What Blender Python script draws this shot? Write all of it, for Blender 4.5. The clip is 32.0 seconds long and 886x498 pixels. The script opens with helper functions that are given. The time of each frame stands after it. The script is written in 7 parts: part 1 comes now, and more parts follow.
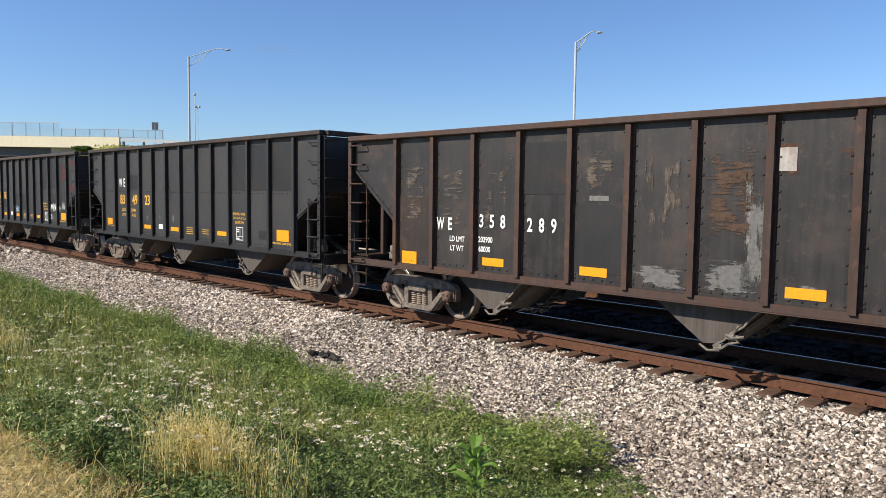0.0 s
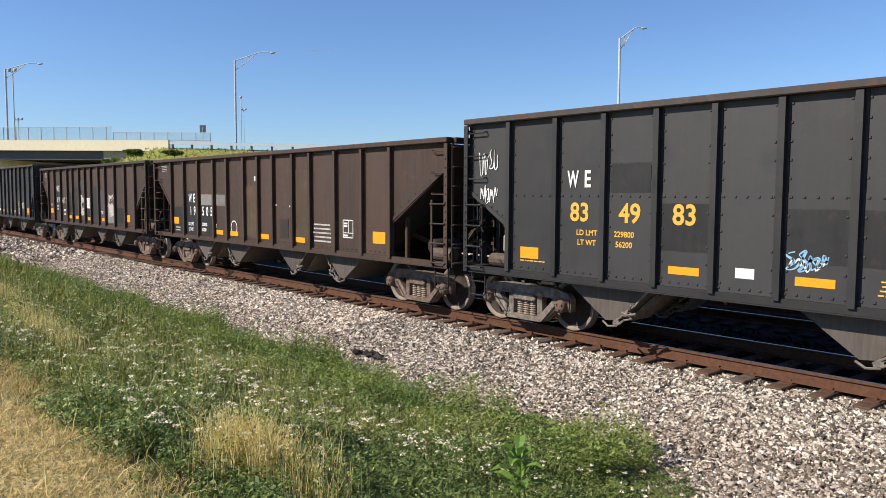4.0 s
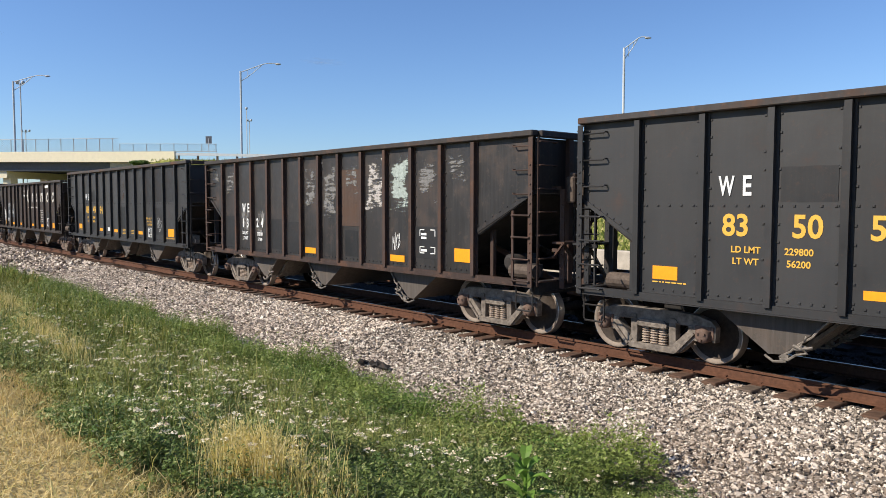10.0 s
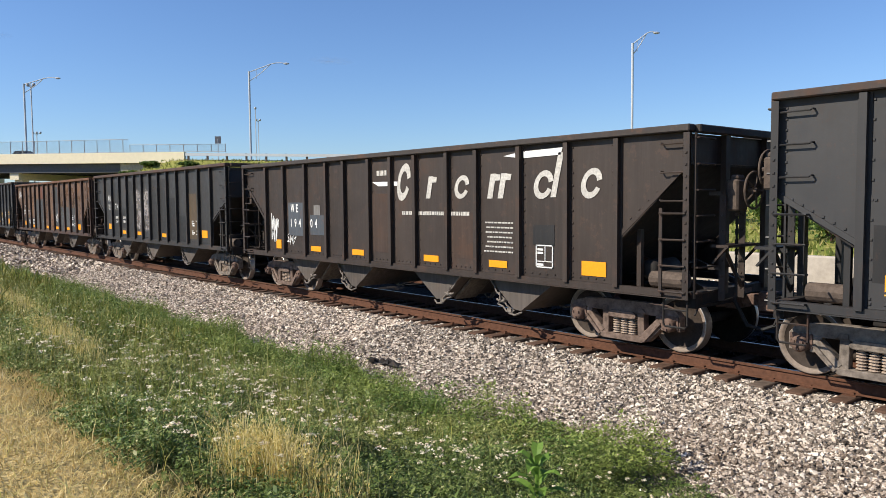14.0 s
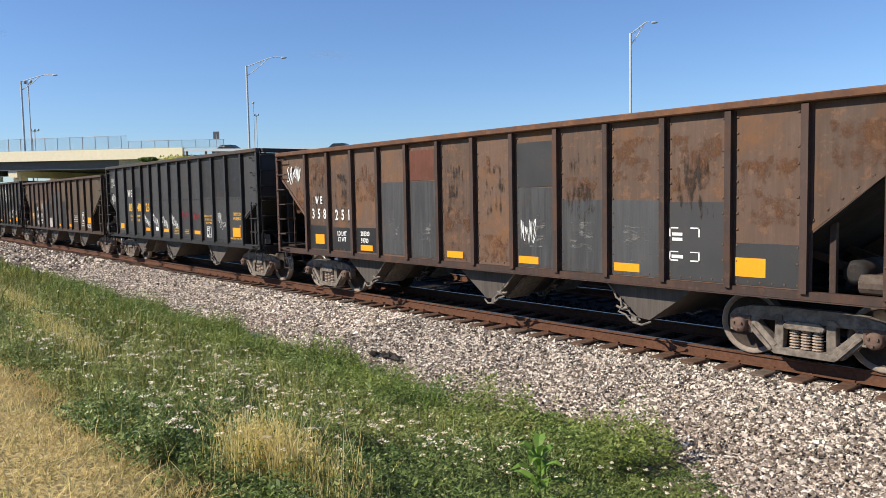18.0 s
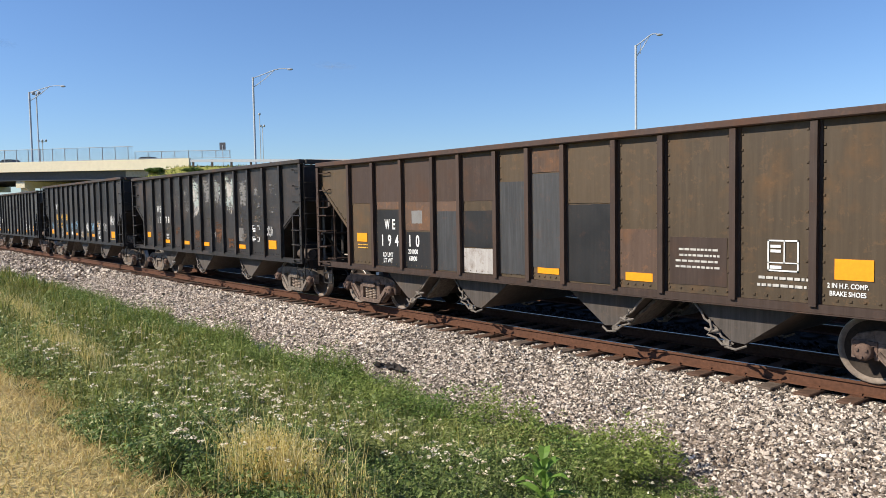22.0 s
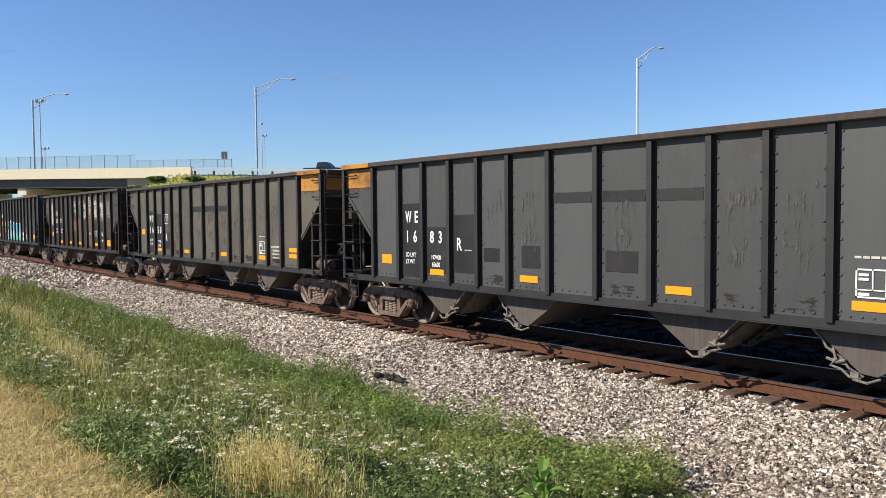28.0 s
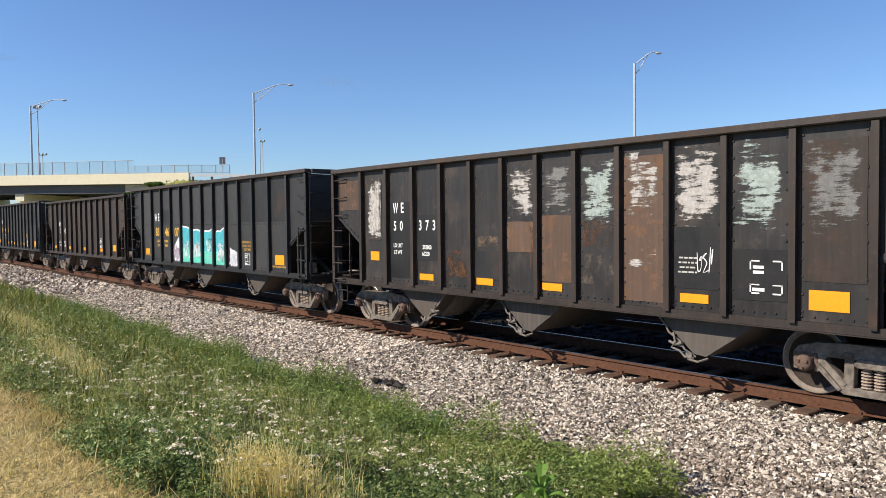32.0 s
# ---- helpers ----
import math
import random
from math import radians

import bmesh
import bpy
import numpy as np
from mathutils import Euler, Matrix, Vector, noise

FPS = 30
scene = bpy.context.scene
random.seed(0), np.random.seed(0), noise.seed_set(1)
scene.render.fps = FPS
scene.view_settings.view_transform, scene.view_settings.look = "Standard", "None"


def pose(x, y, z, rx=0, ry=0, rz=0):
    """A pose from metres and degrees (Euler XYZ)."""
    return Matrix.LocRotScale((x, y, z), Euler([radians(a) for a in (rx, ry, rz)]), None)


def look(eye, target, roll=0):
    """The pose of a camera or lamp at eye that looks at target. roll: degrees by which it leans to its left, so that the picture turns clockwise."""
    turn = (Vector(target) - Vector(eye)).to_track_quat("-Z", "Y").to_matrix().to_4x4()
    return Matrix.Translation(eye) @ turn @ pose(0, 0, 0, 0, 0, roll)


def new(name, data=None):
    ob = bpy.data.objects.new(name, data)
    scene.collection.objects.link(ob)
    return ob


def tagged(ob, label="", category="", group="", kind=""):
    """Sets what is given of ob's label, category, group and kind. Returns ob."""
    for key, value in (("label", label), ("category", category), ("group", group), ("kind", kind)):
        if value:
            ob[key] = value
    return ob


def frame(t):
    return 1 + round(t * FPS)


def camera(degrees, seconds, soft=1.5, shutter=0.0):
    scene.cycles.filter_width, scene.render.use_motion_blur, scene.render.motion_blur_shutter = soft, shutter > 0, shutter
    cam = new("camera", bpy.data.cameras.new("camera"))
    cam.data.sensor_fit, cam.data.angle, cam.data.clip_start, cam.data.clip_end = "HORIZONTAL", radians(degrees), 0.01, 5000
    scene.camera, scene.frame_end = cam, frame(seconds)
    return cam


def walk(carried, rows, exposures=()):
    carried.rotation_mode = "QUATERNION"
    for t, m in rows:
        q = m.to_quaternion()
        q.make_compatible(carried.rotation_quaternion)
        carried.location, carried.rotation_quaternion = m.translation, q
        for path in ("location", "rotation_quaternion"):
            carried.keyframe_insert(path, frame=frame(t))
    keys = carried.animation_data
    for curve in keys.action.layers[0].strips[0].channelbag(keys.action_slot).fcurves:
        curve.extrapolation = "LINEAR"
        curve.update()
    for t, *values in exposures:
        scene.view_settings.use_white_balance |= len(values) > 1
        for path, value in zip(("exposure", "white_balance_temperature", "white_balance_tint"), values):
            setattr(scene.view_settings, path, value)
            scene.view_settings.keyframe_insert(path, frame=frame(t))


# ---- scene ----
# World: rail tops at z = 0, the nearer track runs along x at y = 0, the train goes towards +x.
cam = camera(60.85, 32.0, soft=0.55)
EYE = Vector((0.0, -11.324, 2.433))


def aim(yaw, pitch, roll):
    a, b = radians(yaw), radians(pitch)
    return look(EYE, EYE + Vector((-math.cos(a) * math.cos(b), math.sin(a) * math.cos(b), -math.sin(b))), roll)


# seconds, turn from -x towards +y, tilt down, lean
PATH = [
    (0.0, aim(44.49, 4.15, 0.72)), (0.5, aim(42.42, 4.35, 0.64)), (1.0, aim(41.45, 4.45, 0.51)), (1.5, aim(40.98, 4.44, 0.45)),
    (2.0, aim(40.83, 4.38, 0.32)), (2.5, aim(40.86, 4.31, 0.30)), (3.0, aim(41.01, 4.31, 0.30)), (3.5, aim(41.19, 4.30, 0.30)),
    (5.5, aim(41.11, 3.99, 0.19)), (6.0, aim(41.05, 3.95, 0.23)), (6.5, aim(41.03, 3.93, 0.21)), (7.0, aim(41.05, 3.93, 0.17)),
    (7.5, aim(41.09, 3.92, 0.17)), (8.0, aim(41.11, 3.86, 0.12)), (8.5, aim(41.07, 3.77, 0.12)), (9.0, aim(40.98, 3.64, 0.08)),
    (9.5, aim(40.90, 3.54, 0.07)), (10.0, aim(40.82, 3.48, 0.06)), (10.5, aim(40.77, 3.41, 0.09)), (11.0, aim(40.71, 3.31, 0.08)),
    (11.5, aim(40.62, 3.20, 0.07)), (12.0, aim(40.52, 3.10, 0.04)), (12.5, aim(40.40, 3.13, -0.08)), (13.0, aim(40.29, 3.25, -0.23)),
    (13.5, aim(40.20, 3.45, -0.37)), (14.0, aim(40.10, 3.65, -0.48)), (14.5, aim(40.01, 3.78, -0.60)), (16.5, aim(39.96, 4.05, -0.92)),
    (17.0, aim(40.01, 4.17, -1.05)), (17.5, aim(40.05, 4.22, -1.12)), (18.0, aim(40.10, 4.20, -1.15)), (18.5, aim(40.12, 4.07, -1.14)),
    (19.0, aim(40.16, 3.89, -1.08)), (19.5, aim(40.15, 3.71, -1.06)), (20.0, aim(40.12, 3.60, -1.06)), (20.5, aim(40.05, 3.53, -1.08)),
    (21.0, aim(39.96, 3.48, -1.10)), (21.5, aim(39.83, 3.42, -1.05)), (22.0, aim(39.73, 3.35, -1.01)), (22.5, aim(39.63, 3.24, -1.00)),
    (23.0, aim(39.55, 3.15, -0.95)), (23.5, aim(39.50, 3.05, -0.89)), (24.0, aim(39.46, 2.97, -0.85)), (24.5, aim(39.46, 2.91, -0.80)),
    (25.0, aim(39.48, 2.86, -0.66)), (25.5, aim(39.49, 2.78, -0.60)), (27.5, aim(39.64, 2.54, -0.52)), (28.0, aim(39.70, 2.53, -0.51)),
    (28.5, aim(39.75, 2.53, -0.51)), (29.0, aim(39.79, 2.51, -0.53)), (29.5, aim(39.82, 2.49, -0.59)), (30.0, aim(39.84, 2.48, -0.65)),
    (30.5, aim(39.88, 2.42, -0.72)), (31.0, aim(39.90, 2.33, -0.73)), (31.5, aim(39.88, 2.22, -0.71)), (32.0, aim(39.84, 2.15, -0.65)),
]
walk(cam, PATH)

# seconds and metres that the train has gone
TRAVEL = [
    (0, 0.00), (1, 8.06), (2, 16.08), (3, 24.19), (4, 32.32), (5, 40.41), (6, 48.45), (7, 56.55), (8, 64.75),
    (9, 72.95), (10, 81.08), (11, 89.32), (12, 97.59), (13, 105.78), (14, 114.01), (15, 122.32), (16, 130.60),
    (17, 138.87), (18, 147.11), (19, 155.33), (20, 163.55), (21, 171.71), (22, 179.74), (23, 187.69),
    (24, 195.56), (25, 203.45), (26, 211.40), (27, 219.26), (28, 227.01), (29, 234.71), (30, 242.37),
    (31, 249.95), (32, 257.51),
]

# ---- light ----
TO_SUN = Vector((-0.60, -1.16, 1.0)).normalized()
world = bpy.data.worlds.new("sky")
scene.world = world
world.use_nodes = True
wn = world.node_tree
sky = wn.nodes.new("ShaderNodeTexSky")
sky.sky_type = "NISHITA"
sky.sun_disc = False
sky.sun_elevation = math.asin(TO_SUN.z)
sky.sun_rotation = math.atan2(TO_SUN.x, TO_SUN.y) % (2 * math.pi)
sky.air_density, sky.dust_density, sky.ozone_density = 1.0, 0.2, 2.5
tint = wn.nodes.new("ShaderNodeVectorMath")
tint.operation = "MULTIPLY"
tint.inputs[1].default_value = (0.885, 1.09, 1.43)
wn.links.new(sky.outputs[0], tint.inputs[0])
wn.links.new(tint.outputs[0], wn.nodes["Background"].inputs[0])
wn.nodes["Background"].inputs[1].default_value = 0.073
sun_data = bpy.data.lights.new("sun", "SUN")
sun_data.energy, sun_data.angle, sun_data.color = 5.0, radians(0.53), (1.0, 0.91, 0.78)
sun = new("sun", sun_data)
sun.matrix_world = look(TO_SUN * 100, (0, 0, 0))
scene.view_settings.exposure = 0.46


# ---- materials ----
def nodes_of(name):
    m = bpy.data.materials.new(name)
    m.use_nodes = True
    t = m.node_tree
    return m, t, t.nodes["Principled BSDF"]


def add(t, kind, **inputs):
    n = t.nodes.new("ShaderNode" + kind)
    for k, v in inputs.items():
        n.inputs[k.replace("_", " ")].default_value = v
    return n


def coords(t, scale=(1, 1, 1), kind="Object"):
    c = add(t, "TexCoord")
    mp = add(t, "Mapping")
    mp.inputs["Scale"].default_value = scale
    t.links.new(c.outputs[kind], mp.inputs[0])
    return mp.outputs[0]


def noise_of(t, vec, scale, detail=4.0, rough=0.6):
    n = add(t, "TexNoise", Scale=scale, Detail=detail, Roughness=rough)
    t.links.new(vec, n.inputs["Vector"])
    return n.outputs[0]


def ramp(t, fac, stops):
    r = add(t, "ValToRGB")
    e = r.color_ramp.elements
    while len(e) < len(stops):
        e.new(0.5)
    for s, (p, c) in zip(e, stops):
        s.position, s.color = p, (c if isinstance(c, tuple) else (c, c, c)) + (1,)
    t.links.new(fac, r.inputs[0])
    return r.outputs[0]


def mix(t, fac, a, b):
    n = add(t, "Mix")
    n.data_type = "RGBA"
    for s, v in ((n.inputs[0], fac), (n.inputs[6], a), (n.inputs[7], b)):
        if isinstance(v, tuple):
            s.default_value = v + (1,)
        elif isinstance(v, (int, float)):
            s.default_value = v
        else:
            t.links.new(v, s)
    return n.outputs[2]


def bump(t, p, height, strength=0.3, dist=0.01):
    b = add(t, "Bump", Strength=strength, Distance=dist)
    t.links.new(height, b.inputs["Height"])
    t.links.new(b.outputs[0], p.inputs["Normal"])


def paint(name, col, rust=0.3, dust=0.3, gloss=0.5, rust_col=(0.13, 0.055, 0.028), bleach=0.0):
    """Old car paint: soot and dust in upright streaks, rust in patches, each sheet a little different."""
    col = (col[0] * 0.97, col[1] * 0.92, col[2] * 0.91)
    m, t, p = nodes_of(name)
    info = add(t, "ObjectInfo")
    v = coords(t, (1, 1, 1))
    off = add(t, "VectorMath")
    off.operation = "ADD"
    sc = add(t, "VectorMath")
    sc.operation = "SCALE"
    sc.inputs[0].default_value = (37.0, 11.0, 53.0)
    t.links.new(info.outputs["Random"], sc.inputs["Scale"])
    t.links.new(v, off.inputs[0])
    t.links.new(sc.outputs[0], off.inputs[1])
    vv = off.outputs[0]
    st = add(t, "Mapping")
    st.inputs["Scale"].default_value = (9, 9, 0.55)
    t.links.new(vv, st.inputs[0])
    streak = noise_of(t, st.outputs[0], 1.6, 5, 0.65)
    blotch = noise_of(t, vv, 1.3, 6, 0.65)
    grain = noise_of(t, vv, 26, 4, 0.7)
    tone = ramp(t, info.outputs["Random"], [(0.0, tuple(c * 0.72 for c in col)), (1.0, tuple(c * 1.2 for c in col))])
    c1 = mix(t, ramp(t, streak, [(0.42, 0.0), (0.75, min(1.0, dust * 0.8))]), tone, tuple(min(0.8, c * 1.7 + 0.022) for c in col))
    c2 = mix(t, ramp(t, blotch, [(0.62 - 0.22 * rust, 0.0), (0.80 - 0.22 * rust, min(1.0, 0.25 + rust))]), c1, rust_col)
    flake = noise_of(t, vv, 5.5, 9, 0.78)
    c2 = mix(t, ramp(t, flake, [(0.585 - 0.05 * rust, 0.0), (0.615 - 0.05 * rust, min(1.0, 0.05 + 0.6 * rust))]), c2, tuple(c * 1.25 for c in rust_col))
    c2 = mix(t, ramp(t, flake, [(0.34 + 0.05 * rust, min(1.0, 0.1 + 0.5 * rust)), (0.37 + 0.05 * rust, 0.0)]), c2, tuple(c * 0.45 for c in col))
    if bleach > 0:
        sw = add(t, "Mapping")
        sw.inputs["Scale"].default_value = (1.1, 1.1, 7)
        t.links.new(vv, sw.inputs[0])
        swipe = noise_of(t, sw.outputs[0], 1.5, 5, 0.75)
        c2 = mix(t, ramp(t, swipe, [(0.66 - 0.1 * bleach, 0.0), (0.74 - 0.1 * bleach, 0.75)]), c2, (0.34, 0.37, 0.35))
    c3 = mix(t, ramp(t, grain, [(0.55, 0.0), (0.8, 0.35)]), c2, tuple(c * 0.5 for c in rust_col))
    t.links.new(c3, p.inputs["Base Color"])
    t.links.new(ramp(t, blotch, [(0.3, gloss - 0.08), (0.7, min(0.95, gloss + 0.3))]), p.inputs["Roughness"])
    p.inputs["Specular IOR Level"].default_value = 0.35
    bump(t, p, blotch, 0.3, 0.02)
    m["tone"] = col
    return m


STAINS = {}


def stain(mat, mode, density):
    """The colour of mat worn through to what lies under it: mode is across, down or blot; density runs from 0 to 1."""
    key = (mat.name, mode, round(density, 1))
    if key in STAINS:
        return STAINS[key]
    col = mat["tone"]
    m, t, p = nodes_of("worn_" + mat.name)
    info = add(t, "ObjectInfo")
    sc = add(t, "VectorMath")
    sc.operation = "SCALE"
    sc.inputs[0].default_value = (41.0, 17.0, 29.0)
    t.links.new(info.outputs["Random"], sc.inputs["Scale"])
    off = add(t, "VectorMath")
    off.operation = "ADD"
    t.links.new(coords(t), off.inputs[0])
    t.links.new(sc.outputs[0], off.inputs[1])
    st = add(t, "Mapping")
    st.inputs["Scale"].default_value = {"across": (1.4, 1, 10), "down": (9, 1, 1.1), "blot": (4.0, 1, 3.2)}[mode]
    t.links.new(off.outputs[0], st.inputs[0])
    worn = noise_of(t, st.outputs[0], 1.7, 9, 0.74)
    sep = add(t, "SeparateXYZ")
    t.links.new(coords(t, kind="Generated"), sep.inputs[0])
    near = []
    for axis in (0, 2):
        d = add(t, "MapRange", From_Min=0.0, From_Max=0.5)
        pp = add(t, "Math")
        pp.operation = "PINGPONG"
        pp.inputs[1].default_value = 0.5
        t.links.new(sep.outputs[axis], pp.inputs[0])
        t.links.new(pp.outputs[0], d.inputs["Value"])
        near.append(d.outputs[0])
    lo = add(t, "Math")
    lo.operation = "MINIMUM"
    t.links.new(near[0], lo.inputs[0])
    t.links.new(near[1], lo.inputs[1])
    inside = add(t, "MapRange", From_Min=0.0, From_Max=0.55 if mode != "blot" else 0.25, To_Min=-0.28, To_Max=0.0)
    t.links.new(lo.outputs[0], inside.inputs["Value"])
    broad = add(t, "MapRange", From_Min=0.3, From_Max=0.7, To_Min=-0.14, To_Max=0.14)
    t.links.new(noise_of(t, off.outputs[0], 3.1, 3, 0.6), broad.inputs["Value"])
    both = add(t, "Math")
    t.links.new(worn, both.inputs[0])
    t.links.new(broad.outputs[0], both.inputs[1])
    total = add(t, "Math")
    t.links.new(both.outputs[0], total.inputs[0])
    t.links.new(inside.outputs[0], total.inputs[1])
    th = 0.62 - 0.26 * density
    t.links.new(ramp(t, total.outputs[0], [(th, 0.0), (th + {"across": 0.09, "down": 0.13, "blot": 0.24}[mode], 0.9)]), p.inputs["Alpha"])
    grain = noise_of(t, off.outputs[0], 16, 6, 0.7)
    t.links.new(ramp(t, grain, [(0.3, tuple(c * 0.6 for c in col)), (0.7, tuple(min(0.8, c * 1.2) for c in col))]), p.inputs["Base Color"])
    p.inputs["Roughness"].default_value = 0.7
    p.inputs["Specular IOR Level"].default_value = 0.25
    STAINS[key] = m
    return m


def plain(name, col, rough=0.6, metal=0.0, var=0.25, scale=12.0, bmp=0.2, spec=None):
    m, t, p = nodes_of(name)
    n = noise_of(t, coords(t), scale, 5, 0.65)
    big = noise_of(t, coords(t), scale * 0.13, 3, 0.6)
    a = ramp(t, n, [(0.3, tuple(c * (1 - var) for c in col)), (0.7, tuple(min(1, c * (1 + var)) for c in col))])
    t.links.new(mix(t, ramp(t, big, [(0.35, 0.0), (0.7, var)]), a, tuple(c * 0.55 for c in col)), p.inputs["Base Color"])
    p.inputs["Roughness"].default_value, p.inputs["Metallic"].default_value = rough, metal
    p.inputs["Specular IOR Level"].default_value = (0.2 if rough > 0.7 else 0.4) if spec is None else spec
    if bmp:
        bump(t, p, n, bmp, 0.004)
    m["tone"] = col
    return m


M_UNDER = paint("grimy_underframe_steel", (0.017, 0.016, 0.015), 0.15, 0.35, 0.7)
M_GATE = plain("dusty_gate_steel", (0.19, 0.165, 0.14), 0.85, 0, 0.6, 14, 0.5)
M_TRUCK = plain("dusty_cast_steel", (0.185, 0.156, 0.130), 0.85, 0, 0.65, 9, 0.5)
M_TRUCK2 = plain("brown_cast_steel", (0.160, 0.115, 0.092), 0.85, 0, 0.65, 9, 0.5)
M_WHEEL = plain("wheel_steel", (0.043, 0.032, 0.025), 0.75, 0.0, 0.35, 14, 0.3)
M_RIMFACE = plain("worn_wheel_rim", (0.21, 0.165, 0.13), 0.7, 0.0, 0.3, 14, 0.2)
M_TREAD = plain("polished_tread", (0.50, 0.47, 0.44), 0.45, 1.0, 0.1, 30, 0)
M_SPRING = plain("rusty_spring", (0.33, 0.26, 0.205), 0.75, 0, 0.3, 30, 0.2)
M_CAP = plain("rust_bearing_cap", (0.14, 0.092, 0.072), 0.8, 0, 0.4, 20, 0.3)
M_RAIL = plain("rusty_rail", (0.105, 0.048, 0.028), 0.8, 0, 0.3, 16, 0.3)
M_RAILTOP = plain("worn_rail_head", (0.30, 0.27, 0.25), 0.3, 1.0, 0.2, 25, 0)
M_TIE = plain("weathered_tie_timber", (0.105, 0.062, 0.042), 0.9, 0, 0.5, 7, 0.6)
M_TIE2 = plain("grey_tie_timber", (0.12, 0.09, 0.07), 0.9, 0, 0.5, 7, 0.6)
# Second track's ties: the train's shade is put into this timber colour.
M_SHADETIE = plain("shade_dark_tie_timber", (0.018, 0.015, 0.013), 0.9, 0, 0.4, 7, 0.6)
M_BRAKE = plain("dusty_brown_casting", (0.105, 0.080, 0.064), 0.8, 0, 0.45, 12, 0.4)
M_ORANGE = plain("reflective_yellow_sheeting", (0.80, 0.31, 0.007), 0.45, 0, 0.08, 20, 0)
M_WHITE = plain("white_stencil_paint", (0.72, 0.72, 0.70), 0.7, 0, 0.15, 30, 0)
M_OLDWHITE = plain("worn_white_paint", (0.50, 0.48, 0.44), 0.75, 0, 0.35, 18, 0)
M_YELLOW = plain("yellow_lettering", (0.66, 0.37, 0.05), 0.7, 0, 0.15, 30, 0)
M_RED = plain("red_spray_paint", (0.24, 0.02, 0.03), 0.7, 0, 0.2, 30, 0)
M_BLUE = plain("pale_blue_spray_paint", (0.22, 0.42, 0.60), 0.7, 0, 0.2, 30, 0)
M_TEAL = plain("turquoise_spray_paint", (0.055, 0.36, 0.42), 0.7, 0, 0.25, 8, 0)
M_HOSE = plain("rubber_hose", (0.02, 0.02, 0.02), 0.7, 0, 0.2, 20, 0.1)
M_GALV = plain("galvanised_steel", (0.50, 0.53, 0.56), 0.65, 0.0, 0.12, 20, 0)
M_CONC = plain("cream_painted_concrete", (0.80, 0.72, 0.52), 0.85, 0, 0.05, 2.5, 0.05)
M_CONC2 = plain("grey_concrete", (0.40, 0.36, 0.30), 0.9, 0, 0.2, 3, 0.2)
M_GIRDER = plain("dark_girder_steel", (0.10, 0.105, 0.11), 0.7, 0, 0.2, 4, 0)
M_ASPHALT = plain("asphalt", (0.05, 0.05, 0.052), 0.9, 0, 0.25, 20, 0.2)
M_SIGNBACK = plain("sign_back_aluminium", (0.16, 0.16, 0.17), 0.6, 0.4, 0.1, 20, 0)
M_FENCE = plain("dull_fence_wire", (0.28, 0.29, 0.30), 0.6, 0.2, 0.1, 20, 0)
M_LAMP = plain("lamp_head_grey", (0.40, 0.41, 0.42), 0.7, 0.0, 0.1, 20, 0)


def ground_material():
    """Zones across the line: dry mown lawn, weeds, ballast with dark dust and painted-in train shade, hillside grass.
    """
    m, t, p = nodes_of("trackside_ground")
    v = coords(t, (1, 1, 1))
    sep = add(t, "SeparateXYZ")
    t.links.new(v, sep.inputs[0])
    wob = noise_of(t, v, 0.7, 4, 0.6)
    ysum = add(t, "Math", )
    ysum.operation = "MULTIPLY_ADD"
    t.links.new(wob, ysum.inputs[0])
    ysum.inputs[1].default_value = 1.4
    t.links.new(sep.outputs[1], ysum.inputs[2])
    fine = noise_of(t, v, 30, 6, 0.7)
    mid = noise_of(t, v, 3, 5, 0.65)
    vor = add(t, "TexVoronoi", Scale=21.0)
    t.links.new(v, vor.inputs["Vector"])
    rnd = add(t, "SeparateColor")
    t.links.new(vor.outputs["Color"], rnd.inputs[0])
    stone = ramp(t, rnd.outputs[0], [(0.0, (0.12, 0.098, 0.082)), (0.45, (0.31, 0.26, 0.22)), (0.8, (0.52, 0.45, 0.39)), (1.0, (0.74, 0.67, 0.59))])
    stone = mix(t, ramp(t, vor.outputs["Distance"], [(0.35, 0.0), (0.75, 0.85)]), stone, (0.045, 0.038, 0.032))
    lawn = ramp(t, fine, [(0.3, (0.24, 0.17, 0.06)), (0.5, (0.44, 0.34, 0.15)), (0.7, (0.62, 0.50, 0.26))])
    lawn = mix(t, ramp(t, mid, [(0.5, 0.0), (0.7, 0.7)]), lawn, (0.16, 0.17, 0.05))
    weeds = ramp(t, fine, [(0.3, (0.045, 0.045, 0.018)), (0.7, (0.10, 0.12, 0.035))])
    hill = ramp(t, mid, [(0.3, (0.12, 0.15, 0.03)), (0.55, (0.26, 0.26, 0.07)), (0.8, (0.42, 0.36, 0.14))])
    # Oily dust, deepened to near-black to paint in the train's shade.
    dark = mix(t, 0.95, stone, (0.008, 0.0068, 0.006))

    def step(y0, soft):
        mr = add(t, "MapRange", From_Min=y0 - soft, From_Max=y0 + soft)
        t.links.new(ysum.outputs[0], mr.inputs["Value"])
        return mr.outputs[0]

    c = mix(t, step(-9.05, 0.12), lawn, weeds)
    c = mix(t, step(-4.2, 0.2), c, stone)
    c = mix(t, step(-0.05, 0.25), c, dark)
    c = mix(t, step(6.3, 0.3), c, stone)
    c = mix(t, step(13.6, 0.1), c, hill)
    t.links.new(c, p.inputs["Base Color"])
    p.inputs["Roughness"].default_value = 0.95
    p.inputs["Specular IOR Level"].default_value = 0.08
    h = mix(t, 0.35, vor.outputs["Distance"], fine)
    bump(t, p, h, 0.8, 0.04)
    return m


M_GROUND = ground_material()


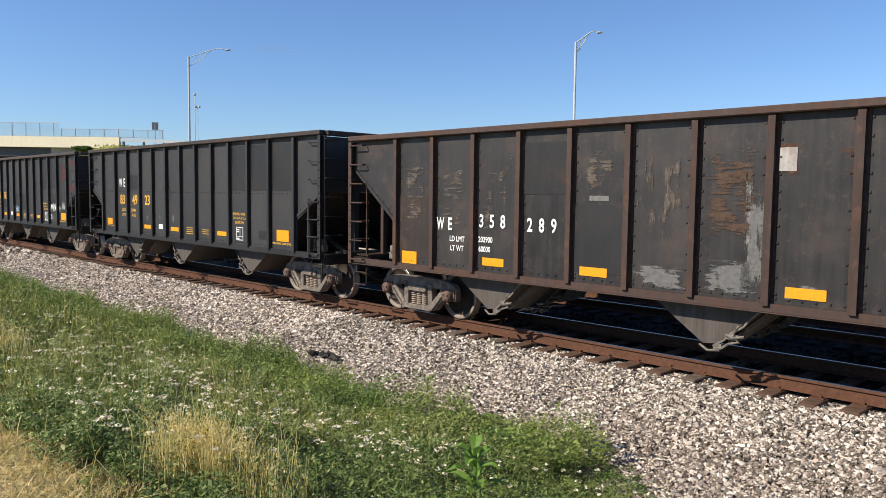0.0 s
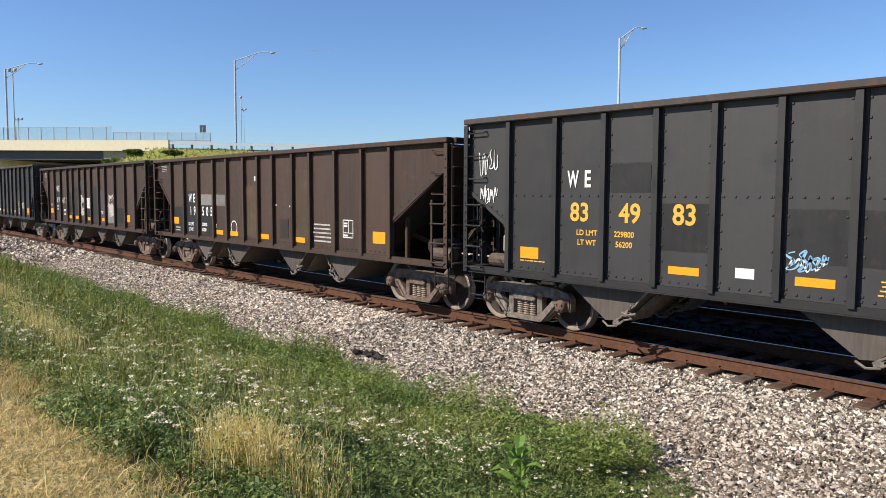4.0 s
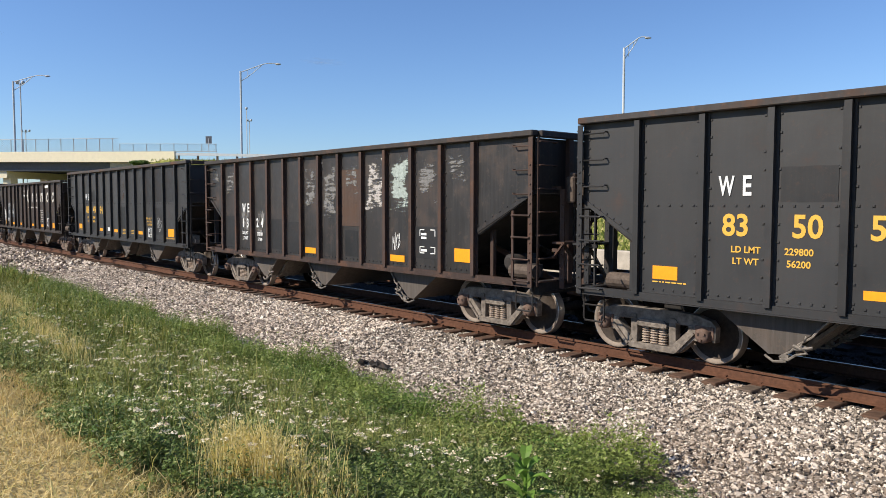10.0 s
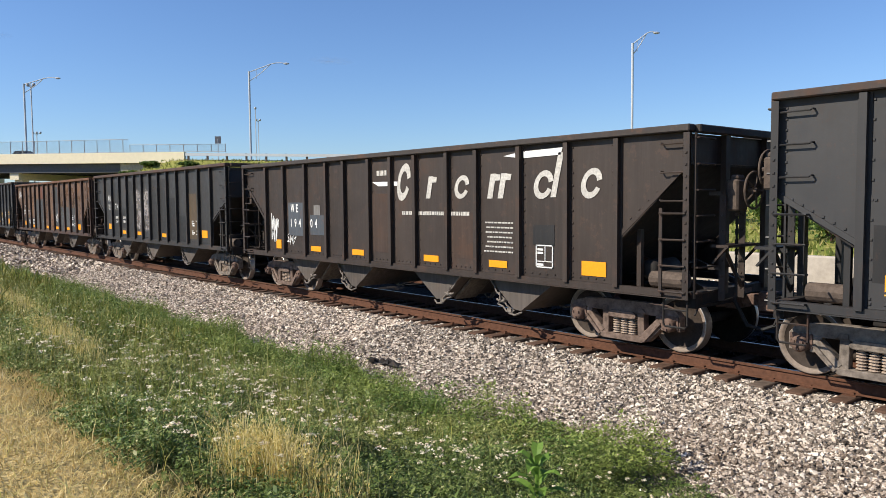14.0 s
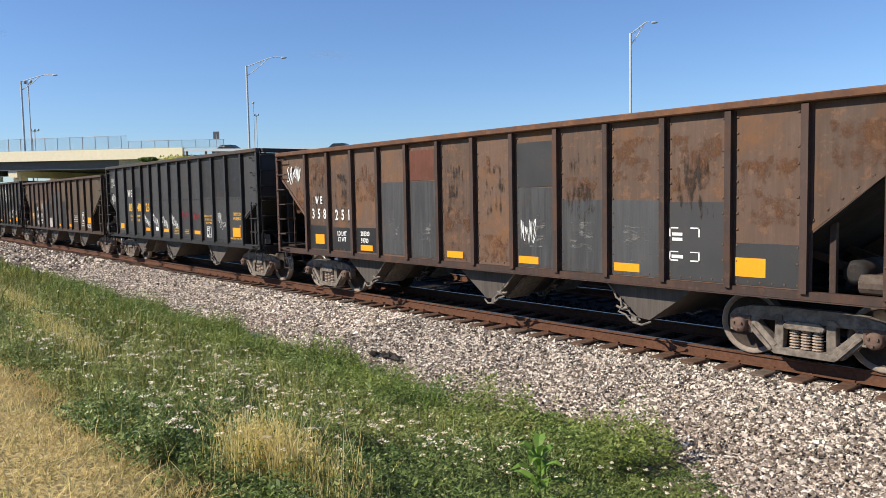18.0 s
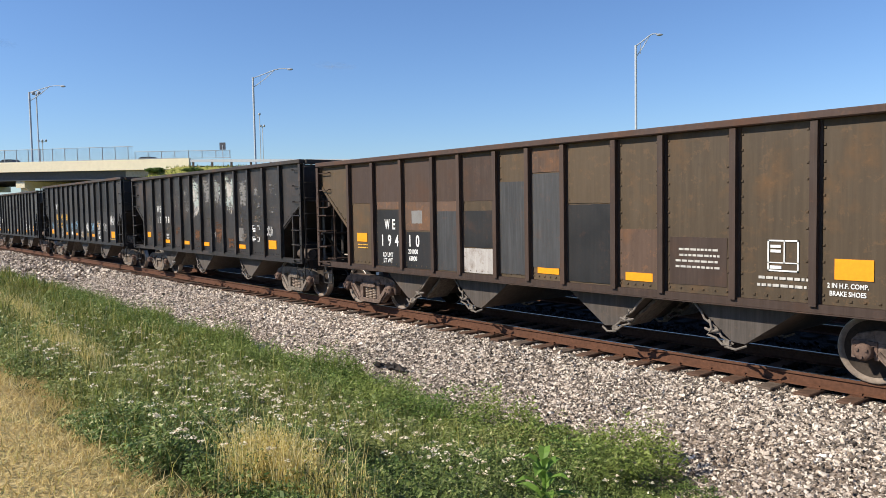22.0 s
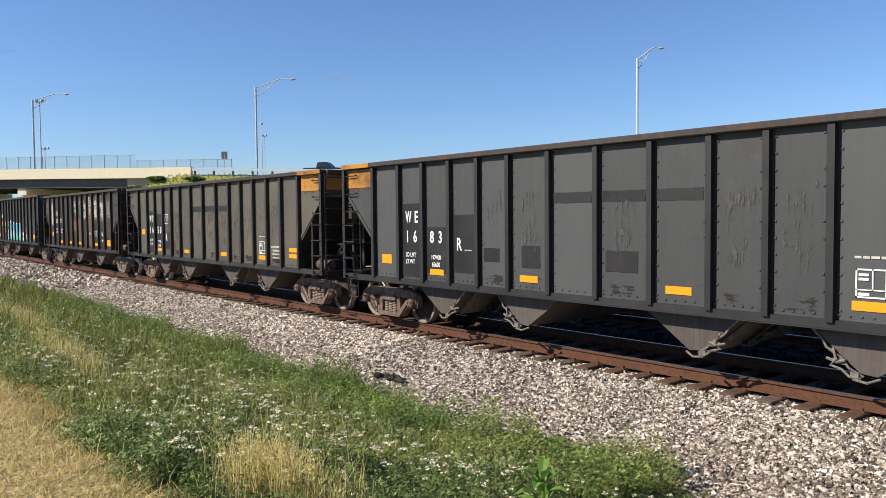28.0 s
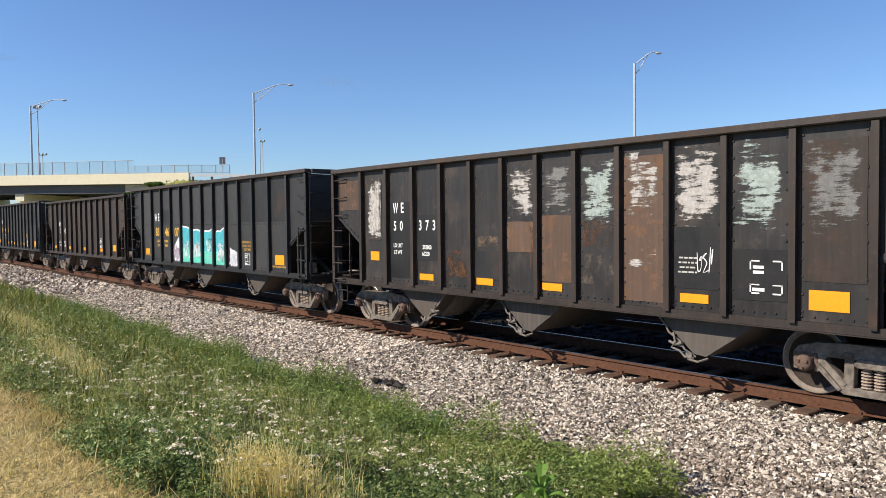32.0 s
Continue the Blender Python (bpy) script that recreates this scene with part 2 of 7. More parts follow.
def scatter_mat(name, stops, rough=0.8, trans=0.0, drift=None, drift_scale=0.8, spec=0.2):
    """Colour by piece, for stones, leaves and blades joined in one mesh."""
    m, t, p = nodes_of(name)
    g = add(t, "NewGeometry")
    n = noise_of(t, coords(t), 60, 3, 0.6)
    c = ramp(t, g.outputs["Random Per Island"], stops)
    if drift:
        big = noise_of(t, coords(t), drift_scale, 4, 0.6)
        c = mix(t, ramp(t, big, [(0.42, 0.0), (0.62, 0.65)]), c, drift)
    t.links.new(mix(t, ramp(t, n, [(0.4, 0.0), (0.8, 0.4)]), c, tuple(x * 0.6 for x in stops[0][1])), p.inputs["Base Color"])
    p.inputs["Specular IOR Level"].default_value = spec
    p.inputs["Roughness"].default_value = rough
    if trans:
        p.inputs["Transmission Weight"].default_value = 0
        p.inputs["Subsurface Weight"].default_value = 0
        tr = add(t, "BsdfTranslucent")
        t.links.new(c, tr.inputs[0])
        ms = add(t, "MixShader", Fac=trans)
        t.links.new(p.outputs[0], ms.inputs[1])
        t.links.new(tr.outputs[0], ms.inputs[2])
        t.links.new(ms.outputs[0], t.nodes["Material Output"].inputs[0])
    return m


M_STONE = scatter_mat("crushed_stone", [(0.0, (0.090, 0.074, 0.060)), (0.28, (0.18, 0.150, 0.120)), (0.50, (0.39, 0.322, 0.258)), (0.74, (0.63, 0.535, 0.435)), (1.0, (0.83, 0.76, 0.65))], 0.85)
# Brighter copy of the ballast colour, offsetting shadowed gaps between the far stones.
M_STONE2 = scatter_mat("brightened_crushed_stone", [(0.0, (0.13, 0.105, 0.083)), (0.28, (0.27, 0.222, 0.175)), (0.50, (0.52, 0.43, 0.345)), (0.74, (0.78, 0.66, 0.54)), (1.0, (0.92, 0.83, 0.70))], 0.85)
M_SOIL = scatter_mat("brown_gravel_and_soil", [(0.0, (0.10, 0.075, 0.056)), (0.5, (0.25, 0.195, 0.148)), (0.85, (0.43, 0.35, 0.28)), (1.0, (0.68, 0.60, 0.50))], 0.9)
M_GRASS = scatter_mat("green_weed_leaves", [(0.0, (0.05, 0.09, 0.014)), (0.4, (0.15, 0.21, 0.034)), (0.75, (0.32, 0.35, 0.07)), (0.9, (0.54, 0.48, 0.16)), (1.0, (0.66, 0.54, 0.26))], 0.55, 0.15, (0.34, 0.29, 0.08), 0.6)
M_HERB = scatter_mat("clover_green_leaves", [(0.0, (0.04, 0.085, 0.016)), (0.45, (0.155, 0.235, 0.060)), (0.8, (0.36, 0.405, 0.14)), (1.0, (0.64, 0.61, 0.32))], 0.5, 0.12, (0.31, 0.31, 0.09), 0.9)
M_CLOVER = scatter_mat("dark_clover_leaves", [(0.0, (0.036, 0.070, 0.016)), (0.5, (0.095, 0.150, 0.036)), (0.85, (0.21, 0.27, 0.075)), (1.0, (0.44, 0.44, 0.20))], 0.5, 0.15, (0.18, 0.21, 0.05), 1.2)
M_DEEPGRASS = scatter_mat("deep_green_blades", [(0.0, (0.045, 0.095, 0.018)), (0.6, (0.150, 0.235, 0.050)), (1.0, (0.40, 0.45, 0.15))], 0.45, 0.15, (0.24, 0.28, 0.06), 0.6)
M_DRY = scatter_mat("dry_grass_stems", [(0.0, (0.46, 0.39, 0.10)), (0.45, (0.80, 0.65, 0.25)), (1.0, (0.93, 0.81, 0.46))], 0.7, 0.4)
M_LAWN = scatter_mat("dry_mown_blades", [(0.0, (0.36, 0.27, 0.09)), (0.35, (0.64, 0.51, 0.22)), (0.8, (0.82, 0.69, 0.36)), (0.93, (0.36, 0.38, 0.09)), (1.0, (0.90, 0.80, 0.52))], 0.8, 0.35, (0.55, 0.40, 0.17), 1.6)
M_FLOWER = scatter_mat("small_white_flowers", [(0.0, (0.62, 0.42, 0.32)), (0.25, (0.86, 0.77, 0.56)), (1.0, (0.93, 0.88, 0.68))], 0.8, 0.15)
M_BUSH = scatter_mat("hillside_leaves", [(0.0, (0.035, 0.075, 0.016)), (0.6, (0.11, 0.18, 0.040)), (1.0, (0.24, 0.30, 0.08))], 0.6, 0.3)
M_BIGWEED = scatter_mat("broad_weed_leaves", [(0.0, (0.10, 0.20, 0.03)), (1.0, (0.28, 0.42, 0.09))], 0.5, 0.3)


# ---- mesh helpers ----
def box(bm, x0, x1, y0, y1, z0, z1):
    v = [bm.verts.new((x, y, z)) for z in (z0, z1) for x, y in ((x0, y0), (x1, y0), (x1, y1), (x0, y1))]
    for f in ((3, 2, 1, 0), (4, 5, 6, 7), (0, 1, 5, 4), (1, 2, 6, 5), (2, 3, 7, 6), (3, 0, 4, 7)):
        bm.faces.new([v[i] for i in f])


def prism_y(bm, pts, y0, y1, inset=None):
    """A polygon in x, z, run from y0 to y1."""
    a = [bm.verts.new((x, y0, z)) for x, z in pts]
    b = [bm.verts.new((x, y1, z)) for x, z in pts]
    n = len(pts)
    bm.faces.new(a)
    bm.faces.new(b[::-1])
    for i in range(n):
        bm.faces.new((a[(i + 1) % n], a[i], b[i], b[(i + 1) % n]))


def prism_x(bm, pts, x0, x1):
    """A polygon in y, z, run from x0 to x1."""
    a = [bm.verts.new((x0, y, z)) for y, z in pts]
    b = [bm.verts.new((x1, y, z)) for y, z in pts]
    n = len(pts)
    bm.faces.new(a[::-1])
    bm.faces.new(b)
    for i in range(n):
        bm.faces.new((a[i], a[(i + 1) % n], b[(i + 1) % n], b[i]))


def tube(bm, pts, r, n=6):
    """A round bar along a line of points."""
    pts = [Vector(p) for p in pts]
    rings = []
    for i, p in enumerate(pts):
        d = (pts[min(i + 1, len(pts) - 1)] - pts[max(i - 1, 0)]).normalized()
        s = d.cross(Vector((0.31, 0.17, 0.93)) if abs(d.z) < 0.9 else Vector((1, 0.1, 0))).normalized()
        u = d.cross(s)
        rings.append([bm.verts.new(p + r * (math.cos(k * 2 * math.pi / n) * s + math.sin(k * 2 * math.pi / n) * u)) for k in range(n)])
    for a, b in zip(rings, rings[1:]):
        for k in range(n):
            bm.faces.new((a[k], a[(k + 1) % n], b[(k + 1) % n], b[k]))
    bm.faces.new(rings[0][::-1])
    bm.faces.new(rings[-1])


def beam(bm, p, q, w, y0, y1):
    """A flat bar in the x, z plane from p to q, w wide, between y0 and y1."""
    (x0, z0), (x1, z1) = p, q
    l = math.hypot(x1 - x0, z1 - z0)
    nx, nz = -(z1 - z0) / l * w / 2, (x1 - x0) / l * w / 2
    prism_y(bm, [(x0 + nx, z0 + nz), (x0 - nx, z0 - nz), (x1 - nx, z1 - nz), (x1 + nx, z1 + nz)], y0, y1)


def lathe_y(bm, prof, cx, cz, n=28, smooth=True):
    """Rings of (radius, y) round a line along y."""
    rings = []
    for r, y in prof:
        rings.append([bm.verts.new((cx + r * math.cos(k * 2 * math.pi / n), y, cz + r * math.sin(k * 2 * math.pi / n))) for k in range(n)])
    for a, b in zip(rings, rings[1:]):
        for k in range(n):
            f = bm.faces.new((a[k], a[(k + 1) % n], b[(k + 1) % n], b[k]))
            f.smooth = smooth
    bm.faces.new(rings[0][::-1])
    bm.faces.new(rings[-1])


def mesh_of(name, fill, bevel=0.0):
    bm = bmesh.new()
    fill(bm)
    if bevel:
        bmesh.ops.bevel(bm, geom=list(bm.edges), offset=bevel, segments=1, affect="EDGES", profile=0.5, clamp_overlap=True)
    bmesh.ops.recalc_face_normals(bm, faces=bm.faces)
    me = bpy.data.meshes.new(name)
    bm.to_mesh(me)
    bm.free()
    return me


CACHE = {}


def shared(key, fill, bevel=0.0):
    if key not in CACHE:
        CACHE[key] = mesh_of(key[0], fill, bevel)
        CACHE[key].materials.append(None)
    return CACHE[key]


def part(name, mesh, material, parent, label="", at=(0, 0, 0), spin=0.0):
    ob = new(name, mesh)
    if not mesh.materials:
        mesh.materials.append(None)
    ob.material_slots[0].link = "OBJECT"
    ob.material_slots[0].material = material
    ob.parent = parent
    ob.location = at
    if spin:
        ob.rotation_euler = (0, 0, spin)
    if label:
        tagged(ob, label)
    return ob


def thing(name, label, category, group="", kind=""):
    return tagged(new(name), label, category, group, kind)


def big_mesh(name, verts, faces, material, flat=False):
    """A mesh from arrays: verts n x 3, faces m x 3 or m x 4."""
    me = bpy.data.meshes.new(name)
    k = faces.shape[1]
    me.vertices.add(len(verts))
    me.vertices.foreach_set("co", np.asarray(verts, dtype=np.float32).ravel())
    me.loops.add(faces.size)
    me.loops.foreach_set("vertex_index", np.asarray(faces, dtype=np.int32).ravel())
    me.polygons.add(len(faces))
    me.polygons.foreach_set("loop_start", np.arange(0, faces.size, k, dtype=np.int32))
    me.update(calc_edges=True)
    me.validate()
    if flat:
        me.shade_flat()
    me.materials.append(material)
    return me


# ---- ground ----
FWD, RGT = Vector((-0.755, 0.656, 0)), Vector((0.656, 0.755, 0))
PROFILE = [(-400, 1.2), (-14, 0.90), (-11, 0.78), (-9.5, 0.60), (-8, 0.24), (-6.5, -0.22), (-5.2, -0.50), (-4.0, -0.56), (-2.8, -0.46), (-1.75, -0.29), (-1.3, -0.245),
           (1.3, -0.245), (2.1, -0.32), (2.9, -0.245), (5.6, -0.245), (6.6, -0.4), (8, -0.5), (13.2, -0.45)]
ROAD_AT, ROAD_DIR = Vector((-91.4, 24.6, 0)), Vector((0.8165, 0.5773, 0))
ROAD_SIDE = Vector((0.5773, -0.8165, 0))


def road_z(s):
    return max(7.75 - 0.030 * max(s, 0.0), 3.0) + 0.012 * min(max(-s, 0.0), 45.0)


def ground_z(x, y):
    if y <= 13.3 and not (x < -135 and (Vector((x, y, 0)) - ROAD_AT).dot(ROAD_DIR) < -72):
        return float(np.interp(y, [p[0] for p in PROFILE], [p[1] for p in PROFILE]))
    d = Vector((x, y, 0)) - ROAD_AT
    s, off = d.dot(ROAD_DIR), d.dot(ROAD_SIDE)
    if off < -26:
        return max(0.2, road_z(s) - (-26 - off) * 0.3) if s > -4 or s < -80 else 0.2
    top = road_z(s) - 0.1 - max(off - 0.8, 0) * 0.36 - max(min(-s - 3, s + 80), 0) * 0.48
    base = 0.3 + min(max(y - 13.3, 0), 30) * 0.06
    return max(base, top)


def build_ground():
    xs = np.concatenate([[-1500, -700, -350], np.arange(-220, -60, 4.0), np.arange(-60, 4, 1.0), np.arange(4, 60, 6.0), [100, 200, 400, 800, 1500]])
    ys = np.concatenate([[-1500, -500, -150, -60, -30, -20], np.arange(-14, -1, 0.35), np.arange(-1, 14, 0.65), np.arange(14, 130, 3.0), [160, 250, 500, 1500, 3000]])
    ys = np.unique(np.concatenate([ys, [13.28, 13.32]]))
    nx, ny = len(xs), len(ys)
    verts = np.zeros((nx * ny, 3))
    for i, x in enumerate(xs):
        for j, y in enumerate(ys):
            z = ground_z(x, y)
            if -9.8 < y < -1.6 and -61 < x < 4:
                rough = min(max((-4.6 - y) / 0.8, 0.0), 1.0)
                z += rough * (0.05 * noise.noise((x * 0.6, y * 0.9, 1)) + 0.02 * noise.noise((x * 2.3, y * 2.3, 4))) - 0.012 * (1 - rough)
            verts[i * ny + j] = (x, y, z)
    i, j = np.meshgrid(np.arange(nx - 1), np.arange(ny - 1), indexing="ij")
    a = (i * ny + j).ravel()
    faces = np.stack([a, a + ny, a + ny + 1, a + 1], 1)
    tagged(new("ground", big_mesh("ground", verts, faces, M_GROUND)), "trackside ground of gravel, weeds and dry lawn", "ground", kind="structure")


build_ground()


# ---- tracks ----
RAIL = [(-0.070, -0.180), (0.070, -0.180), (0.070, -0.168), (0.012, -0.150), (0.010, -0.045), (0.036, -0.034), (0.036, -0.004), (0.028, 0.0),
        (-0.028, 0.0), (-0.036, -0.004), (-0.036, -0.034), (-0.010, -0.045), (-0.012, -0.150), (-0.070, -0.168)]


def build_track(name, yc, label, x0, x1, tie_from, tie_to, seed):
    rnd = random.Random(seed)
    tr = thing(name, label, "railway track", kind="structure")
    for side in (-1, 1):
        y = yc + side * 0.7545
        part("rail", mesh_of("rail", lambda bm: prism_x(bm, [(y + a, b - 0.001) for a, b in RAIL], x0, x1)), M_RAIL, tr)
        part("running_band", mesh_of("running_band", lambda bm: box(bm, x0, x1, y - 0.024, y + 0.024, -0.004, 0.0015)), M_RAILTOP, tr, "wheel-polished steel band on the rail head")
    ties = [shared(("tie", k), lambda bm, k=k: box(bm, -0.115 - 0.006 * k, 0.115, -1.28, 1.28, -0.17, 0.0), 0.012) for k in range(3)]
    plate = shared(("tie_plate",), lambda bm: (box(bm, -0.09, 0.09, -0.17, 0.17, 0, 0.012), box(bm, -0.05, -0.02, 0.075, 0.12, 0.01, 0.04), box(bm, 0.02, 0.05, -0.12, -0.075, 0.01, 0.04)))
    x = tie_to
    while x > tie_from:
        t = part("tie", ties[rnd.randrange(3)], (M_TIE if rnd.random() < 0.7 else M_TIE2) if yc == 0 else M_SHADETIE, tr, at=(x, yc + rnd.uniform(-0.06, 0.06), -0.186 + rnd.uniform(-0.012, 0.004)), spin=rnd.uniform(-0.03, 0.03))
        if x > -26 and yc == 0:
            part("tie_plate", plate, M_RAIL, t, at=(0, -0.7545, 0.002))
        x -= 0.535 + rnd.uniform(-0.04, 0.04)
    def rest(bm):
        x = tie_from - 0.3
        while x > x0:
            box(bm, x - 0.115, x + 0.115, yc - 1.28, yc + 1.28, -0.35, -0.19)
            x -= 0.54
    far = part("far_ties", mesh_of("far_ties", rest), M_TIE, tr)
    tagged(far, kind="stuff")


def rocks(name, n, region, size, seed, mat=None, label="", lift=0.0):
    """n crushed stones, each a skewed eight-cornered lump, in one mesh."""
    r = np.random.RandomState(seed)
    x, y = region(r, n)
    s = size * np.exp(r.normal(0, 0.22, len(x)))
    base = np.array([(-1, -1, -1), (1, -1, -1), (1, 1, -1), (-1, 1, -1), (-0.72, -0.72, 1), (0.72, -0.72, 1), (0.72, 0.72, 1), (-0.72, 0.72, 1)], float) * 0.5
    v = base[None] + r.uniform(-0.2, 0.2, (len(x), 8, 3))
    v *= (s[:, None] * np.stack([r.uniform(0.8, 1.5, len(x)), r.uniform(0.7, 1.2, len(x)), r.uniform(0.5, 0.9, len(x))], 1))[:, None, :]
    q = r.normal(size=(len(x), 4)) * np.array([1.4, 0.8, 0.8, 1.4])
    q /= np.linalg.norm(q, axis=1, keepdims=True)
    w, a, b, c = q.T
    R = np.stack([1 - 2 * (b * b + c * c), 2 * (a * b - w * c), 2 * (a * c + w * b), 2 * (a * b + w * c), 1 - 2 * (a * a + c * c), 2 * (b * c - w * a), 2 * (a * c - w * b), 2 * (b * c + w * a), 1 - 2 * (a * a + b * b)], 1).reshape(-1, 3, 3)
    v = np.einsum("nij,nkj->nki", R, v)
    z = np.interp(y, [p[0] for p in PROFILE], [p[1] for p in PROFILE])
    v += np.stack([x, y, z + s * 0.16 + lift + 0.02 * np.sin(x * 2.1 + y) * (np.abs(y) > 1.8)], 1)[:, None, :]
    f = np.array([(4, 5, 6, 7), (0, 1, 5, 4), (1, 2, 6, 5), (2, 3, 7, 6), (3, 0, 4, 7)])
    faces = (np.arange(len(x)) * 8)[:, None, None] + f[None]
    ob = new(name, big_mesh(name, v.reshape(-1, 3), faces.reshape(-1, 4), mat or M_STONE, True))
    return tagged(ob, label, "gravel", kind="stuff")


def bed(x0, x1, y0, y1, power=1.0):
    def pick(r, n):
        u = r.uniform(0, 1, n) ** power
        x, y = x1 - u * (x1 - x0), r.uniform(y0, y1, n)
        edge = weed_edge(x) - 0.1 - r.exponential(0.2, n)
        keep = (y > edge)
        return x[keep], y[keep]
    return pick


# ---- the far side: wall, road, bridge ----
def build_wall():
    w = thing("barrier_wall", "low cream-grey concrete wall beyond the second track", "wall", kind="structure")
    for k in range(46):
        x = 34 - k * 4.0
        part("wall_panel", shared(("wall_panel",), lambda bm: prism_x(bm, [(-0.2, -0.7), (0.2, -0.7), (0.16, 0.55), (0.1, 0.6), (-0.1, 0.6), (-0.16, 0.55)], -1.99, 1.99)), M_CONC2, w, at=(x, 13.1, 0))


def at_road(s, off, z=0.0):
    return ROAD_AT + ROAD_DIR * s + ROAD_SIDE * off + Vector((0, 0, z))


def along_road(bm, s0, s1, o0, o1, z0, z1, n=1):
    """A box that runs with the road, its height following the road's."""
    for k in range(n):
        a, b = s0 + (s1 - s0) * k / n, s0 + (s1 - s0) * (k + 1) / n
        v = []
        for s in (a, b):
            for o, z in ((o0, z0), (o1, z0), (o1, z1), (o0, z1)):
                v.append(bm.verts.new(at_road(s, o, road_z(s) + z)))
        for f in ((0, 1, 2, 3), (7, 6, 5, 4), (0, 4, 5, 1), (1, 5, 6, 2), (2, 6, 7, 3), (3, 7, 4, 0)):
            bm.faces.new([v[i] for i in f])


def build_road():
    rd = new("road", mesh_of("road", lambda bm: along_road(bm, -420, 420, -25, 0.4, -0.2, -0.02, 84)))
    rd.data.materials.append(M_ASPHALT)
    tagged(rd, "asphalt overpass road on its embankment", "road", kind="structure")
    br = thing("road_bridge", "cream concrete road bridge over the tracks with a dark steel underside", "bridge", kind="structure")
    part("parapet", mesh_of("parapet", lambda bm: along_road(bm, -82, 0, 0.0, 0.45, -0.36, 0.92, 12)), M_CONC, br)
    part("parapet", mesh_of("parapet", lambda bm: along_road(bm, -82, 0, -25, -24.6, -0.36, 0.92, 12)), M_CONC, br)
    for k in range(7):
        part("girder", mesh_of("girder", lambda bm: (along_road(bm, -80, -9, -0.5 - k * 3.8, -0.35 - k * 3.8, -1.42, -0.37, 8), along_road(bm, -80, -9, -0.75 - k * 3.8, -0.1 - k * 3.8, -1.5, -1.43, 8))), M_GIRDER, br)
    part("deck_soffit", mesh_of("deck_soffit", lambda bm: along_road(bm, -82, -6, -24.5, -0.02, -0.35, -0.21, 6)), M_CONC2, br)
    part("abutment", mesh_of("abutment", lambda bm: along_road(bm, -9.5, -6.2, -24.6, -0.1, -9.0, -0.38)), M_CONC2, br)
    for s in (-26, -52):
        for k in range(4):
            part("pier", mesh_of("pier", lambda bm: along_road(bm, s - 0.6, s + 0.6, -2.2 - k * 6.5, -1.0 - k * 6.5, -9.2, -2.3)), M_CONC, br)
        part("pier_cap", mesh_of("pier_cap", lambda bm: along_road(bm, s - 0.7, s + 0.7, -24.3, -0.3, -2.4, -1.52)), M_CONC, br)


def build_fence(name, label, s0, s1, z0, z1, off, step):
    f = thing(name, label, "fence")
    post = shared(("fence_post", z1), lambda bm: tube(bm, [(0, 0, 0), (0, 0, z1 - z0)], 0.05, 6))
    n = int((s1 - s0) / step)
    for k in range(n + 1):
        s = s0 + k * step
        part("fence_post", post, M_FENCE, f, at=at_road(s, off, road_z(s) + z0))
    for z in (z0 + 0.08, z1):
        part("fence_rail", mesh_of("fence_rail", lambda bm: tube(bm, [at_road(s, off, road_z(s) + z) for s in (s0, s1)], 0.03, 5)), M_FENCE, f)

    def net(bm):
        h = z1 - z0
        s = s0 - h
        while s < s1:
            for up in (1, -1):
                a, b = max(s, s0), min(s + h, s1)
                if b > a:
                    za, zb = (a - s, b - s) if up > 0 else (h - (a - s), h - (b - s))
                    tube(bm, [at_road(a, off, road_z(a) + z0 + za), at_road(b, off, road_z(b) + z0 + zb)], 0.009, 3)
            s += 0.27
    part("chain_link", mesh_of("chain_link", net), M_FENCE, f)


def build_guardrail():
    g = thing("guardrail", "galvanised steel guardrail on short posts along the road", "guardrail")
    post = shared(("guard_post",), lambda bm: box(bm, -0.1, 0.1, -0.09, 0.09, -0.3, 0.76))
    s = 0.8
    while s < 150:
        part("guard_post", post, M_TIE2, g, at=at_road(s, 0.75, road_z(s)), spin=math.atan2(ROAD_DIR.y, ROAD_DIR.x))
        s += 2.6
    part("guard_beam", mesh_of("guard_beam", lambda bm: along_road(bm, 0.5, 150, 0.86, 0.94, 0.42, 0.74, 14)), M_GALV, g)


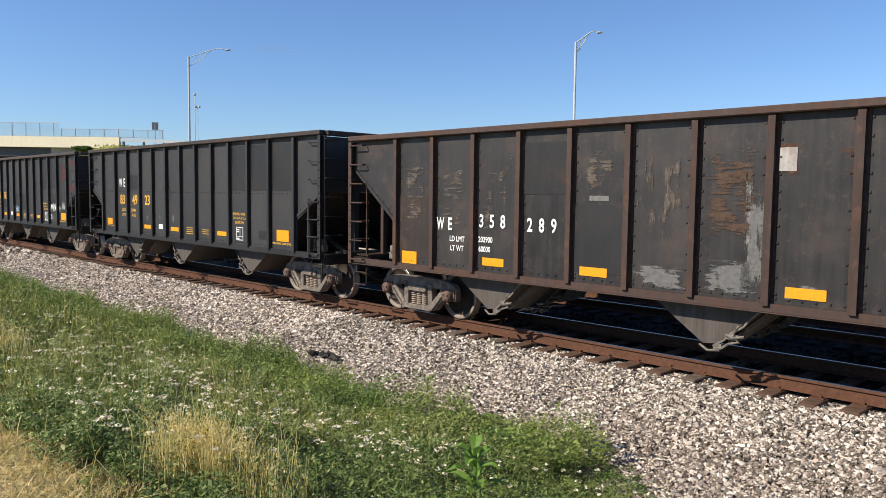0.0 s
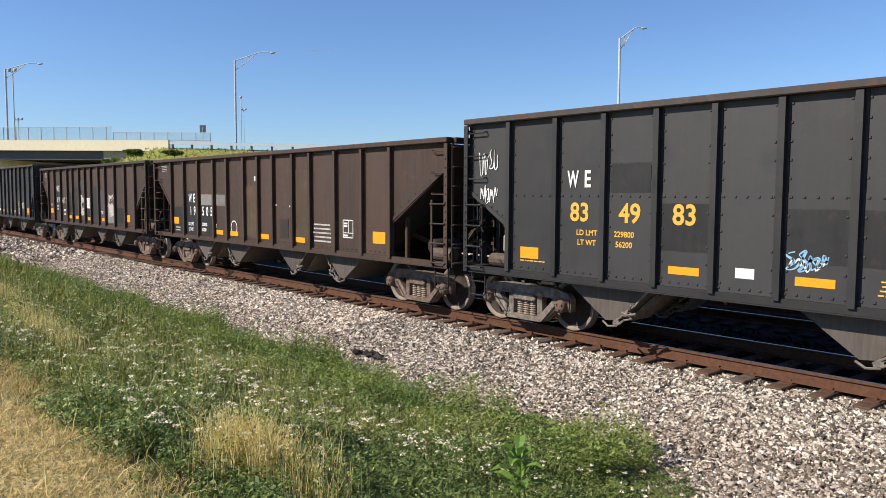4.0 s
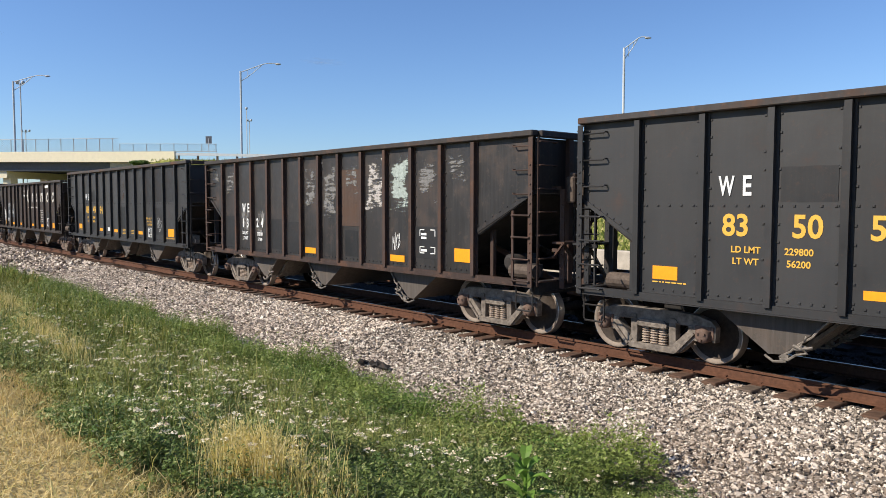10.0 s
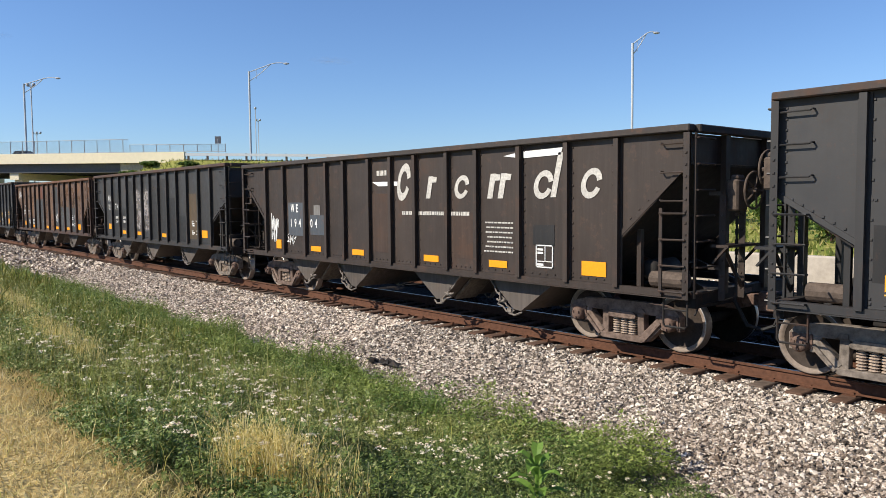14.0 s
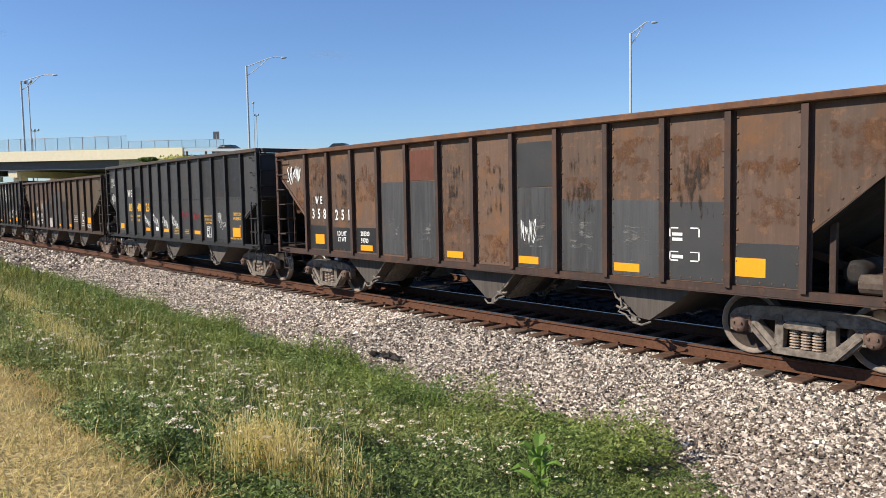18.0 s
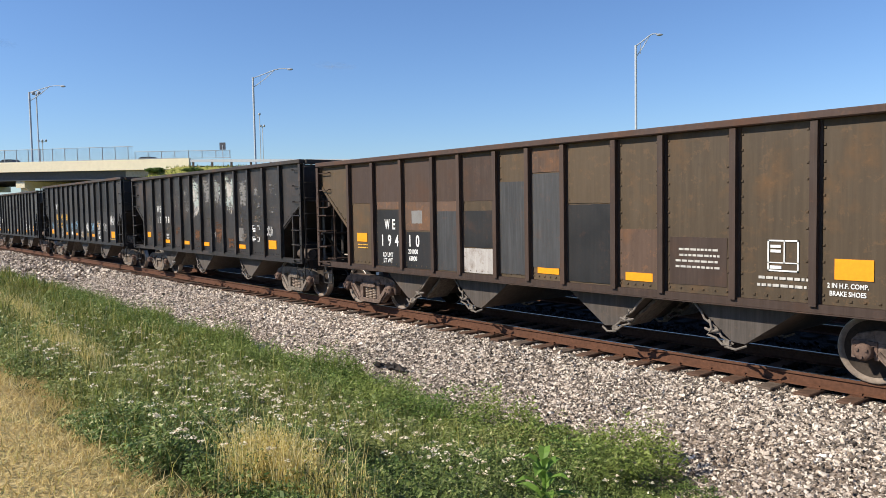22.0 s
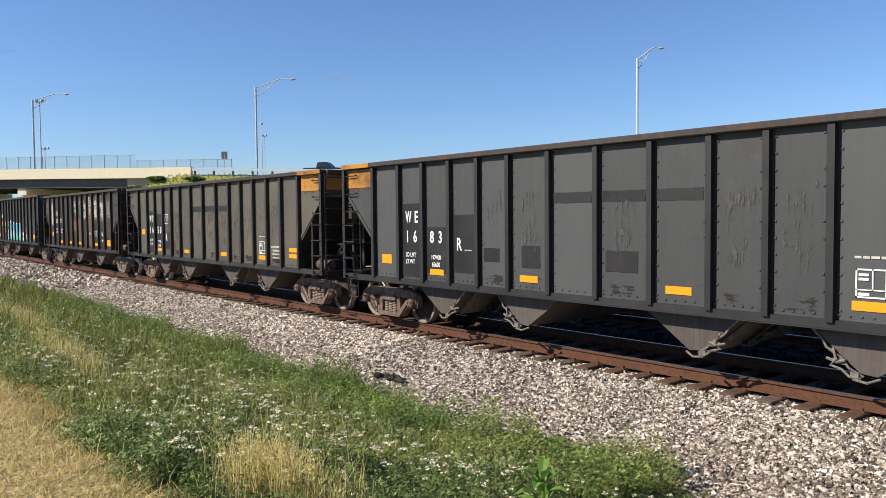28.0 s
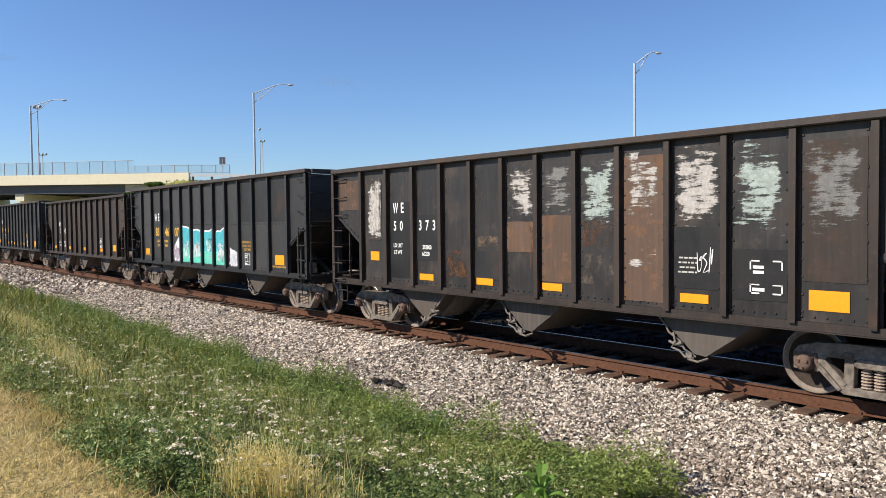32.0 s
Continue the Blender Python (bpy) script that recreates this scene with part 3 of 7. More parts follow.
def street_lamp(px, py, top, hx, hy, hz, foot):
    """A pole up to top at (px, py), and a truss arm out to the head."""
    lamp = thing("street_lamp", "tall galvanised street lamp with one curved truss arm", "street lamp", "lamps along the road")
    lamp.location = (px, py, foot)
    h, a, rise = top - foot, Vector((hx - px, hy - py, 0)), hz - top
    part("pole", mesh_of("pole", lambda bm: tube(bm, [(0, 0, 0), (0, 0, h * 0.5), (0, 0, h + 0.1)], 0.13, 8)), M_GALV, lamp)
    def p(f, z):
        return (a.x * f, a.y * f, h + z)
    part("arm", mesh_of("arm", lambda bm: tube(bm, [p(0, 0), p(0.35, rise * 0.52), p(0.62, rise * 0.93), p(0.75, rise * 1.04), p(0.9, rise * 1.05), p(1.0, rise)], 0.06, 6)), M_GALV, lamp)
    part("brace", mesh_of("brace", lambda bm: (tube(bm, [p(0, -1.15), p(0.35, rise * 0.52 - 0.62), p(0.62, rise * 0.93)], 0.05, 6), tube(bm, [p(0.2, rise * 0.3), p(0.2, -0.82)], 0.035, 5), tube(bm, [p(0.4, rise * 0.58), p(0.4, rise * 0.58 - 0.5)], 0.035, 5))), M_GALV, lamp)
    head = mesh_of("lamp_head", lambda bm: lathe_y(bm, [(0.05, -0.35), (0.11, -0.22), (0.14, 0.0), (0.10, 0.2), (0.04, 0.35)], 0, 0, 10))
    hd = part("lamp_head", head, M_LAMP, lamp, at=(a.x * 1.05, a.y * 1.05, h + rise - 0.05))
    hd.rotation_euler = (0, 0, math.atan2(a.y, a.x) - math.pi / 2)


def small_mast(px, py, tip, heads):
    z0 = ground_z(px, py)
    h = tip - z0
    mast = thing("light_mast", "distant slim grey lighting mast", "light mast", "distant masts")
    mast.location = (px, py, z0)
    part("pole", mesh_of("pole", lambda bm: tube(bm, [(0, 0, 0), (0, 0, h)], 0.09, 6)), M_GALV, mast)
    for k in range(heads):
        o = RGT * ((k - (heads - 1) / 2) * 0.8)
        part("lamp_head", mesh_of("lamp_head", lambda bm: (lathe_y(bm, [(0.08, o.y - 0.22), (0.24, o.y - 0.15), (0.26, o.y + 0.15), (0.08, o.y + 0.22)], o.x, h + 0.1, 8), tube(bm, [(0, 0, h - 0.3), (o.x, o.y, h)], 0.05, 5))), M_LAMP, mast)


def build_sign():
    s = thing("road_sign", "back of a square road sign on a post by the road", "road sign")
    s.location = (-90.84, 28.49, 7.75)
    part("post", mesh_of("post", lambda bm: tube(bm, [(0, 0, -0.5), (0, 0, 2.7)], 0.05, 6)), M_GALV, s)
    part("panel", mesh_of("panel", lambda bm: box(bm, -0.38, 0.38, -0.02, 0.02, 2.08, 2.98), 0.008), M_SIGNBACK, s, spin=math.atan2(RGT.y, RGT.x))


def hill_plants():
    """Leaf clumps and tufts on the slope beyond the wall, in one mesh each."""
    r = np.random.RandomState(5)
    n = 42000
    x, y = r.uniform(-120, 20, n), 13.5 + 60 * r.uniform(0, 1, n) ** 1.7
    z = np.array([ground_z(a, b) for a, b in zip(x, y)])
    h = r.uniform(0.1, 0.36, n)
    ang = r.uniform(0, math.pi, n)
    dx, dy = np.cos(ang) * 0.09, np.sin(ang) * 0.09
    v = np.stack([np.stack([x - dx, y - dy, z - 0.03], 1), np.stack([x + dx, y + dy, z - 0.03], 1), np.stack([x + r.normal(0, 0.12, n), y + r.normal(0, 0.12, n), z + h], 1)], 1).reshape(-1, 3)
    ob = new("hillside_grass", big_mesh("hillside_grass", v, np.arange(3 * n).reshape(-1, 3), M_GRASS_HILL))
    tagged(ob, "tall rough grass on the bank beyond the wall", "grass", kind="stuff")


def bush(x, y, radius, height, seed):
    r = np.random.RandomState(seed)
    b = thing("bush", "dense green leafy bush on the grassy bank", "bush", "bushes on the bank")
    z = ground_z(x, y)
    b.location = (x, y, z)
    def stems(bm):
        for k in range(7):
            a = k * 0.9 + r.uniform(0, 0.5)
            tube(bm, [(0, 0, -0.1), (math.cos(a) * radius * 0.3, math.sin(a) * radius * 0.3, height * 0.4), (math.cos(a) * radius * 0.6, math.sin(a) * radius * 0.6, height * 0.75)], 0.035, 5)
    part("stems", mesh_of("stems", stems), M_TIE, b)
    n = 2600
    d = r.normal(size=(n, 3))
    d /= np.linalg.norm(d, axis=1, keepdims=True)
    lump = 0.72 + 0.28 * np.sin(d[:, 0] * 4 + seed) * np.sin(d[:, 1] * 5) + r.normal(0, 0.08, n)
    c = d * (lump * r.uniform(0.55, 1, n) ** 0.5)[:, None] * np.array([radius, radius, height * 0.6]) + np.array([0, 0, height * 0.5])
    c = c[c[:, 2] > 0.02]
    n = len(c)
    e1, e2 = r.normal(size=(n, 3)), r.normal(size=(n, 3))
    e1 *= 0.10 / np.linalg.norm(e1, axis=1, keepdims=True)
    e2 *= 0.07 / np.linalg.norm(e2, axis=1, keepdims=True)
    v = np.stack([c - e1, c + e2, c + e1, c - e2], 1).reshape(-1, 3)
    ob = part("foliage", big_mesh("foliage", v, np.arange(4 * n).reshape(-1, 4), M_BUSH), M_BUSH, b)


M_GRASS_HILL = scatter_mat("hillside_grass_blades", [(0.0, (0.12, 0.17, 0.03)), (0.5, (0.26, 0.29, 0.07)), (0.8, (0.42, 0.38, 0.14)), (1.0, (0.58, 0.48, 0.22))], 0.7, 0.3)

def vehicle(kind, label, paint_mat):
    """A road vehicle, nose towards +x."""
    v = thing(kind, label, "pickup truck" if kind == "pickup_truck" else "car", "vehicles on the overpass")
    pick = kind == "pickup_truck"
    body = [(-2.6, 0.55), (2.6, 0.5), (2.65, 0.85), (2.3, 1.08), (1.0, 1.15), (-2.6, 1.15)] if pick else [(-2.2, 0.45), (2.2, 0.4), (2.25, 0.7), (1.9, 0.92), (0.9, 1.0), (-2.0, 1.02), (-2.25, 0.85)]
    part("body", mesh_of("body", lambda bm: prism_y(bm, body, -0.92, 0.92), 0.05), paint_mat, v)
    cab = [(-0.9, 1.14), (1.15, 1.14), (0.45, 1.75), (-0.75, 1.78)] if pick else [(-1.7, 1.0), (1.1, 0.99), (0.35, 1.48), (-1.1, 1.5)]
    part("cabin", mesh_of("cabin", lambda bm: prism_y(bm, cab, -0.78, 0.78), 0.06), M_GLASS, v, "dark tinted windows")
    part("roof", mesh_of("roof", lambda bm: box(bm, cab[3][0] + 0.08, cab[2][0] - 0.05, -0.72, 0.72, cab[3][1] - 0.03, cab[3][1] + 0.03), 0.015), paint_mat, v)
    for x in (-1.55, 1.65):
        for y in (-0.82, 0.82):
            w = part("wheel", shared(("road_wheel",), lambda bm: lathe_y(bm, [(0.2, -0.11), (0.34, -0.1), (0.36, 0.0), (0.34, 0.1), (0.2, 0.11)], 0, 0, 14)), M_HOSE, v, at=(x, y, 0.36))
    return v


M_GLASS = plain("dark_car_glass", (0.02, 0.022, 0.025), 0.08, 0, 0.05, 3, 0)
M_DARKCAR = plain("dark_blue_car_paint", (0.018, 0.022, 0.035), 0.25, 0.2, 0.05, 3, 0)
M_GREYCAR = plain("dark_grey_vehicle_paint", (0.05, 0.052, 0.055), 0.25, 0.3, 0.05, 3, 0)
# vehicle, seconds at which it passes the bridge's end, metres per second
VEHICLES = [(vehicle("pickup_truck", "dark blue pickup truck on the overpass", M_DARKCAR), 26.69, 12.3),
            (vehicle("car", "dark grey car on the overpass", M_GREYCAR), 17.61, 11.2),
            (vehicle("car", "black car on the overpass", M_DARKCAR), 16.33, 11.6),
            (vehicle("car", "dark car on the overpass", M_GREYCAR), 22.72, 11.4),
            (vehicle("car", "dark sedan car on the overpass", M_DARKCAR), 24.65, 11.4)]

build_track("track", 0.0, "rusty rails on timber ties in stone ballast", -420, 160, -46, 3.0, 3)
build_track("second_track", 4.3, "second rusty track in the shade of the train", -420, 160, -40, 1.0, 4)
build_wall()
build_road()
build_fence("bridge_fence", "tall chain-link safety fence on the bridge parapet", -62, -8.0, 0.92, 2.60, 0.2, 1.9)
build_fence("approach_fence", "low chain-link fence past the bridge end", -7.8, 5.6, 0.92, 1.90, 0.2, 1.9)
build_guardrail()
street_lamp(-48.86, 56.25, 18.8, -47.34, 58.11, 20.0, 5.9)
street_lamp(-88.27, 31.65, 18.64, -85.4, 35.06, 19.7, 7.2)
street_lamp(-115.23, 11.93, 18.6, -112.36, 15.3, 19.43, 8.0)
small_mast(-118.0, 13.35, 18.92, 2)
small_mast(-140.32, 58.15, 21.12, 1)
small_mast(-158.48, 67.78, 20.94, 2)
small_mast(-180.26, 27.12, 17.6, 3)
def cirrus(yaw, pitch, wide, tall):
    """A faint high wisp of cloud, far off."""
    a, b = radians(yaw), radians(pitch)
    d = Vector((-math.cos(a) * math.cos(b), math.sin(a) * math.cos(b), math.sin(b)))
    side = Vector((math.sin(a), math.cos(a), 0))
    c = d * 3000

    def fill(bm):
        bm.faces.new([bm.verts.new(p) for p in ((-wide / 2, 0, -tall / 2), (wide / 2, 0, -tall / 2), (wide / 2, 0, tall / 2), (-wide / 2, 0, tall / 2))])
    ob = new("cloud", mesh_of("cloud", fill))
    ob.data.materials.append(M_CLOUD)
    ob.location = c
    ob.rotation_euler = (0, radians(3), math.atan2(side.y, side.x))
    tagged(ob, "faint thin white wisp of high cloud", "cloud", "wisps of high cloud", kind="structure")


def cloud_material():
    """Thin white haze, densest in the middle of the wisp."""
    m, t, p = nodes_of("thin_white_cloud")
    st = add(t, "Mapping")
    st.inputs["Scale"].default_value = (0.010, 0.02, 0.05)
    t.links.new(coords(t), st.inputs[0])
    n = noise_of(t, st.outputs[0], 1.5, 6, 0.6)
    gm = add(t, "Mapping")
    gm.inputs["Location"].default_value, gm.inputs["Scale"].default_value = (-1, 0, -1), (2, 0, 2)
    t.links.new(coords(t, kind="Generated"), gm.inputs[0])
    ball = add(t, "TexGradient")
    ball.gradient_type = "SPHERICAL"
    t.links.new(gm.outputs[0], ball.inputs[0])
    f = add(t, "Math")
    f.operation = "MULTIPLY"
    t.links.new(ball.outputs[1], f.inputs[0])
    t.links.new(ramp(t, n, [(0.35, 0.0), (0.75, 0.5)]), f.inputs[1])
    t.links.new(f.outputs[0], p.inputs["Alpha"])
    p.inputs["Base Color"].default_value = (0.9, 0.9, 0.92, 1)
    p.inputs["Roughness"].default_value = 1.0
    return m


M_CLOUD = cloud_material()
for c in ((31.7, 10.4, 190, 34), (8.3, 11.0, 260, 46)):
    cirrus(*c)
build_sign()
hill_plants()
for k, (bx, by, br, bh) in enumerate(((-13, 20, 2.2, 2.8), (-9, 22, 2.6, 3.4), (-5, 21, 2.0, 2.4), (-17, 24, 1.8, 2.0), (-1, 24, 2.6, 3.2), (-22, 27, 1.6, 1.6), (-92, 20.5, 1.3, 0.6), (-95.5, 19.3, 1.5, 0.8), (-88, 23.5, 1.2, 0.5))):
    bush(bx, by, br, bh, 20 + k)


# ---- hopper cars ----
SILL = 1.08          # lower edge of the side sheets
SHEET, POST = -1.50, -1.59
WHEEL_R = 0.457
AXLE = 0.90          # half the wheelbase of a truck


def rivet(bm, x, y, z, r=0.019):
    a = [bm.verts.new((x + r * dx, y, z + r * dz)) for dx, dz in ((-1, -1), (1, -1), (1, 1), (-1, 1))]
    b = [bm.verts.new((x + r * 0.5 * dx, y - r * 0.7, z + r * 0.5 * dz)) for dx, dz in ((-1, -1), (1, -1), (1, 1), (-1, 1))]
    bm.faces.new(b)
    for i in range(4):
        bm.faces.new((a[i], a[(i + 1) % 4], b[(i + 1) % 4], b[i]))


def fill_panel(bm, w, h, seam):
    top = h - 0.08
    if seam:
        box(bm, -w / 2, w / 2, SHEET, SHEET + 0.02, 2.44, top)
        box(bm, -w / 2, w / 2, SHEET - 0.006, SHEET + 0.014, SILL, 2.46)
        for k in range(5):
            rivet(bm, -w * 0.36 + w * 0.18 * k, SHEET - 0.006, 2.40)
    else:
        box(bm, -w / 2, w / 2, SHEET, SHEET + 0.02, SILL, top)
    y = SHEET - (0.006 if seam else 0)
    for k in range(11):
        z = SILL + 0.12 + k * (top - SILL - 0.25) / 10
        rivet(bm, -w / 2 + 0.105, y if z < 2.4 else SHEET, z)
        if k % 3:
            rivet(bm, w / 2 - 0.105, y if z < 2.4 else SHEET, z)
    for k in range(6):
        rivet(bm, -w * 0.4 + w * 0.16 * k, y, SILL + 0.06)


def fill_post(bm, h):
    box(bm, -0.046, 0.046, POST, SHEET, SILL - 0.03, h - 0.12)
    box(bm, -0.085, 0.085, SHEET - 0.014, SHEET - 0.001, SILL - 0.02, h - 0.12)


def ladder(car, mat, x, y, z0, z1, vx, vy, width, n):
    """A stile and its rungs; (vx, vy) points from the stile to the corner post."""
    ld = part("ladder", shared(("ladder", round(z1 - z0, 2)), lambda bm: box(bm, -0.026, 0.026, -0.014, 0.014, 0, z1 - z0)), mat, car, at=(x, y, z0), spin=math.atan2(vy, vx))
    step = (z1 - z0 - 0.16) / (n - 1)
    rung = shared(("rung", width), lambda bm: tube(bm, [(-0.01, 0.05, 0), (0.0, -0.05, -0.0), (0.05, -0.06, 0), (width - 0.05, -0.06, 0), (width, -0.05, 0), (width, 0.05, 0)], 0.015, 5))
    for k in range(n):
        part("rung", rung, mat, ld, at=(0, 0, 0.08 + k * step))


def fill_pocket(bm, gate):
    """A hopper pocket, a deep V that narrows to its gate; gate = 1: the gate is on the +x slope."""
    g = gate
    for side in (-1, 1):
        pts = [(-0.74 * g, 1.05), (1.08 * g, 1.05), (1.06 * g, 0.97), (0.40 * g, 0.41), (0.20 * g, 0.39)]
        prism_y(bm, pts[::g], side * 1.30 - 0.02, side * 1.30 + 0.02)
    v = [bm.verts.new(p) for p in ((-0.74 * g, -1.3, 1.05), (-0.74 * g, 1.3, 1.05), (0.20 * g, 1.3, 0.39), (0.20 * g, -1.3, 0.39), (0.40 * g, 1.3, 0.41), (0.40 * g, -1.3, 0.41), (1.08 * g, 1.3, 1.0), (1.08 * g, -1.3, 1.0))]
    for q in ((0, 1, 2, 3), (3, 2, 4, 5), (5, 4, 6, 7)):
        bm.faces.new([v[i] for i in q])


def fill_gate(bm, g, y):
    """Bent lock bars and hooks down the sloping edge of the pocket."""
    e = y - 0.31
    tube(bm, [(1.04 * g, e, 0.97), (0.86 * g, e - 0.02, 0.80), (0.80 * g, e - 0.03, 0.70), (0.62 * g, e - 0.01, 0.58), (0.52 * g, e - 0.04, 0.47), (0.36 * g, e, 0.37)], 0.017, 6)
    tube(bm, [(0.72 * g, e - 0.03, 0.70), (0.66 * g, e - 0.07, 0.56), (0.74 * g, e - 0.05, 0.48), (0.60 * g, e - 0.05, 0.44), (0.50 * g, e - 0.06, 0.36), (0.38 * g, e - 0.02, 0.35)], 0.018, 6)
    box(bm, min(0.56 * g, 0.72 * g), max(0.56 * g, 0.72 * g), e - 0.04, e, 0.50, 0.57)
    box(bm, min(0.40 * g, 0.50 * g), max(0.40 * g, 0.50 * g), e - 0.05, e - 0.01, 0.36, 0.42)
    tube(bm, [(0.80 * g, e - 0.02, 0.56), (0.66 * g, e - 0.06, 0.53), (0.56 * g, e - 0.05, 0.56)], 0.02, 6)
    tube(bm, [(0.47 * g, e - 0.04, 0.33), (0.30 * g, e - 0.05, 0.31), (0.16 * g, e, 0.37)], 0.018, 6)
    beam(bm, (0.44 * g, 0.39), (0.98 * g, 0.86), 0.05, y, y + 0.6)


def fill_side_frame(bm):
    """A cast frame: flat top member, diagonals down to the spring seat, two columns, a jaw round each axle."""
    y0, y1 = -0.065, 0.065
    prism_y(bm, [(-0.86, 0.575), (0.86, 0.575), (0.80, 0.75), (0.40, 0.775), (-0.40, 0.775), (-0.80, 0.75)], y0, y1)
    for s in (-1, 1):
        jaw = [(s * 0.79, 0.745), (s * 1.00, 0.69), (s * 1.075, 0.60), (s * 1.07, 0.37), (s * 1.02, 0.37), (s * 1.01, 0.565), (s * 0.79, 0.58)]
        prism_y(bm, jaw[::s], y0 - 0.006, y1 + 0.006)
        knee = [(s * 0.80, 0.59), (s * 0.79, 0.36), (s * 0.735, 0.36), (s * 0.70, 0.45), (s * 0.62, 0.59)]
        prism_y(bm, knee[::s], y0 - 0.010, y1 + 0.010)
        beam(bm, (s * 0.755, 0.52), (s * 0.425, 0.195), 0.165, y0 - 0.014, y1 + 0.014)
        beam(bm, (s * 0.735, 0.475), (s * 0.44, 0.165), 0.045, y0 - 0.05, y1 + 0.03)
        beam(bm, (s * 0.345, 0.60), (s * 0.355, 0.19), 0.125, y0 - 0.004, y1 + 0.004)
        prism_y(bm, [(s * 0.38, 0.19), (s * 0.38, 0.34), (s * 0.52, 0.27)][::s], y0 - 0.002, y1 + 0.002)
        prism_y(bm, [(s * 0.30, 0.665), (s * 0.40, 0.665), (s * 0.46, 0.59), (s * 0.30, 0.59)][::s], y0 - 0.018, y1)
    prism_y(bm, [(-0.47, 0.155), (-0.40, 0.115), (0.40, 0.115), (0.47, 0.155), (0.44, 0.21), (-0.44, 0.21)], y0 - 0.035, y1 + 0.035)
    prism_y(bm, [(-0.26, 0.49), (0.26, 0.49), (0.28, 0.535), (0.22, 0.60), (-0.22, 0.60), (-0.28, 0.535)], y0 - 0.045, y1 + 0.03)
    box(bm, -0.235, 0.235, y0 - 0.06, y0 - 0.046, 0.485, 0.515)


def fill_spring(bm):
    for k in (1,):
        prof = []
        for i in range(7):
            z = 0.213 + i * 0.040
            prof += [(0.046, z), (0.071, z + 0.008), (0.076, z + 0.015), (0.071, z + 0.022), (0.046, z + 0.030)]
        rings = [[bm.verts.new((-0.155 + 0.155 * k + r * math.cos(j * math.pi / 5), r * math.sin(j * math.pi / 5), z)) for j in range(10)] for r, z in prof]
        for a, b in zip(rings, rings[1:]):
            for j in range(10):
                bm.faces.new((a[j], a[(j + 1) % 10], b[(j + 1) % 10], b[j]))


def wheel_mesh():
    if ("wheel",) in CACHE:
        return CACHE[("wheel",)]
    bm = bmesh.new()
    r = WHEEL_R
    for s in (-1, 1):
        prof = [(0.10, 0.86), (0.115, 0.86), (0.15, 0.80), (0.22, 0.775), (r - 0.075, 0.785), (r - 0.06, 0.815), (r - 0.012, 0.82), (r - 0.002, 0.818), (r, 0.812), (r, 0.735), (r + 0.026, 0.71), (r + 0.022, 0.685), (r - 0.06, 0.685), (r - 0.08, 0.72), (0.2, 0.73), (0.10, 0.68)]
        n0 = len(bm.faces)
        lathe_y(bm, [(a, b * s) for a, b in prof], 0, 0, 40)
        bm.faces.ensure_lookup_table()
        for f in bm.faces[n0:]:
            c = f.calc_center_median()
            d = math.hypot(c.x, c.z)
            f.material_index = 1 if d > r - 0.012 else 2 if d > r - 0.075 and abs(c.y) > 0.79 else 0
    lathe_y(bm, [(0.08, -1.05), (0.085, -0.5), (0.08, 0.5), (0.08, 1.05)], 0, 0, 12)
    bmesh.ops.recalc_face_normals(bm, faces=bm.faces)
    me = bpy.data.meshes.new("wheelset")
    bm.to_mesh(me)
    bm.free()
    me.materials.append(M_WHEEL)
    me.materials.append(M_TREAD)
    me.materials.append(M_RIMFACE)
    CACHE[("wheel",)] = me
    return me


WHEELS = []


def truck(car, x, mat, cap):
    tk = part("truck", shared(("bolster",), lambda bm: (box(bm, -0.17, 0.17, -1.02, 1.02, 0.48, 0.66), box(bm, -0.3, 0.3, -0.3, 0.3, 0.6, 0.74), box(bm, -0.62, -0.56, -0.75, 0.75, 0.3, 0.42), box(bm, 0.56, 0.62, -0.75, 0.75, 0.3, 0.42))), M_UNDER, car, "two-axle cast steel truck", at=(x, 0, 0))
    for s in (-1, 1):
        part("side_frame", shared(("side_frame",), fill_side_frame, 0.012), mat, tk, at=(0, s * 1.02, 0))
        for c in (-0.153, 0, 0.153):
            part("spring", shared(("spring",), fill_spring), M_SPRING, tk, "rusty coil spring", at=(c, s * 1.02, 0))
        for a in (-AXLE, AXLE):
            part("bearing_cap", shared(("bearing_cap",), lambda bm: (lathe_y(bm, [(0.05, -0.15), (0.095, -0.14), (0.112, -0.11), (0.112, 0.04), (0.10, 0.1)], 0, 0, 18), box(bm, -0.15, 0.15, -0.06, 0.08, 0.075, 0.135), box(bm, -0.15, -0.115, -0.05, 0.07, -0.06, 0.08), box(bm, 0.115, 0.15, -0.05, 0.07, -0.06, 0.08),
                                                                      [box(bm, 0.062 * math.cos(j * 2.09 + 0.5) - 0.015, 0.062 * math.cos(j * 2.09 + 0.5) + 0.015, -0.168, -0.135, 0.062 * math.sin(j * 2.09 + 0.5) - 0.015, 0.062 * math.sin(j * 2.09 + 0.5) + 0.015) for j in range(3)])),
                 cap, tk, "reddish-brown bearing end cap", at=(a, s * 1.06, 0.47), spin=0 if s < 0 else math.pi)
    for a in (-AXLE, AXLE):
        ws = new("wheelset", wheel_mesh())
        ws.parent = tk
        ws.location = (a, 0, WHEEL_R)
        tagged(ws, "steel wheelset with bright worn treads")
        WHEELS.append((car, ws, a))


TEXTS = {}


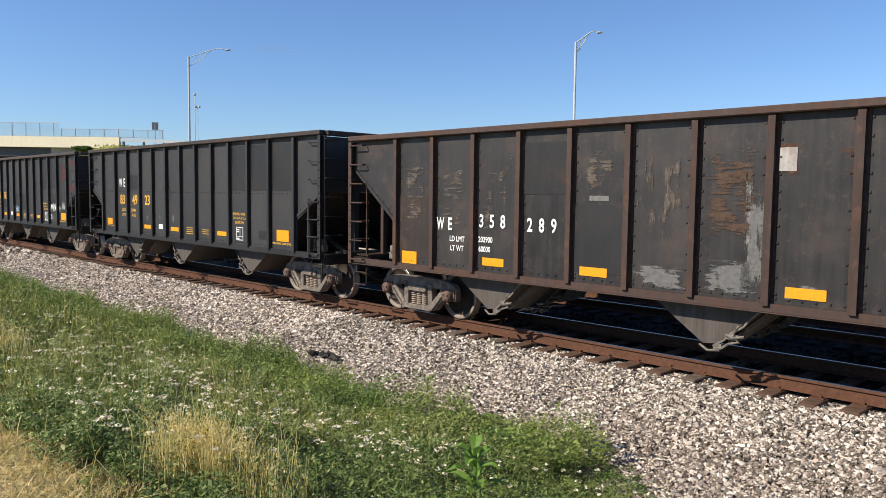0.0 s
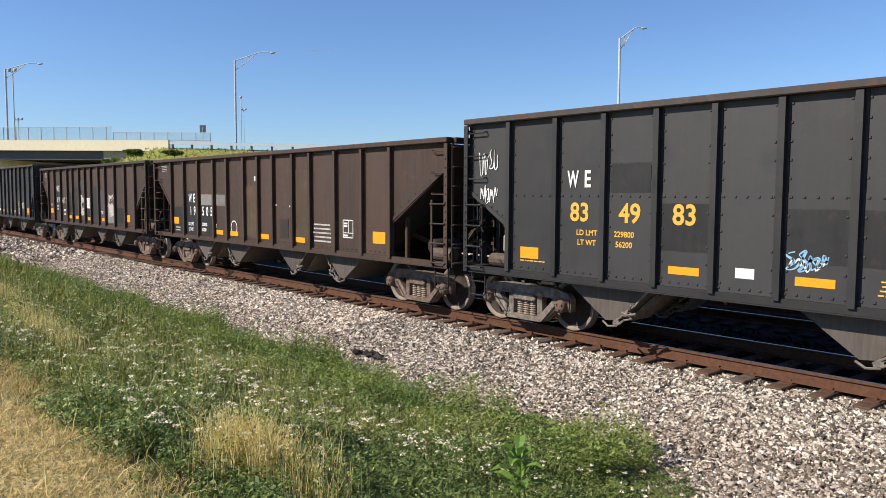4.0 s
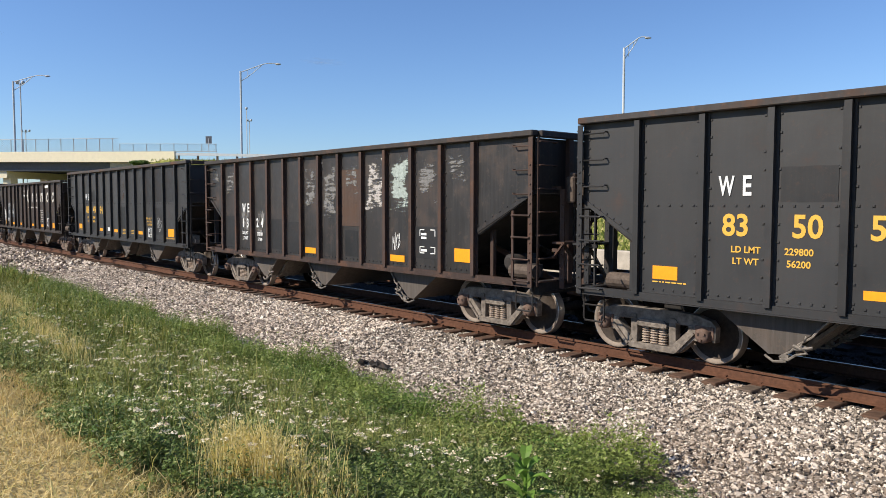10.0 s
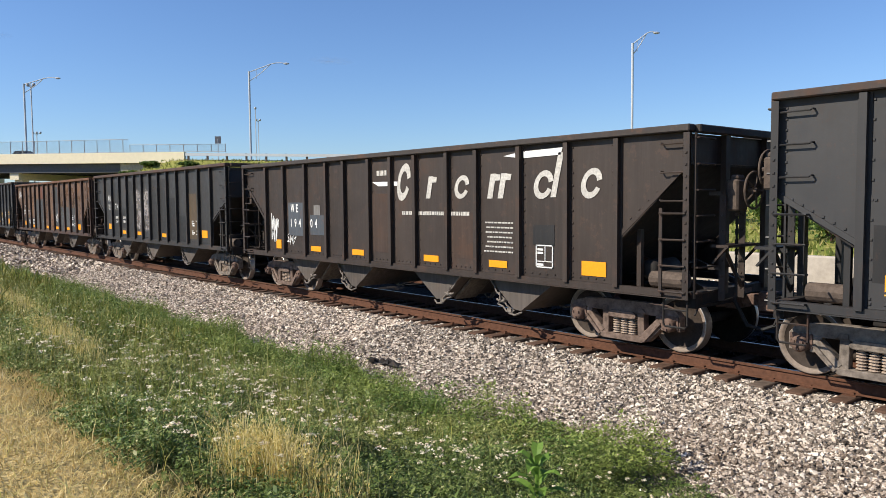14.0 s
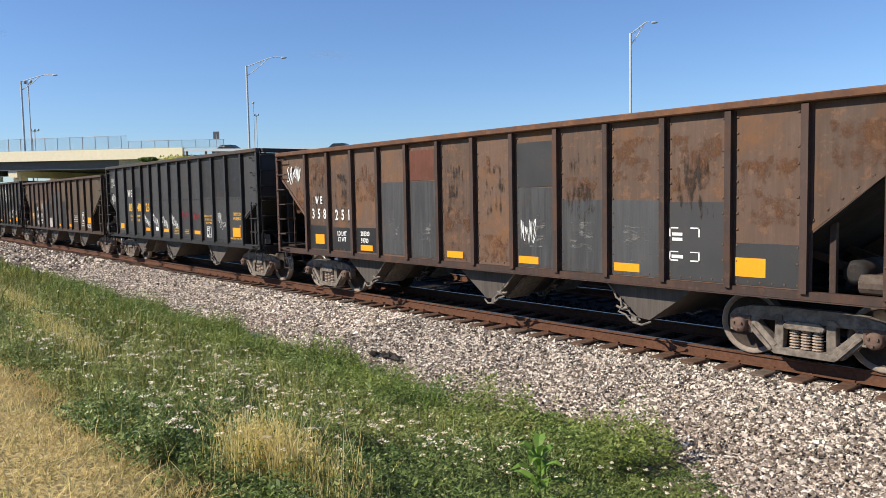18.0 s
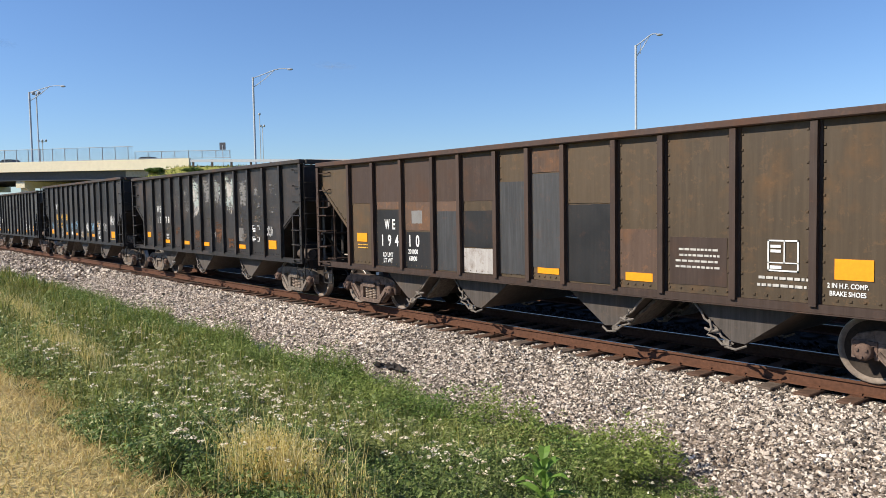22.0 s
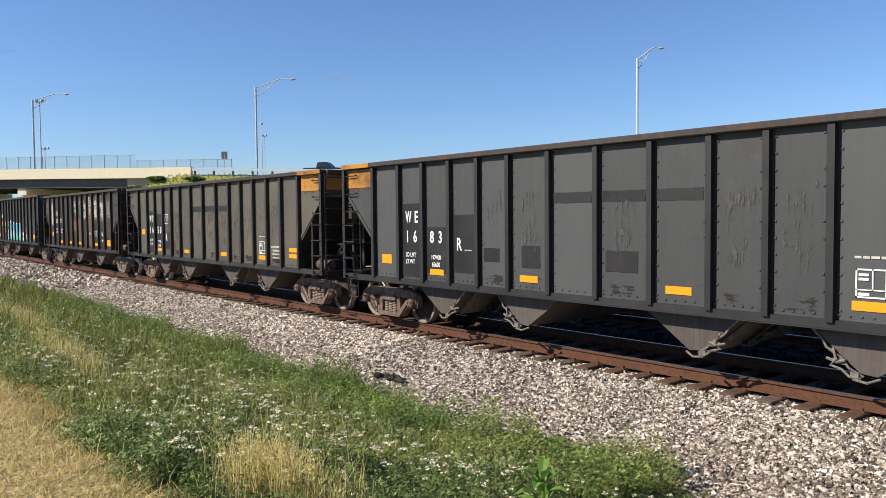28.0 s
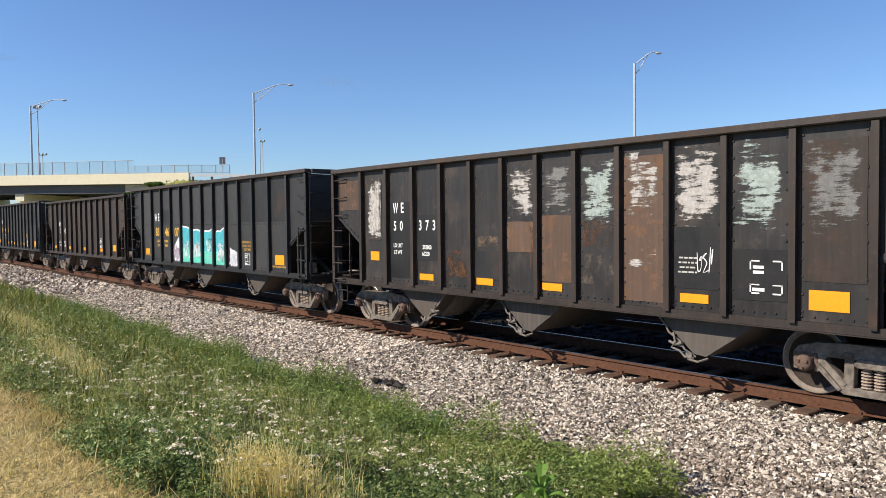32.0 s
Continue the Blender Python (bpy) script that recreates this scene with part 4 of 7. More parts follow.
def text_mesh(body):
    if body not in TEXTS:
        cu = bpy.data.curves.new("lettering", "FONT")
        cu.body, cu.size, cu.align_x, cu.align_y, cu.resolution_u = body, 1.0, "CENTER", "CENTER", 3
        cu.offset = 0.022
        tmp = bpy.data.objects.new("lettering", cu)
        scene.collection.objects.link(tmp)
        bpy.context.view_layer.update()
        me = bpy.data.meshes.new_from_object(tmp)
        bpy.data.objects.remove(tmp)
        me.materials.clear()
        me.materials.append(None)
        TEXTS[body] = me
    return TEXTS[body]


def letter(car, body, x, z, size, mat, wide=1.0, y=None, name="lettering"):
    ob = part(name, text_mesh(body), mat, car, at=(x, y if y is not None else SHEET - 0.0118, z))
    ob.rotation_euler = (math.pi / 2, 0, 0)
    ob.scale = (size * wide, size, size)
    return ob


def sheet_rect(car, name, x, z, w, h, mat, label="", proud=0.009):
    me = shared((name, round(w, 2), round(h, 2)), lambda bm: box(bm, -w / 2, w / 2, -proud, 0.0, -h / 2, h / 2))
    return part(name, me, mat, car, label, at=(x, SHEET - 0.002, z))


def small_rows(car, x, z, w, n, mat, seed=1, pitch=0.055, h=0.03):
    """Rows of small stencil that cannot be read, as broken bars."""
    h *= 0.62
    mat = M_OLDWHITE if mat is M_WHITE else mat

    def fill(bm):
        r = random.Random(seed)
        for k in range(n):
            a = -w / 2 * r.uniform(0.75, 1.0)
            while a < w / 2:
                b = a + r.uniform(0.03, 0.10)
                box(bm, a, min(b, w / 2 + 0.02), -0.0095, 0, -k * pitch - h / 2, -k * pitch + h / 2)
                a = b + 0.018
    tagged(part("small_stencil", shared(("small_stencil", w, n, seed, pitch), fill), mat, car, at=(x, SHEET - 0.001, z)), kind="stuff")


def test_box(car, x, z, mat, s=0.34):
    """A stencilled frame with a cross bar."""
    def fill(bm):
        for a, b, c, d in ((-s / 2, s / 2, s / 2 - 0.02, s / 2), (-s / 2, s / 2, -s / 2, -s / 2 + 0.02), (-s / 2, -s / 2 + 0.02, -s / 2, s / 2), (s / 2 - 0.02, s / 2, -s / 2, s / 2), (-s / 2, s / 2, -s * 0.24, -s * 0.24 + 0.014), (0.01, 0.025, -s * 0.24, s / 2), (-s * 0.4, -0.03, s * 0.25, s * 0.34), (-s * 0.4, -0.03, s * 0.1, s * 0.19), (-s * 0.42, -0.02, -s * 0.42, -s * 0.32)):
            if s > 0.425 and b - a > s * 0.9:
                box(bm, a, a + s * 0.3, -0.0115, 0, c, d)
                box(bm, b - s * 0.3, b, -0.0115, 0, c, d)
            elif s > 0.425 and d - c > s * 0.9:
                box(bm, a, b, -0.0115, 0, c, c + s * 0.28)
                box(bm, a, b, -0.0115, 0, d - s * 0.28, d)
            elif s < 0.425 or d - c < s * 0.5 and b - a < s * 0.5:
                box(bm, a, b, -0.0115, 0, c, d)
    tagged(part("stencil_frame", shared(("stencil_frame", s), fill), mat, car, at=(x, SHEET - 0.001, z)), kind="stuff")


def scribble(car, x, z, w, h, mat, seed, loops=5, thick=0.022, y=None, label="sprayed scrawl", fall=0.0):
    """A sprayed scrawl: one running line of rounded strokes like unreadable handwriting, as a flat ribbon."""
    def fill(bm):
        r = random.Random(seed)
        knots = [Vector((-w / 2, 0, -h * 0.1))]
        for k in range(loops):
            a, b = -w / 2 + w * k / loops, w / loops
            top, low = h * r.uniform(0.22, 0.5), -h * r.uniform(0.2, 0.5)
            form = r.randrange(4)
            steps = (((0.15, top), (0.3, low), (0.75, low * 0.8), (0.9, top * 0.6), (0.5, top * 0.1)),
                     ((0.1, low), (0.3, top), (0.55, low * 0.3), (0.75, top * 0.9), (0.95, low)),
                     ((0.8, top), (0.2, top * 0.6), (0.75, low * 0.1), (0.15, low), (0.95, low * 0.8)),
                     ((0.2, top), (0.15, low), (0.9, top * 0.7), (0.4, 0.0), (1.0, low * 0.9)))[form]
            knots += [Vector((a + b * (f + r.uniform(-0.12, 0.12)), 0, q * (1 - 0.5 * abs(fall) * k / loops) - fall * (a + b * f))) for f, q in steps]
        pts = []
        for i in range(1, len(knots) - 2):
            p0, p1, p2, p3 = knots[i - 1:i + 3]
            for j in range(6):
                u = j / 6
                pts.append(0.5 * (2 * p1 + (p2 - p0) * u + (2 * p0 - 5 * p1 + 4 * p2 - p3) * u * u + (3 * p1 - p0 - 3 * p2 + p3) * u ** 3))
        prev = None
        for i, p in enumerate(pts):
            d = pts[min(i + 1, len(pts) - 1)] - pts[max(i - 1, 0)]
            l = d.length or 1
            t = thick * (0.75 + 0.35 * math.sin(i * 0.37 + seed))
            n = Vector((-d.z / l * t / 2, 0, d.x / l * t / 2))
            cur = (bm.verts.new(p + n), bm.verts.new(p - n))
            if prev:
                bm.faces.new((prev[0], prev[1], cur[1], cur[0]))
            prev = cur
    part("graffiti", shared(("graffiti", seed, w, h), fill), mat, car, label, at=(x, y if y is not None else SHEET - 0.0125, z))


PATCHED = {}


def patch(car, x, z, w, h, mat, seed=0, label=""):
    """A repainted or bare area of sheet with a slightly uneven edge."""
    w += 0.06 if h > 0.5 and w > 0.55 else 0.0
    def fill(bm):
        r = random.Random(seed * 7 + int(w * 100) + int(h * 1000))
        pts = []
        for (a, b), (c, d) in (((-1, -1), (1, -1)), ((1, -1), (1, 1)), ((1, 1), (-1, 1)), ((-1, 1), (-1, -1))):
            for k in range(6):
                f = k / 6
                j = 0.005 if k else 0.0
                pts.append(((a + (c - a) * f) * w / 2 + r.uniform(-j, j), (b + (d - b) * f) * h / 2 + r.uniform(-j, j)))
        prism_y(bm, pts, -0.007, 0.006)
    mine = (x - w / 2, x + w / 2, z - h / 2, z + h / 2)
    under = [l for a, b, c, d, l in PATCHED.setdefault(car, []) if a < mine[1] + 0.03 and b > mine[0] - 0.03 and c < mine[3] + 0.03 and d > mine[2] - 0.03]
    level = max(under) + 1 if under else 0
    PATCHED[car].append(mine + (level,))
    if mat in RAGGED:
        worn_sheet(car, "worn_patch", x, z - h / 2, z + h / 2, w, stain(mat, "blot", 0.9 if mat is M_FLAKE else 0.62), SHEET - 0.0072 - 0.0009 * level, label)
        return
    part("paint_patch", shared(("paint_patch", seed, round(w, 2), round(h, 2)), fill), mat, car, label, at=(x, SHEET - 0.0009 * level, z))


def hopper_car(label, length, height, end, posts, paint_mat, rim_mat, post_mat=None, cut=(1.88, 2.9), seam=False, brake=1, pockets=((-4.2, 1), (-0.6, 1), (3.3, -1)), truck_at=0.0, long_ladder=True, tmat=None, cap=None, spots=None):
    """An open-top steel hopper car; returns the car and a function that gives the middle of a side bay."""
    car = thing("hopper_car", label, "hopper car", "cars of the passing coal train")
    post_mat = post_mat or paint_mat
    h, half = height, length / 2
    inner = half - end
    step = 2 * inner / (posts - 1)
    xs = [-inner + step * k for k in range(posts)] if not spots else list(spots) if spots[0] < 0 else [-a for a in spots[:0:-1]] + list(spots)
    ends = {-1: -xs[0], 1: xs[-1]}
    inner = min(ends.values())
    posts = len(xs)
    zi, zo = cut
    # side sheets
    for k in range(posts - 1):
        w = round(xs[k + 1] - xs[k], 3)
        part("side_panel", shared(("side_panel", w, h, seam), lambda bm: fill_panel(bm, w, h, seam)), paint_mat, car, at=((xs[k] + xs[k + 1]) / 2, 0, 0))
    for s in (-1, 1):
        inner = ends[s]
        def end_sheet(bm):
            pts = [(s * inner, h - 0.08), (s * inner, zi - 0.05), (s * (half - 0.04), zo), (s * (half - 0.04), h - 0.08)]
            prism_y(bm, pts if s < 0 else pts[::-1], SHEET, SHEET + 0.02)
            beam(bm, (s * inner, zi - 0.02), (s * (half - 0.05), zo + 0.03), 0.07, SHEET - 0.02, SHEET - 0.001)
            for k in range(8):
                f = (k + 0.5) / 8
                rivet(bm, s * (inner + (half - 0.05 - inner) * f), SHEET, zi + 0.07 + (zo - zi) * f)
                rivet(bm, s * (half - 0.16), SHEET, zo + 0.1 + (h - zo - 0.25) * f)
        part("end_panel", shared(("end_panel", length, h, end, cut, s), end_sheet), paint_mat, car)
        part("corner_post", shared(("corner_post", h), lambda bm: (box(bm, -0.05, 0.05, -0.11, -0.095, 0, h - SILL), box(bm, -0.05, -0.035, -0.095, 0.0, 0, h - SILL), [rivet(bm, 0, -0.11, 0.1 + 0.17 * k) for k in range(13)])), post_mat, car, at=(s * (half - 0.05), SHEET, SILL - 0.12), spin=0 if s < 0 else 0)
        part("corner_post", shared(("corner_post_far", h), lambda bm: box(bm, -0.05, 0.05, -0.1, 0.1, 0, h - SILL)), post_mat, car, at=(s * (half - 0.05), -SHEET, SILL - 0.12))
    inner = min(ends.values())
    part("far_side_sheet", shared(("far_side_sheet", length, h, end, cut), lambda bm: prism_y(bm, [(-inner, SILL), (inner, SILL), (inner, zi), (half - 0.04, zo), (half - 0.04, h - 0.08), (-half + 0.04, h - 0.08), (-half + 0.04, zo), (-inner, zi)], 1.48, 1.50)), paint_mat, car)
    pm = shared(("side_post", h), lambda bm: fill_post(bm, h))
    for x in xs:
        part("side_post", pm, post_mat, car, at=(x, 0, 0))
        part("side_post", pm, post_mat, car, at=(x, 0, 0), spin=math.pi)
    # rim, sills
    for s in (-1, 1):
        inner = ends[s]
        part("top_chord", shared(("top_chord", length, h, s), lambda bm: box(bm, -half, half, s * 1.54 - 0.085, s * 1.54 + 0.085, h - 0.105, h), 0.015), rim_mat, car)
        part("end_chord", shared(("end_chord", length, h, s), lambda bm: box(bm, s * half - 0.085, s * half + 0.085, -1.455, 1.455, h - 0.12, h - 0.004), 0.015), rim_mat, car)
        part("side_sill", shared(("side_sill", length, s), lambda bm: (box(bm, -half + 0.1, half - 0.1, s * 1.5 - 0.05, s * 1.5 + 0.05, SILL - 0.11, SILL - 0.002), box(bm, -half + 0.1, half - 0.1, s * 1.5 - 0.09, s * 1.5 + 0.07, SILL - 0.125, SILL - 0.112))), post_mat, car)
        part("end_sill", shared(("end_sill", length, s), lambda bm: box(bm, s * (half - 0.06) - 0.07, s * (half - 0.06) + 0.07, -1.42, 1.42, SILL - 0.26, SILL - 0.02)), M_UNDER, car)
        # slope sheet and end wall
        g = (zo - zi) / (half - 0.05 - inner)
        zb = 1.0
        xb = inner - (zi - zb) / max(g, 0.62)
        def slope(bm):
            pts = [(s * (half - 0.07), zo), (s * (half - 0.07), zo - 0.03), (s * inner, zi - 0.12), (s * xb, zb - 0.04), (s * xb, zb), (s * inner, zi - 0.09)]
            prism_y(bm, pts if s > 0 else pts[::-1], -1.475, 1.475)
        # Underframe steel instead of car paint: shade below the slope as dark colour.
        part("slope_sheet", shared(("slope_sheet", length, h, cut, s), slope), M_UNDER, car, "sloping end sheet, darkened for the shade under it")
        part("end_wall", shared(("end_wall", length, h, cut, s), lambda bm: box(bm, min(s * (half - 0.09), s * (half - 0.05)), max(s * (half - 0.09), s * (half - 0.05)), -1.475, 1.475, zo + 0.003, h - 0.13)), paint_mat, car)
        for yy in (-0.62, 0.62):
            part("end_post", shared(("end_post", h, s), lambda bm: box(bm, -0.045, 0.045, -0.06, 0.06, 0, h - SILL - 0.02)), post_mat, car, at=(s * (half - 0.0), yy, SILL - 0.1))
        for yy in (-0.62, 0.55):
            part("slope_brace", shared(("slope_brace", s, cut, length), lambda bm: beam(bm, (s * (half - 0.3), SILL - 0.1), (s * (inner - 0.35), zi - 0.35), 0.1, 0, 0.07)), post_mat, car, at=(0, yy, 0))
        part("slope_strut", shared(("slope_strut", cut), lambda bm: box(bm, -0.04, 0.04, -0.04, 0.04, SILL - 0.1, zi + 0.1)), post_mat, car, at=(s * (inner + 0.25), -1.26, 0))
        part("centre_plate_cover", shared(("centre_plate_cover", length, s), lambda bm: box(bm, min(s * (half - 0.2), s * (inner - 0.6)), max(s * (half - 0.2), s * (inner - 0.6)), -0.55, 0.55, SILL - 0.09, SILL - 0.06)), M_UNDER, car)
        # ladders
        lx = s * (half - 0.48)
        top = (h - 0.12) if long_ladder else 2.30
        ladder(car, post_mat, lx, SHEET - 0.085, SILL - 0.1, top, s, 0, 0.42, 7 if long_ladder else 4) if s > 0 else ladder(car, post_mat, -half + 0.06, SHEET - 0.085, SILL - 0.1, top, 1, 0, 0.42, 7 if long_ladder else 4)
        ladder(car, post_mat, s * (half + 0.04), (-1.06 if s < 0 else -1.5), SILL - 0.1, h - 0.12, 0, 1 if s > 0 else -1, 0.44, 7)
        if not long_ladder:
            grab = shared(("grab_iron",), lambda bm: tube(bm, [(-0.21, 0.075, 0), (-0.21, 0, 0), (-0.19, -0.01, -0.02), (0.19, -0.01, -0.02), (0.21, 0, 0), (0.21, 0.075, 0)], 0.013, 5))
            for z in (h - 1.09, h - 0.67, h - 0.25):
                part("grab_iron", grab, post_mat, car, at=(s * (half - 0.30), SHEET - 0.07, z))
        part("stirrup_step", shared(("stirrup_step",), lambda bm: (tube(bm, [(-0.2, 0, 0), (-0.2, 0, -0.42), (-0.17, 0, -0.46), (0.17, 0, -0.46), (0.2, 0, -0.42), (0.2, 0, 0)], 0.017, 5), tube(bm, [(-0.2, 0, -0.2), (0.2, 0, -0.2)], 0.014, 5))), M_UNDER, car, at=(s * (half - 0.28), SHEET + 0.01, SILL - 0.1))
        # coupler, hose, uncoupling lever
        part("coupler", shared(("coupler", s), lambda bm: (box(bm, min(0, s * 0.42), max(0, s * 0.42), -0.08, 0.08, 0.76, 0.94), box(bm, min(s * 0.34, s * 0.62), max(s * 0.34, s * 0.62), -0.17, 0.15, 0.70, 1.0), box(bm, min(-s * 0.35, s * 0.04), max(-s * 0.35, s * 0.04), -0.23, 0.23, 0.70, 1.02)), 0.02), M_CAP if s > 0 else M_UNDER, car, "rust-brown knuckle coupler", at=(s * (half - 0.02), 0, 0))
        part("brake_hose", shared(("brake_hose", s), lambda bm: tube(bm, [(0, -0.32, 0.86), (s * 0.1, -0.33, 0.72), (s * 0.22, -0.3, 0.48), (s * 0.42, -0.2, 0.42), (s * 0.6, -0.1, 0.5)], 0.03, 7)), M_HOSE, car, at=(s * half, 0, 0))
        part("uncoupling_lever", shared(("uncoupling_lever", s), lambda bm: tube(bm, [(0.0, -1.42, 0.72), (0.0, -1.3, 0.86), (s * 0.12, -0.75, 0.9), (s * 0.22, -0.2, 0.98), (s * 0.4, -0.02, 1.0)], 0.015, 5)), M_UNDER, car, at=(s * half, 0, 0))
        if s == brake:
            for yy in (-1.06, -0.50):
                part("brake_stand", shared(("brake_stand", h), lambda bm: (box(bm, -0.05, 0.05, -0.012, 0.012, 0, h - 1.95), box(bm, -0.05, -0.038, 0.013, 0.07, 0, h - 1.95), [rivet(bm, 0.0, -0.012, 0.15 + 0.22 * k, 0.016) for k in range(7)])), post_mat, car, "upright channel of the hand brake stand", at=(s * (half + 0.22), yy, SILL - 0.15))
                for zz in (h - 1.0, h - 2.1):
                    part("stand_arm", shared(("stand_arm", s), lambda bm: box(bm, min(0, s * 0.2), max(0, s * 0.2), -0.02, 0.02, -0.03, 0.03)), post_mat, car, at=(s * half, yy, zz))
            bw = part("brake_housing", shared(("brake_housing",), lambda bm: (box(bm, -0.09, 0.09, -0.15, 0.15, -0.26, 0.20), box(bm, -0.06, 0.06, -0.11, 0.11, 0.19, 0.27), box(bm, -0.03, 0.03, -0.05, 0.05, -0.34, -0.25)), 0.025), M_BRAKE, car, "dusty brown hand brake housing", at=(s * (half + 0.32), -0.84, h - 1.0))

            def chain(bm):
                for k in range(9):
                    z = -0.30 - 0.075 * k
                    box(bm, -0.012, 0.012, -0.028 if k % 2 else -0.012, 0.028 if k % 2 else 0.012, z - 0.085, z)
                tube(bm, [(0, 0, -0.95), (0, 0, -1.62)], 0.02, 6)
            part("brake_chain", shared(("brake_chain",), chain), M_UNDER, bw, "hand brake chain and rod")
            part("stand_brace", shared(("stand_brace", s), lambda bm: tube(bm, [(0, 0, 0), (0.0, 0.62, -0.72)], 0.035, 5)), post_mat, car, at=(s * (half + 0.22), -1.03, 1.72))
            def wheel(bm):
                n = 22
                pts = [(0, 0.27 * math.cos(k * 2 * math.pi / n), 0.27 * math.sin(k * 2 * math.pi / n)) for k in range(n + 1)]
                tube(bm, pts, 0.017, 6)
                for k in range(5):
                    a = k * 2 * math.pi / 5
                    tube(bm, [(0, 0, 0), (0.02, 0.14 * math.cos(a), 0.14 * math.sin(a)), (0, 0.27 * math.cos(a), 0.27 * math.sin(a))], 0.014, 5)
                tube(bm, [(-0.08, 0, 0), (0.05, 0, 0)], 0.035, 8)
            part("brake_wheel", shared(("brake_wheel",), wheel), M_BRAKE, bw, "spoked hand brake wheel", at=(s * 0.17, 0.16, 0.04))
            part("brake_step", shared(("brake_step",), lambda bm: (box(bm, -0.14, 0.14, -0.46, 0.46, -0.02, 0.02), beam(bm, (-0.1, -0.25), (0.12, -0.01), 0.03, -0.48, -0.44), beam(bm, (-0.1, -0.25), (0.12, -0.01), 0.03, 0.44, 0.48))), post_mat, car, "narrow brake step", at=(s * (half + 0.26), -0.76, 1.74))
            part("brake_cylinder", shared(("brake_cylinder",), lambda bm: (lathe_y(bm, [(0.1, -0.4), (0.16, -0.36), (0.16, 0.3), (0.1, 0.36)], 0, 0, 14), tube(bm, [(0, 0.3, 0), (0.0, 0.9, 0.05), (-0.4, 1.2, 0)], 0.025, 6), box(bm, 0.2, 0.5, -0.3, 0.0, -0.25, -0.02))), M_UNDER, car, at=(s * (half - 1.0), -0.75, 1.32))
            part("air_tank", shared(("air_tank",), lambda bm: tube(bm, [(-0.30, 0, 0), (-0.27, 0, 0.0), (0.27, 0, 0), (0.30, 0, 0)], 0.13, 12)), M_BRAKE, car, "dusty brown air tank on the end deck", at=(s * (half - 0.62), -1.12, SILL + 0.10))
        else:
            def valve(bm):
                for x0, x1, y0, y1, z0, z1 in ((-0.26, 0.26, -0.09, 0.09, 0.0, 0.16), (-0.20, -0.02, -0.12, 0.1, 0.15, 0.30), (0.05, 0.22, -0.12, 0.1, 0.15, 0.28), (-0.30, -0.25, -0.06, 0.06, 0.03, 0.13), (-0.10, 0.10, -0.15, -0.08, 0.03, 0.12)):
                    box(bm, x0, x1, y0, y1, z0, z1)
            part("brake_valve", shared(("brake_valve",), valve, 0.02), M_GATE, car, "pale dusty brake valve casting on the end deck", at=(s * (half - 0.95), -0.98, SILL - 0.02))
            rb = part("running_board", shared(("running_board",), lambda bm: box(bm, -0.18, 0.22, -0.1, -0.05, -0.06, -0.016)), post_mat, car, "slatted crossover step", at=(s * (half + 0.12), 0, 1.10))
            for k in range(6):
                part("slat", shared(("slat",), lambda bm: box(bm, -0.0225, 0.0225, -1.15, 0.9, -0.015, 0.015)), post_mat, rb, at=(-0.1375 + 0.065 * k, 0, 0))
            part("hand_rail", shared(("hand_rail", s), lambda bm: tube(bm, [(0, -1.45, 2.72), (s * 0.08, -1.4, 2.72), (s * 0.08, 1.4, 2.72), (0, 1.45, 2.72)], 0.014, 5)), post_mat, car, at=(s * half, 0, 0))
    part("centre_sill", shared(("centre_sill", length), lambda bm: (box(bm, -half + 0.1, half - 0.1, -0.19, 0.19, 0.74, 1.0), box(bm, -inner, inner, -0.24, 0.24, 1.001, 1.12))), M_UNDER, car)
    for k, (px, g) in enumerate(pockets):
        pk = part("hopper_pocket", shared(("hopper_pocket", g), lambda bm: fill_pocket(bm, g)), M_POCKET, car, "dusty sloping discharge pocket", at=(px, 0, 0))
        for gy in (-1.02, 0.42):
            part("gate", shared(("gate", g, gy), lambda bm: fill_gate(bm, g, gy)), M_GATE, pk, "dusty latch and gate of the pocket")
    part("cross_ridge", shared(("cross_ridge", inner), lambda bm: [prism_y(bm, [(a, 1.0), (a + 0.55, 1.35), (a + 1.1, 1.0)], -1.47, 1.47) for a in (-3.0, 0.3)]), paint_mat, car)
    part("train_pipe", shared(("train_pipe", length), lambda bm: tube(bm, [(-half + 0.1, -0.3, 0.86), (half - 0.1, -0.3, 0.86)], 0.03, 6)), M_UNDER, car)
    ta = truck_at or half - 1.12
    for s in (-1, 1):
        truck(car, s * ta, tmat or M_TRUCK, cap or M_CAP)

    def bay(k):
        """Middle of bay k, counted from the -x end; bay 1 is the end bay."""
        if k == 1:
            return (-half + xs[0]) / 2
        if k == posts + 1:
            return (half + xs[-1]) / 2
        return (xs[k - 2] + xs[k - 1]) / 2
    return car, bay, step


def reflector(car, x, z, w=0.46, h=0.12):
    sheet_rect(car, "reflector", x, z, w, h, M_ORANGE, "bright yellow reflective strip")


M_GREY = paint("dark_grey_car_paint", (0.0345, 0.0362, 0.0375), 0.04, 0.08, 0.45)
M_GREY2 = paint("blackish_car_paint", (0.0250, 0.0258, 0.0265), 0.05, 0.1, 0.42)
M_BLACK = paint("worn_black_car_paint", (0.0250, 0.0238, 0.0232), 0.42, 0.4, 0.38, (0.068, 0.046, 0.036))
M_BROWN = paint("brown_car_paint", (0.0500, 0.0315, 0.0225), 0.30, 0.35, 0.55, (0.085, 0.042, 0.024))
M_TANBROWN = paint("faded_brown_car_paint", (0.0740, 0.0530, 0.0290), 0.4, 0.3, 0.5, (0.13, 0.070, 0.030))
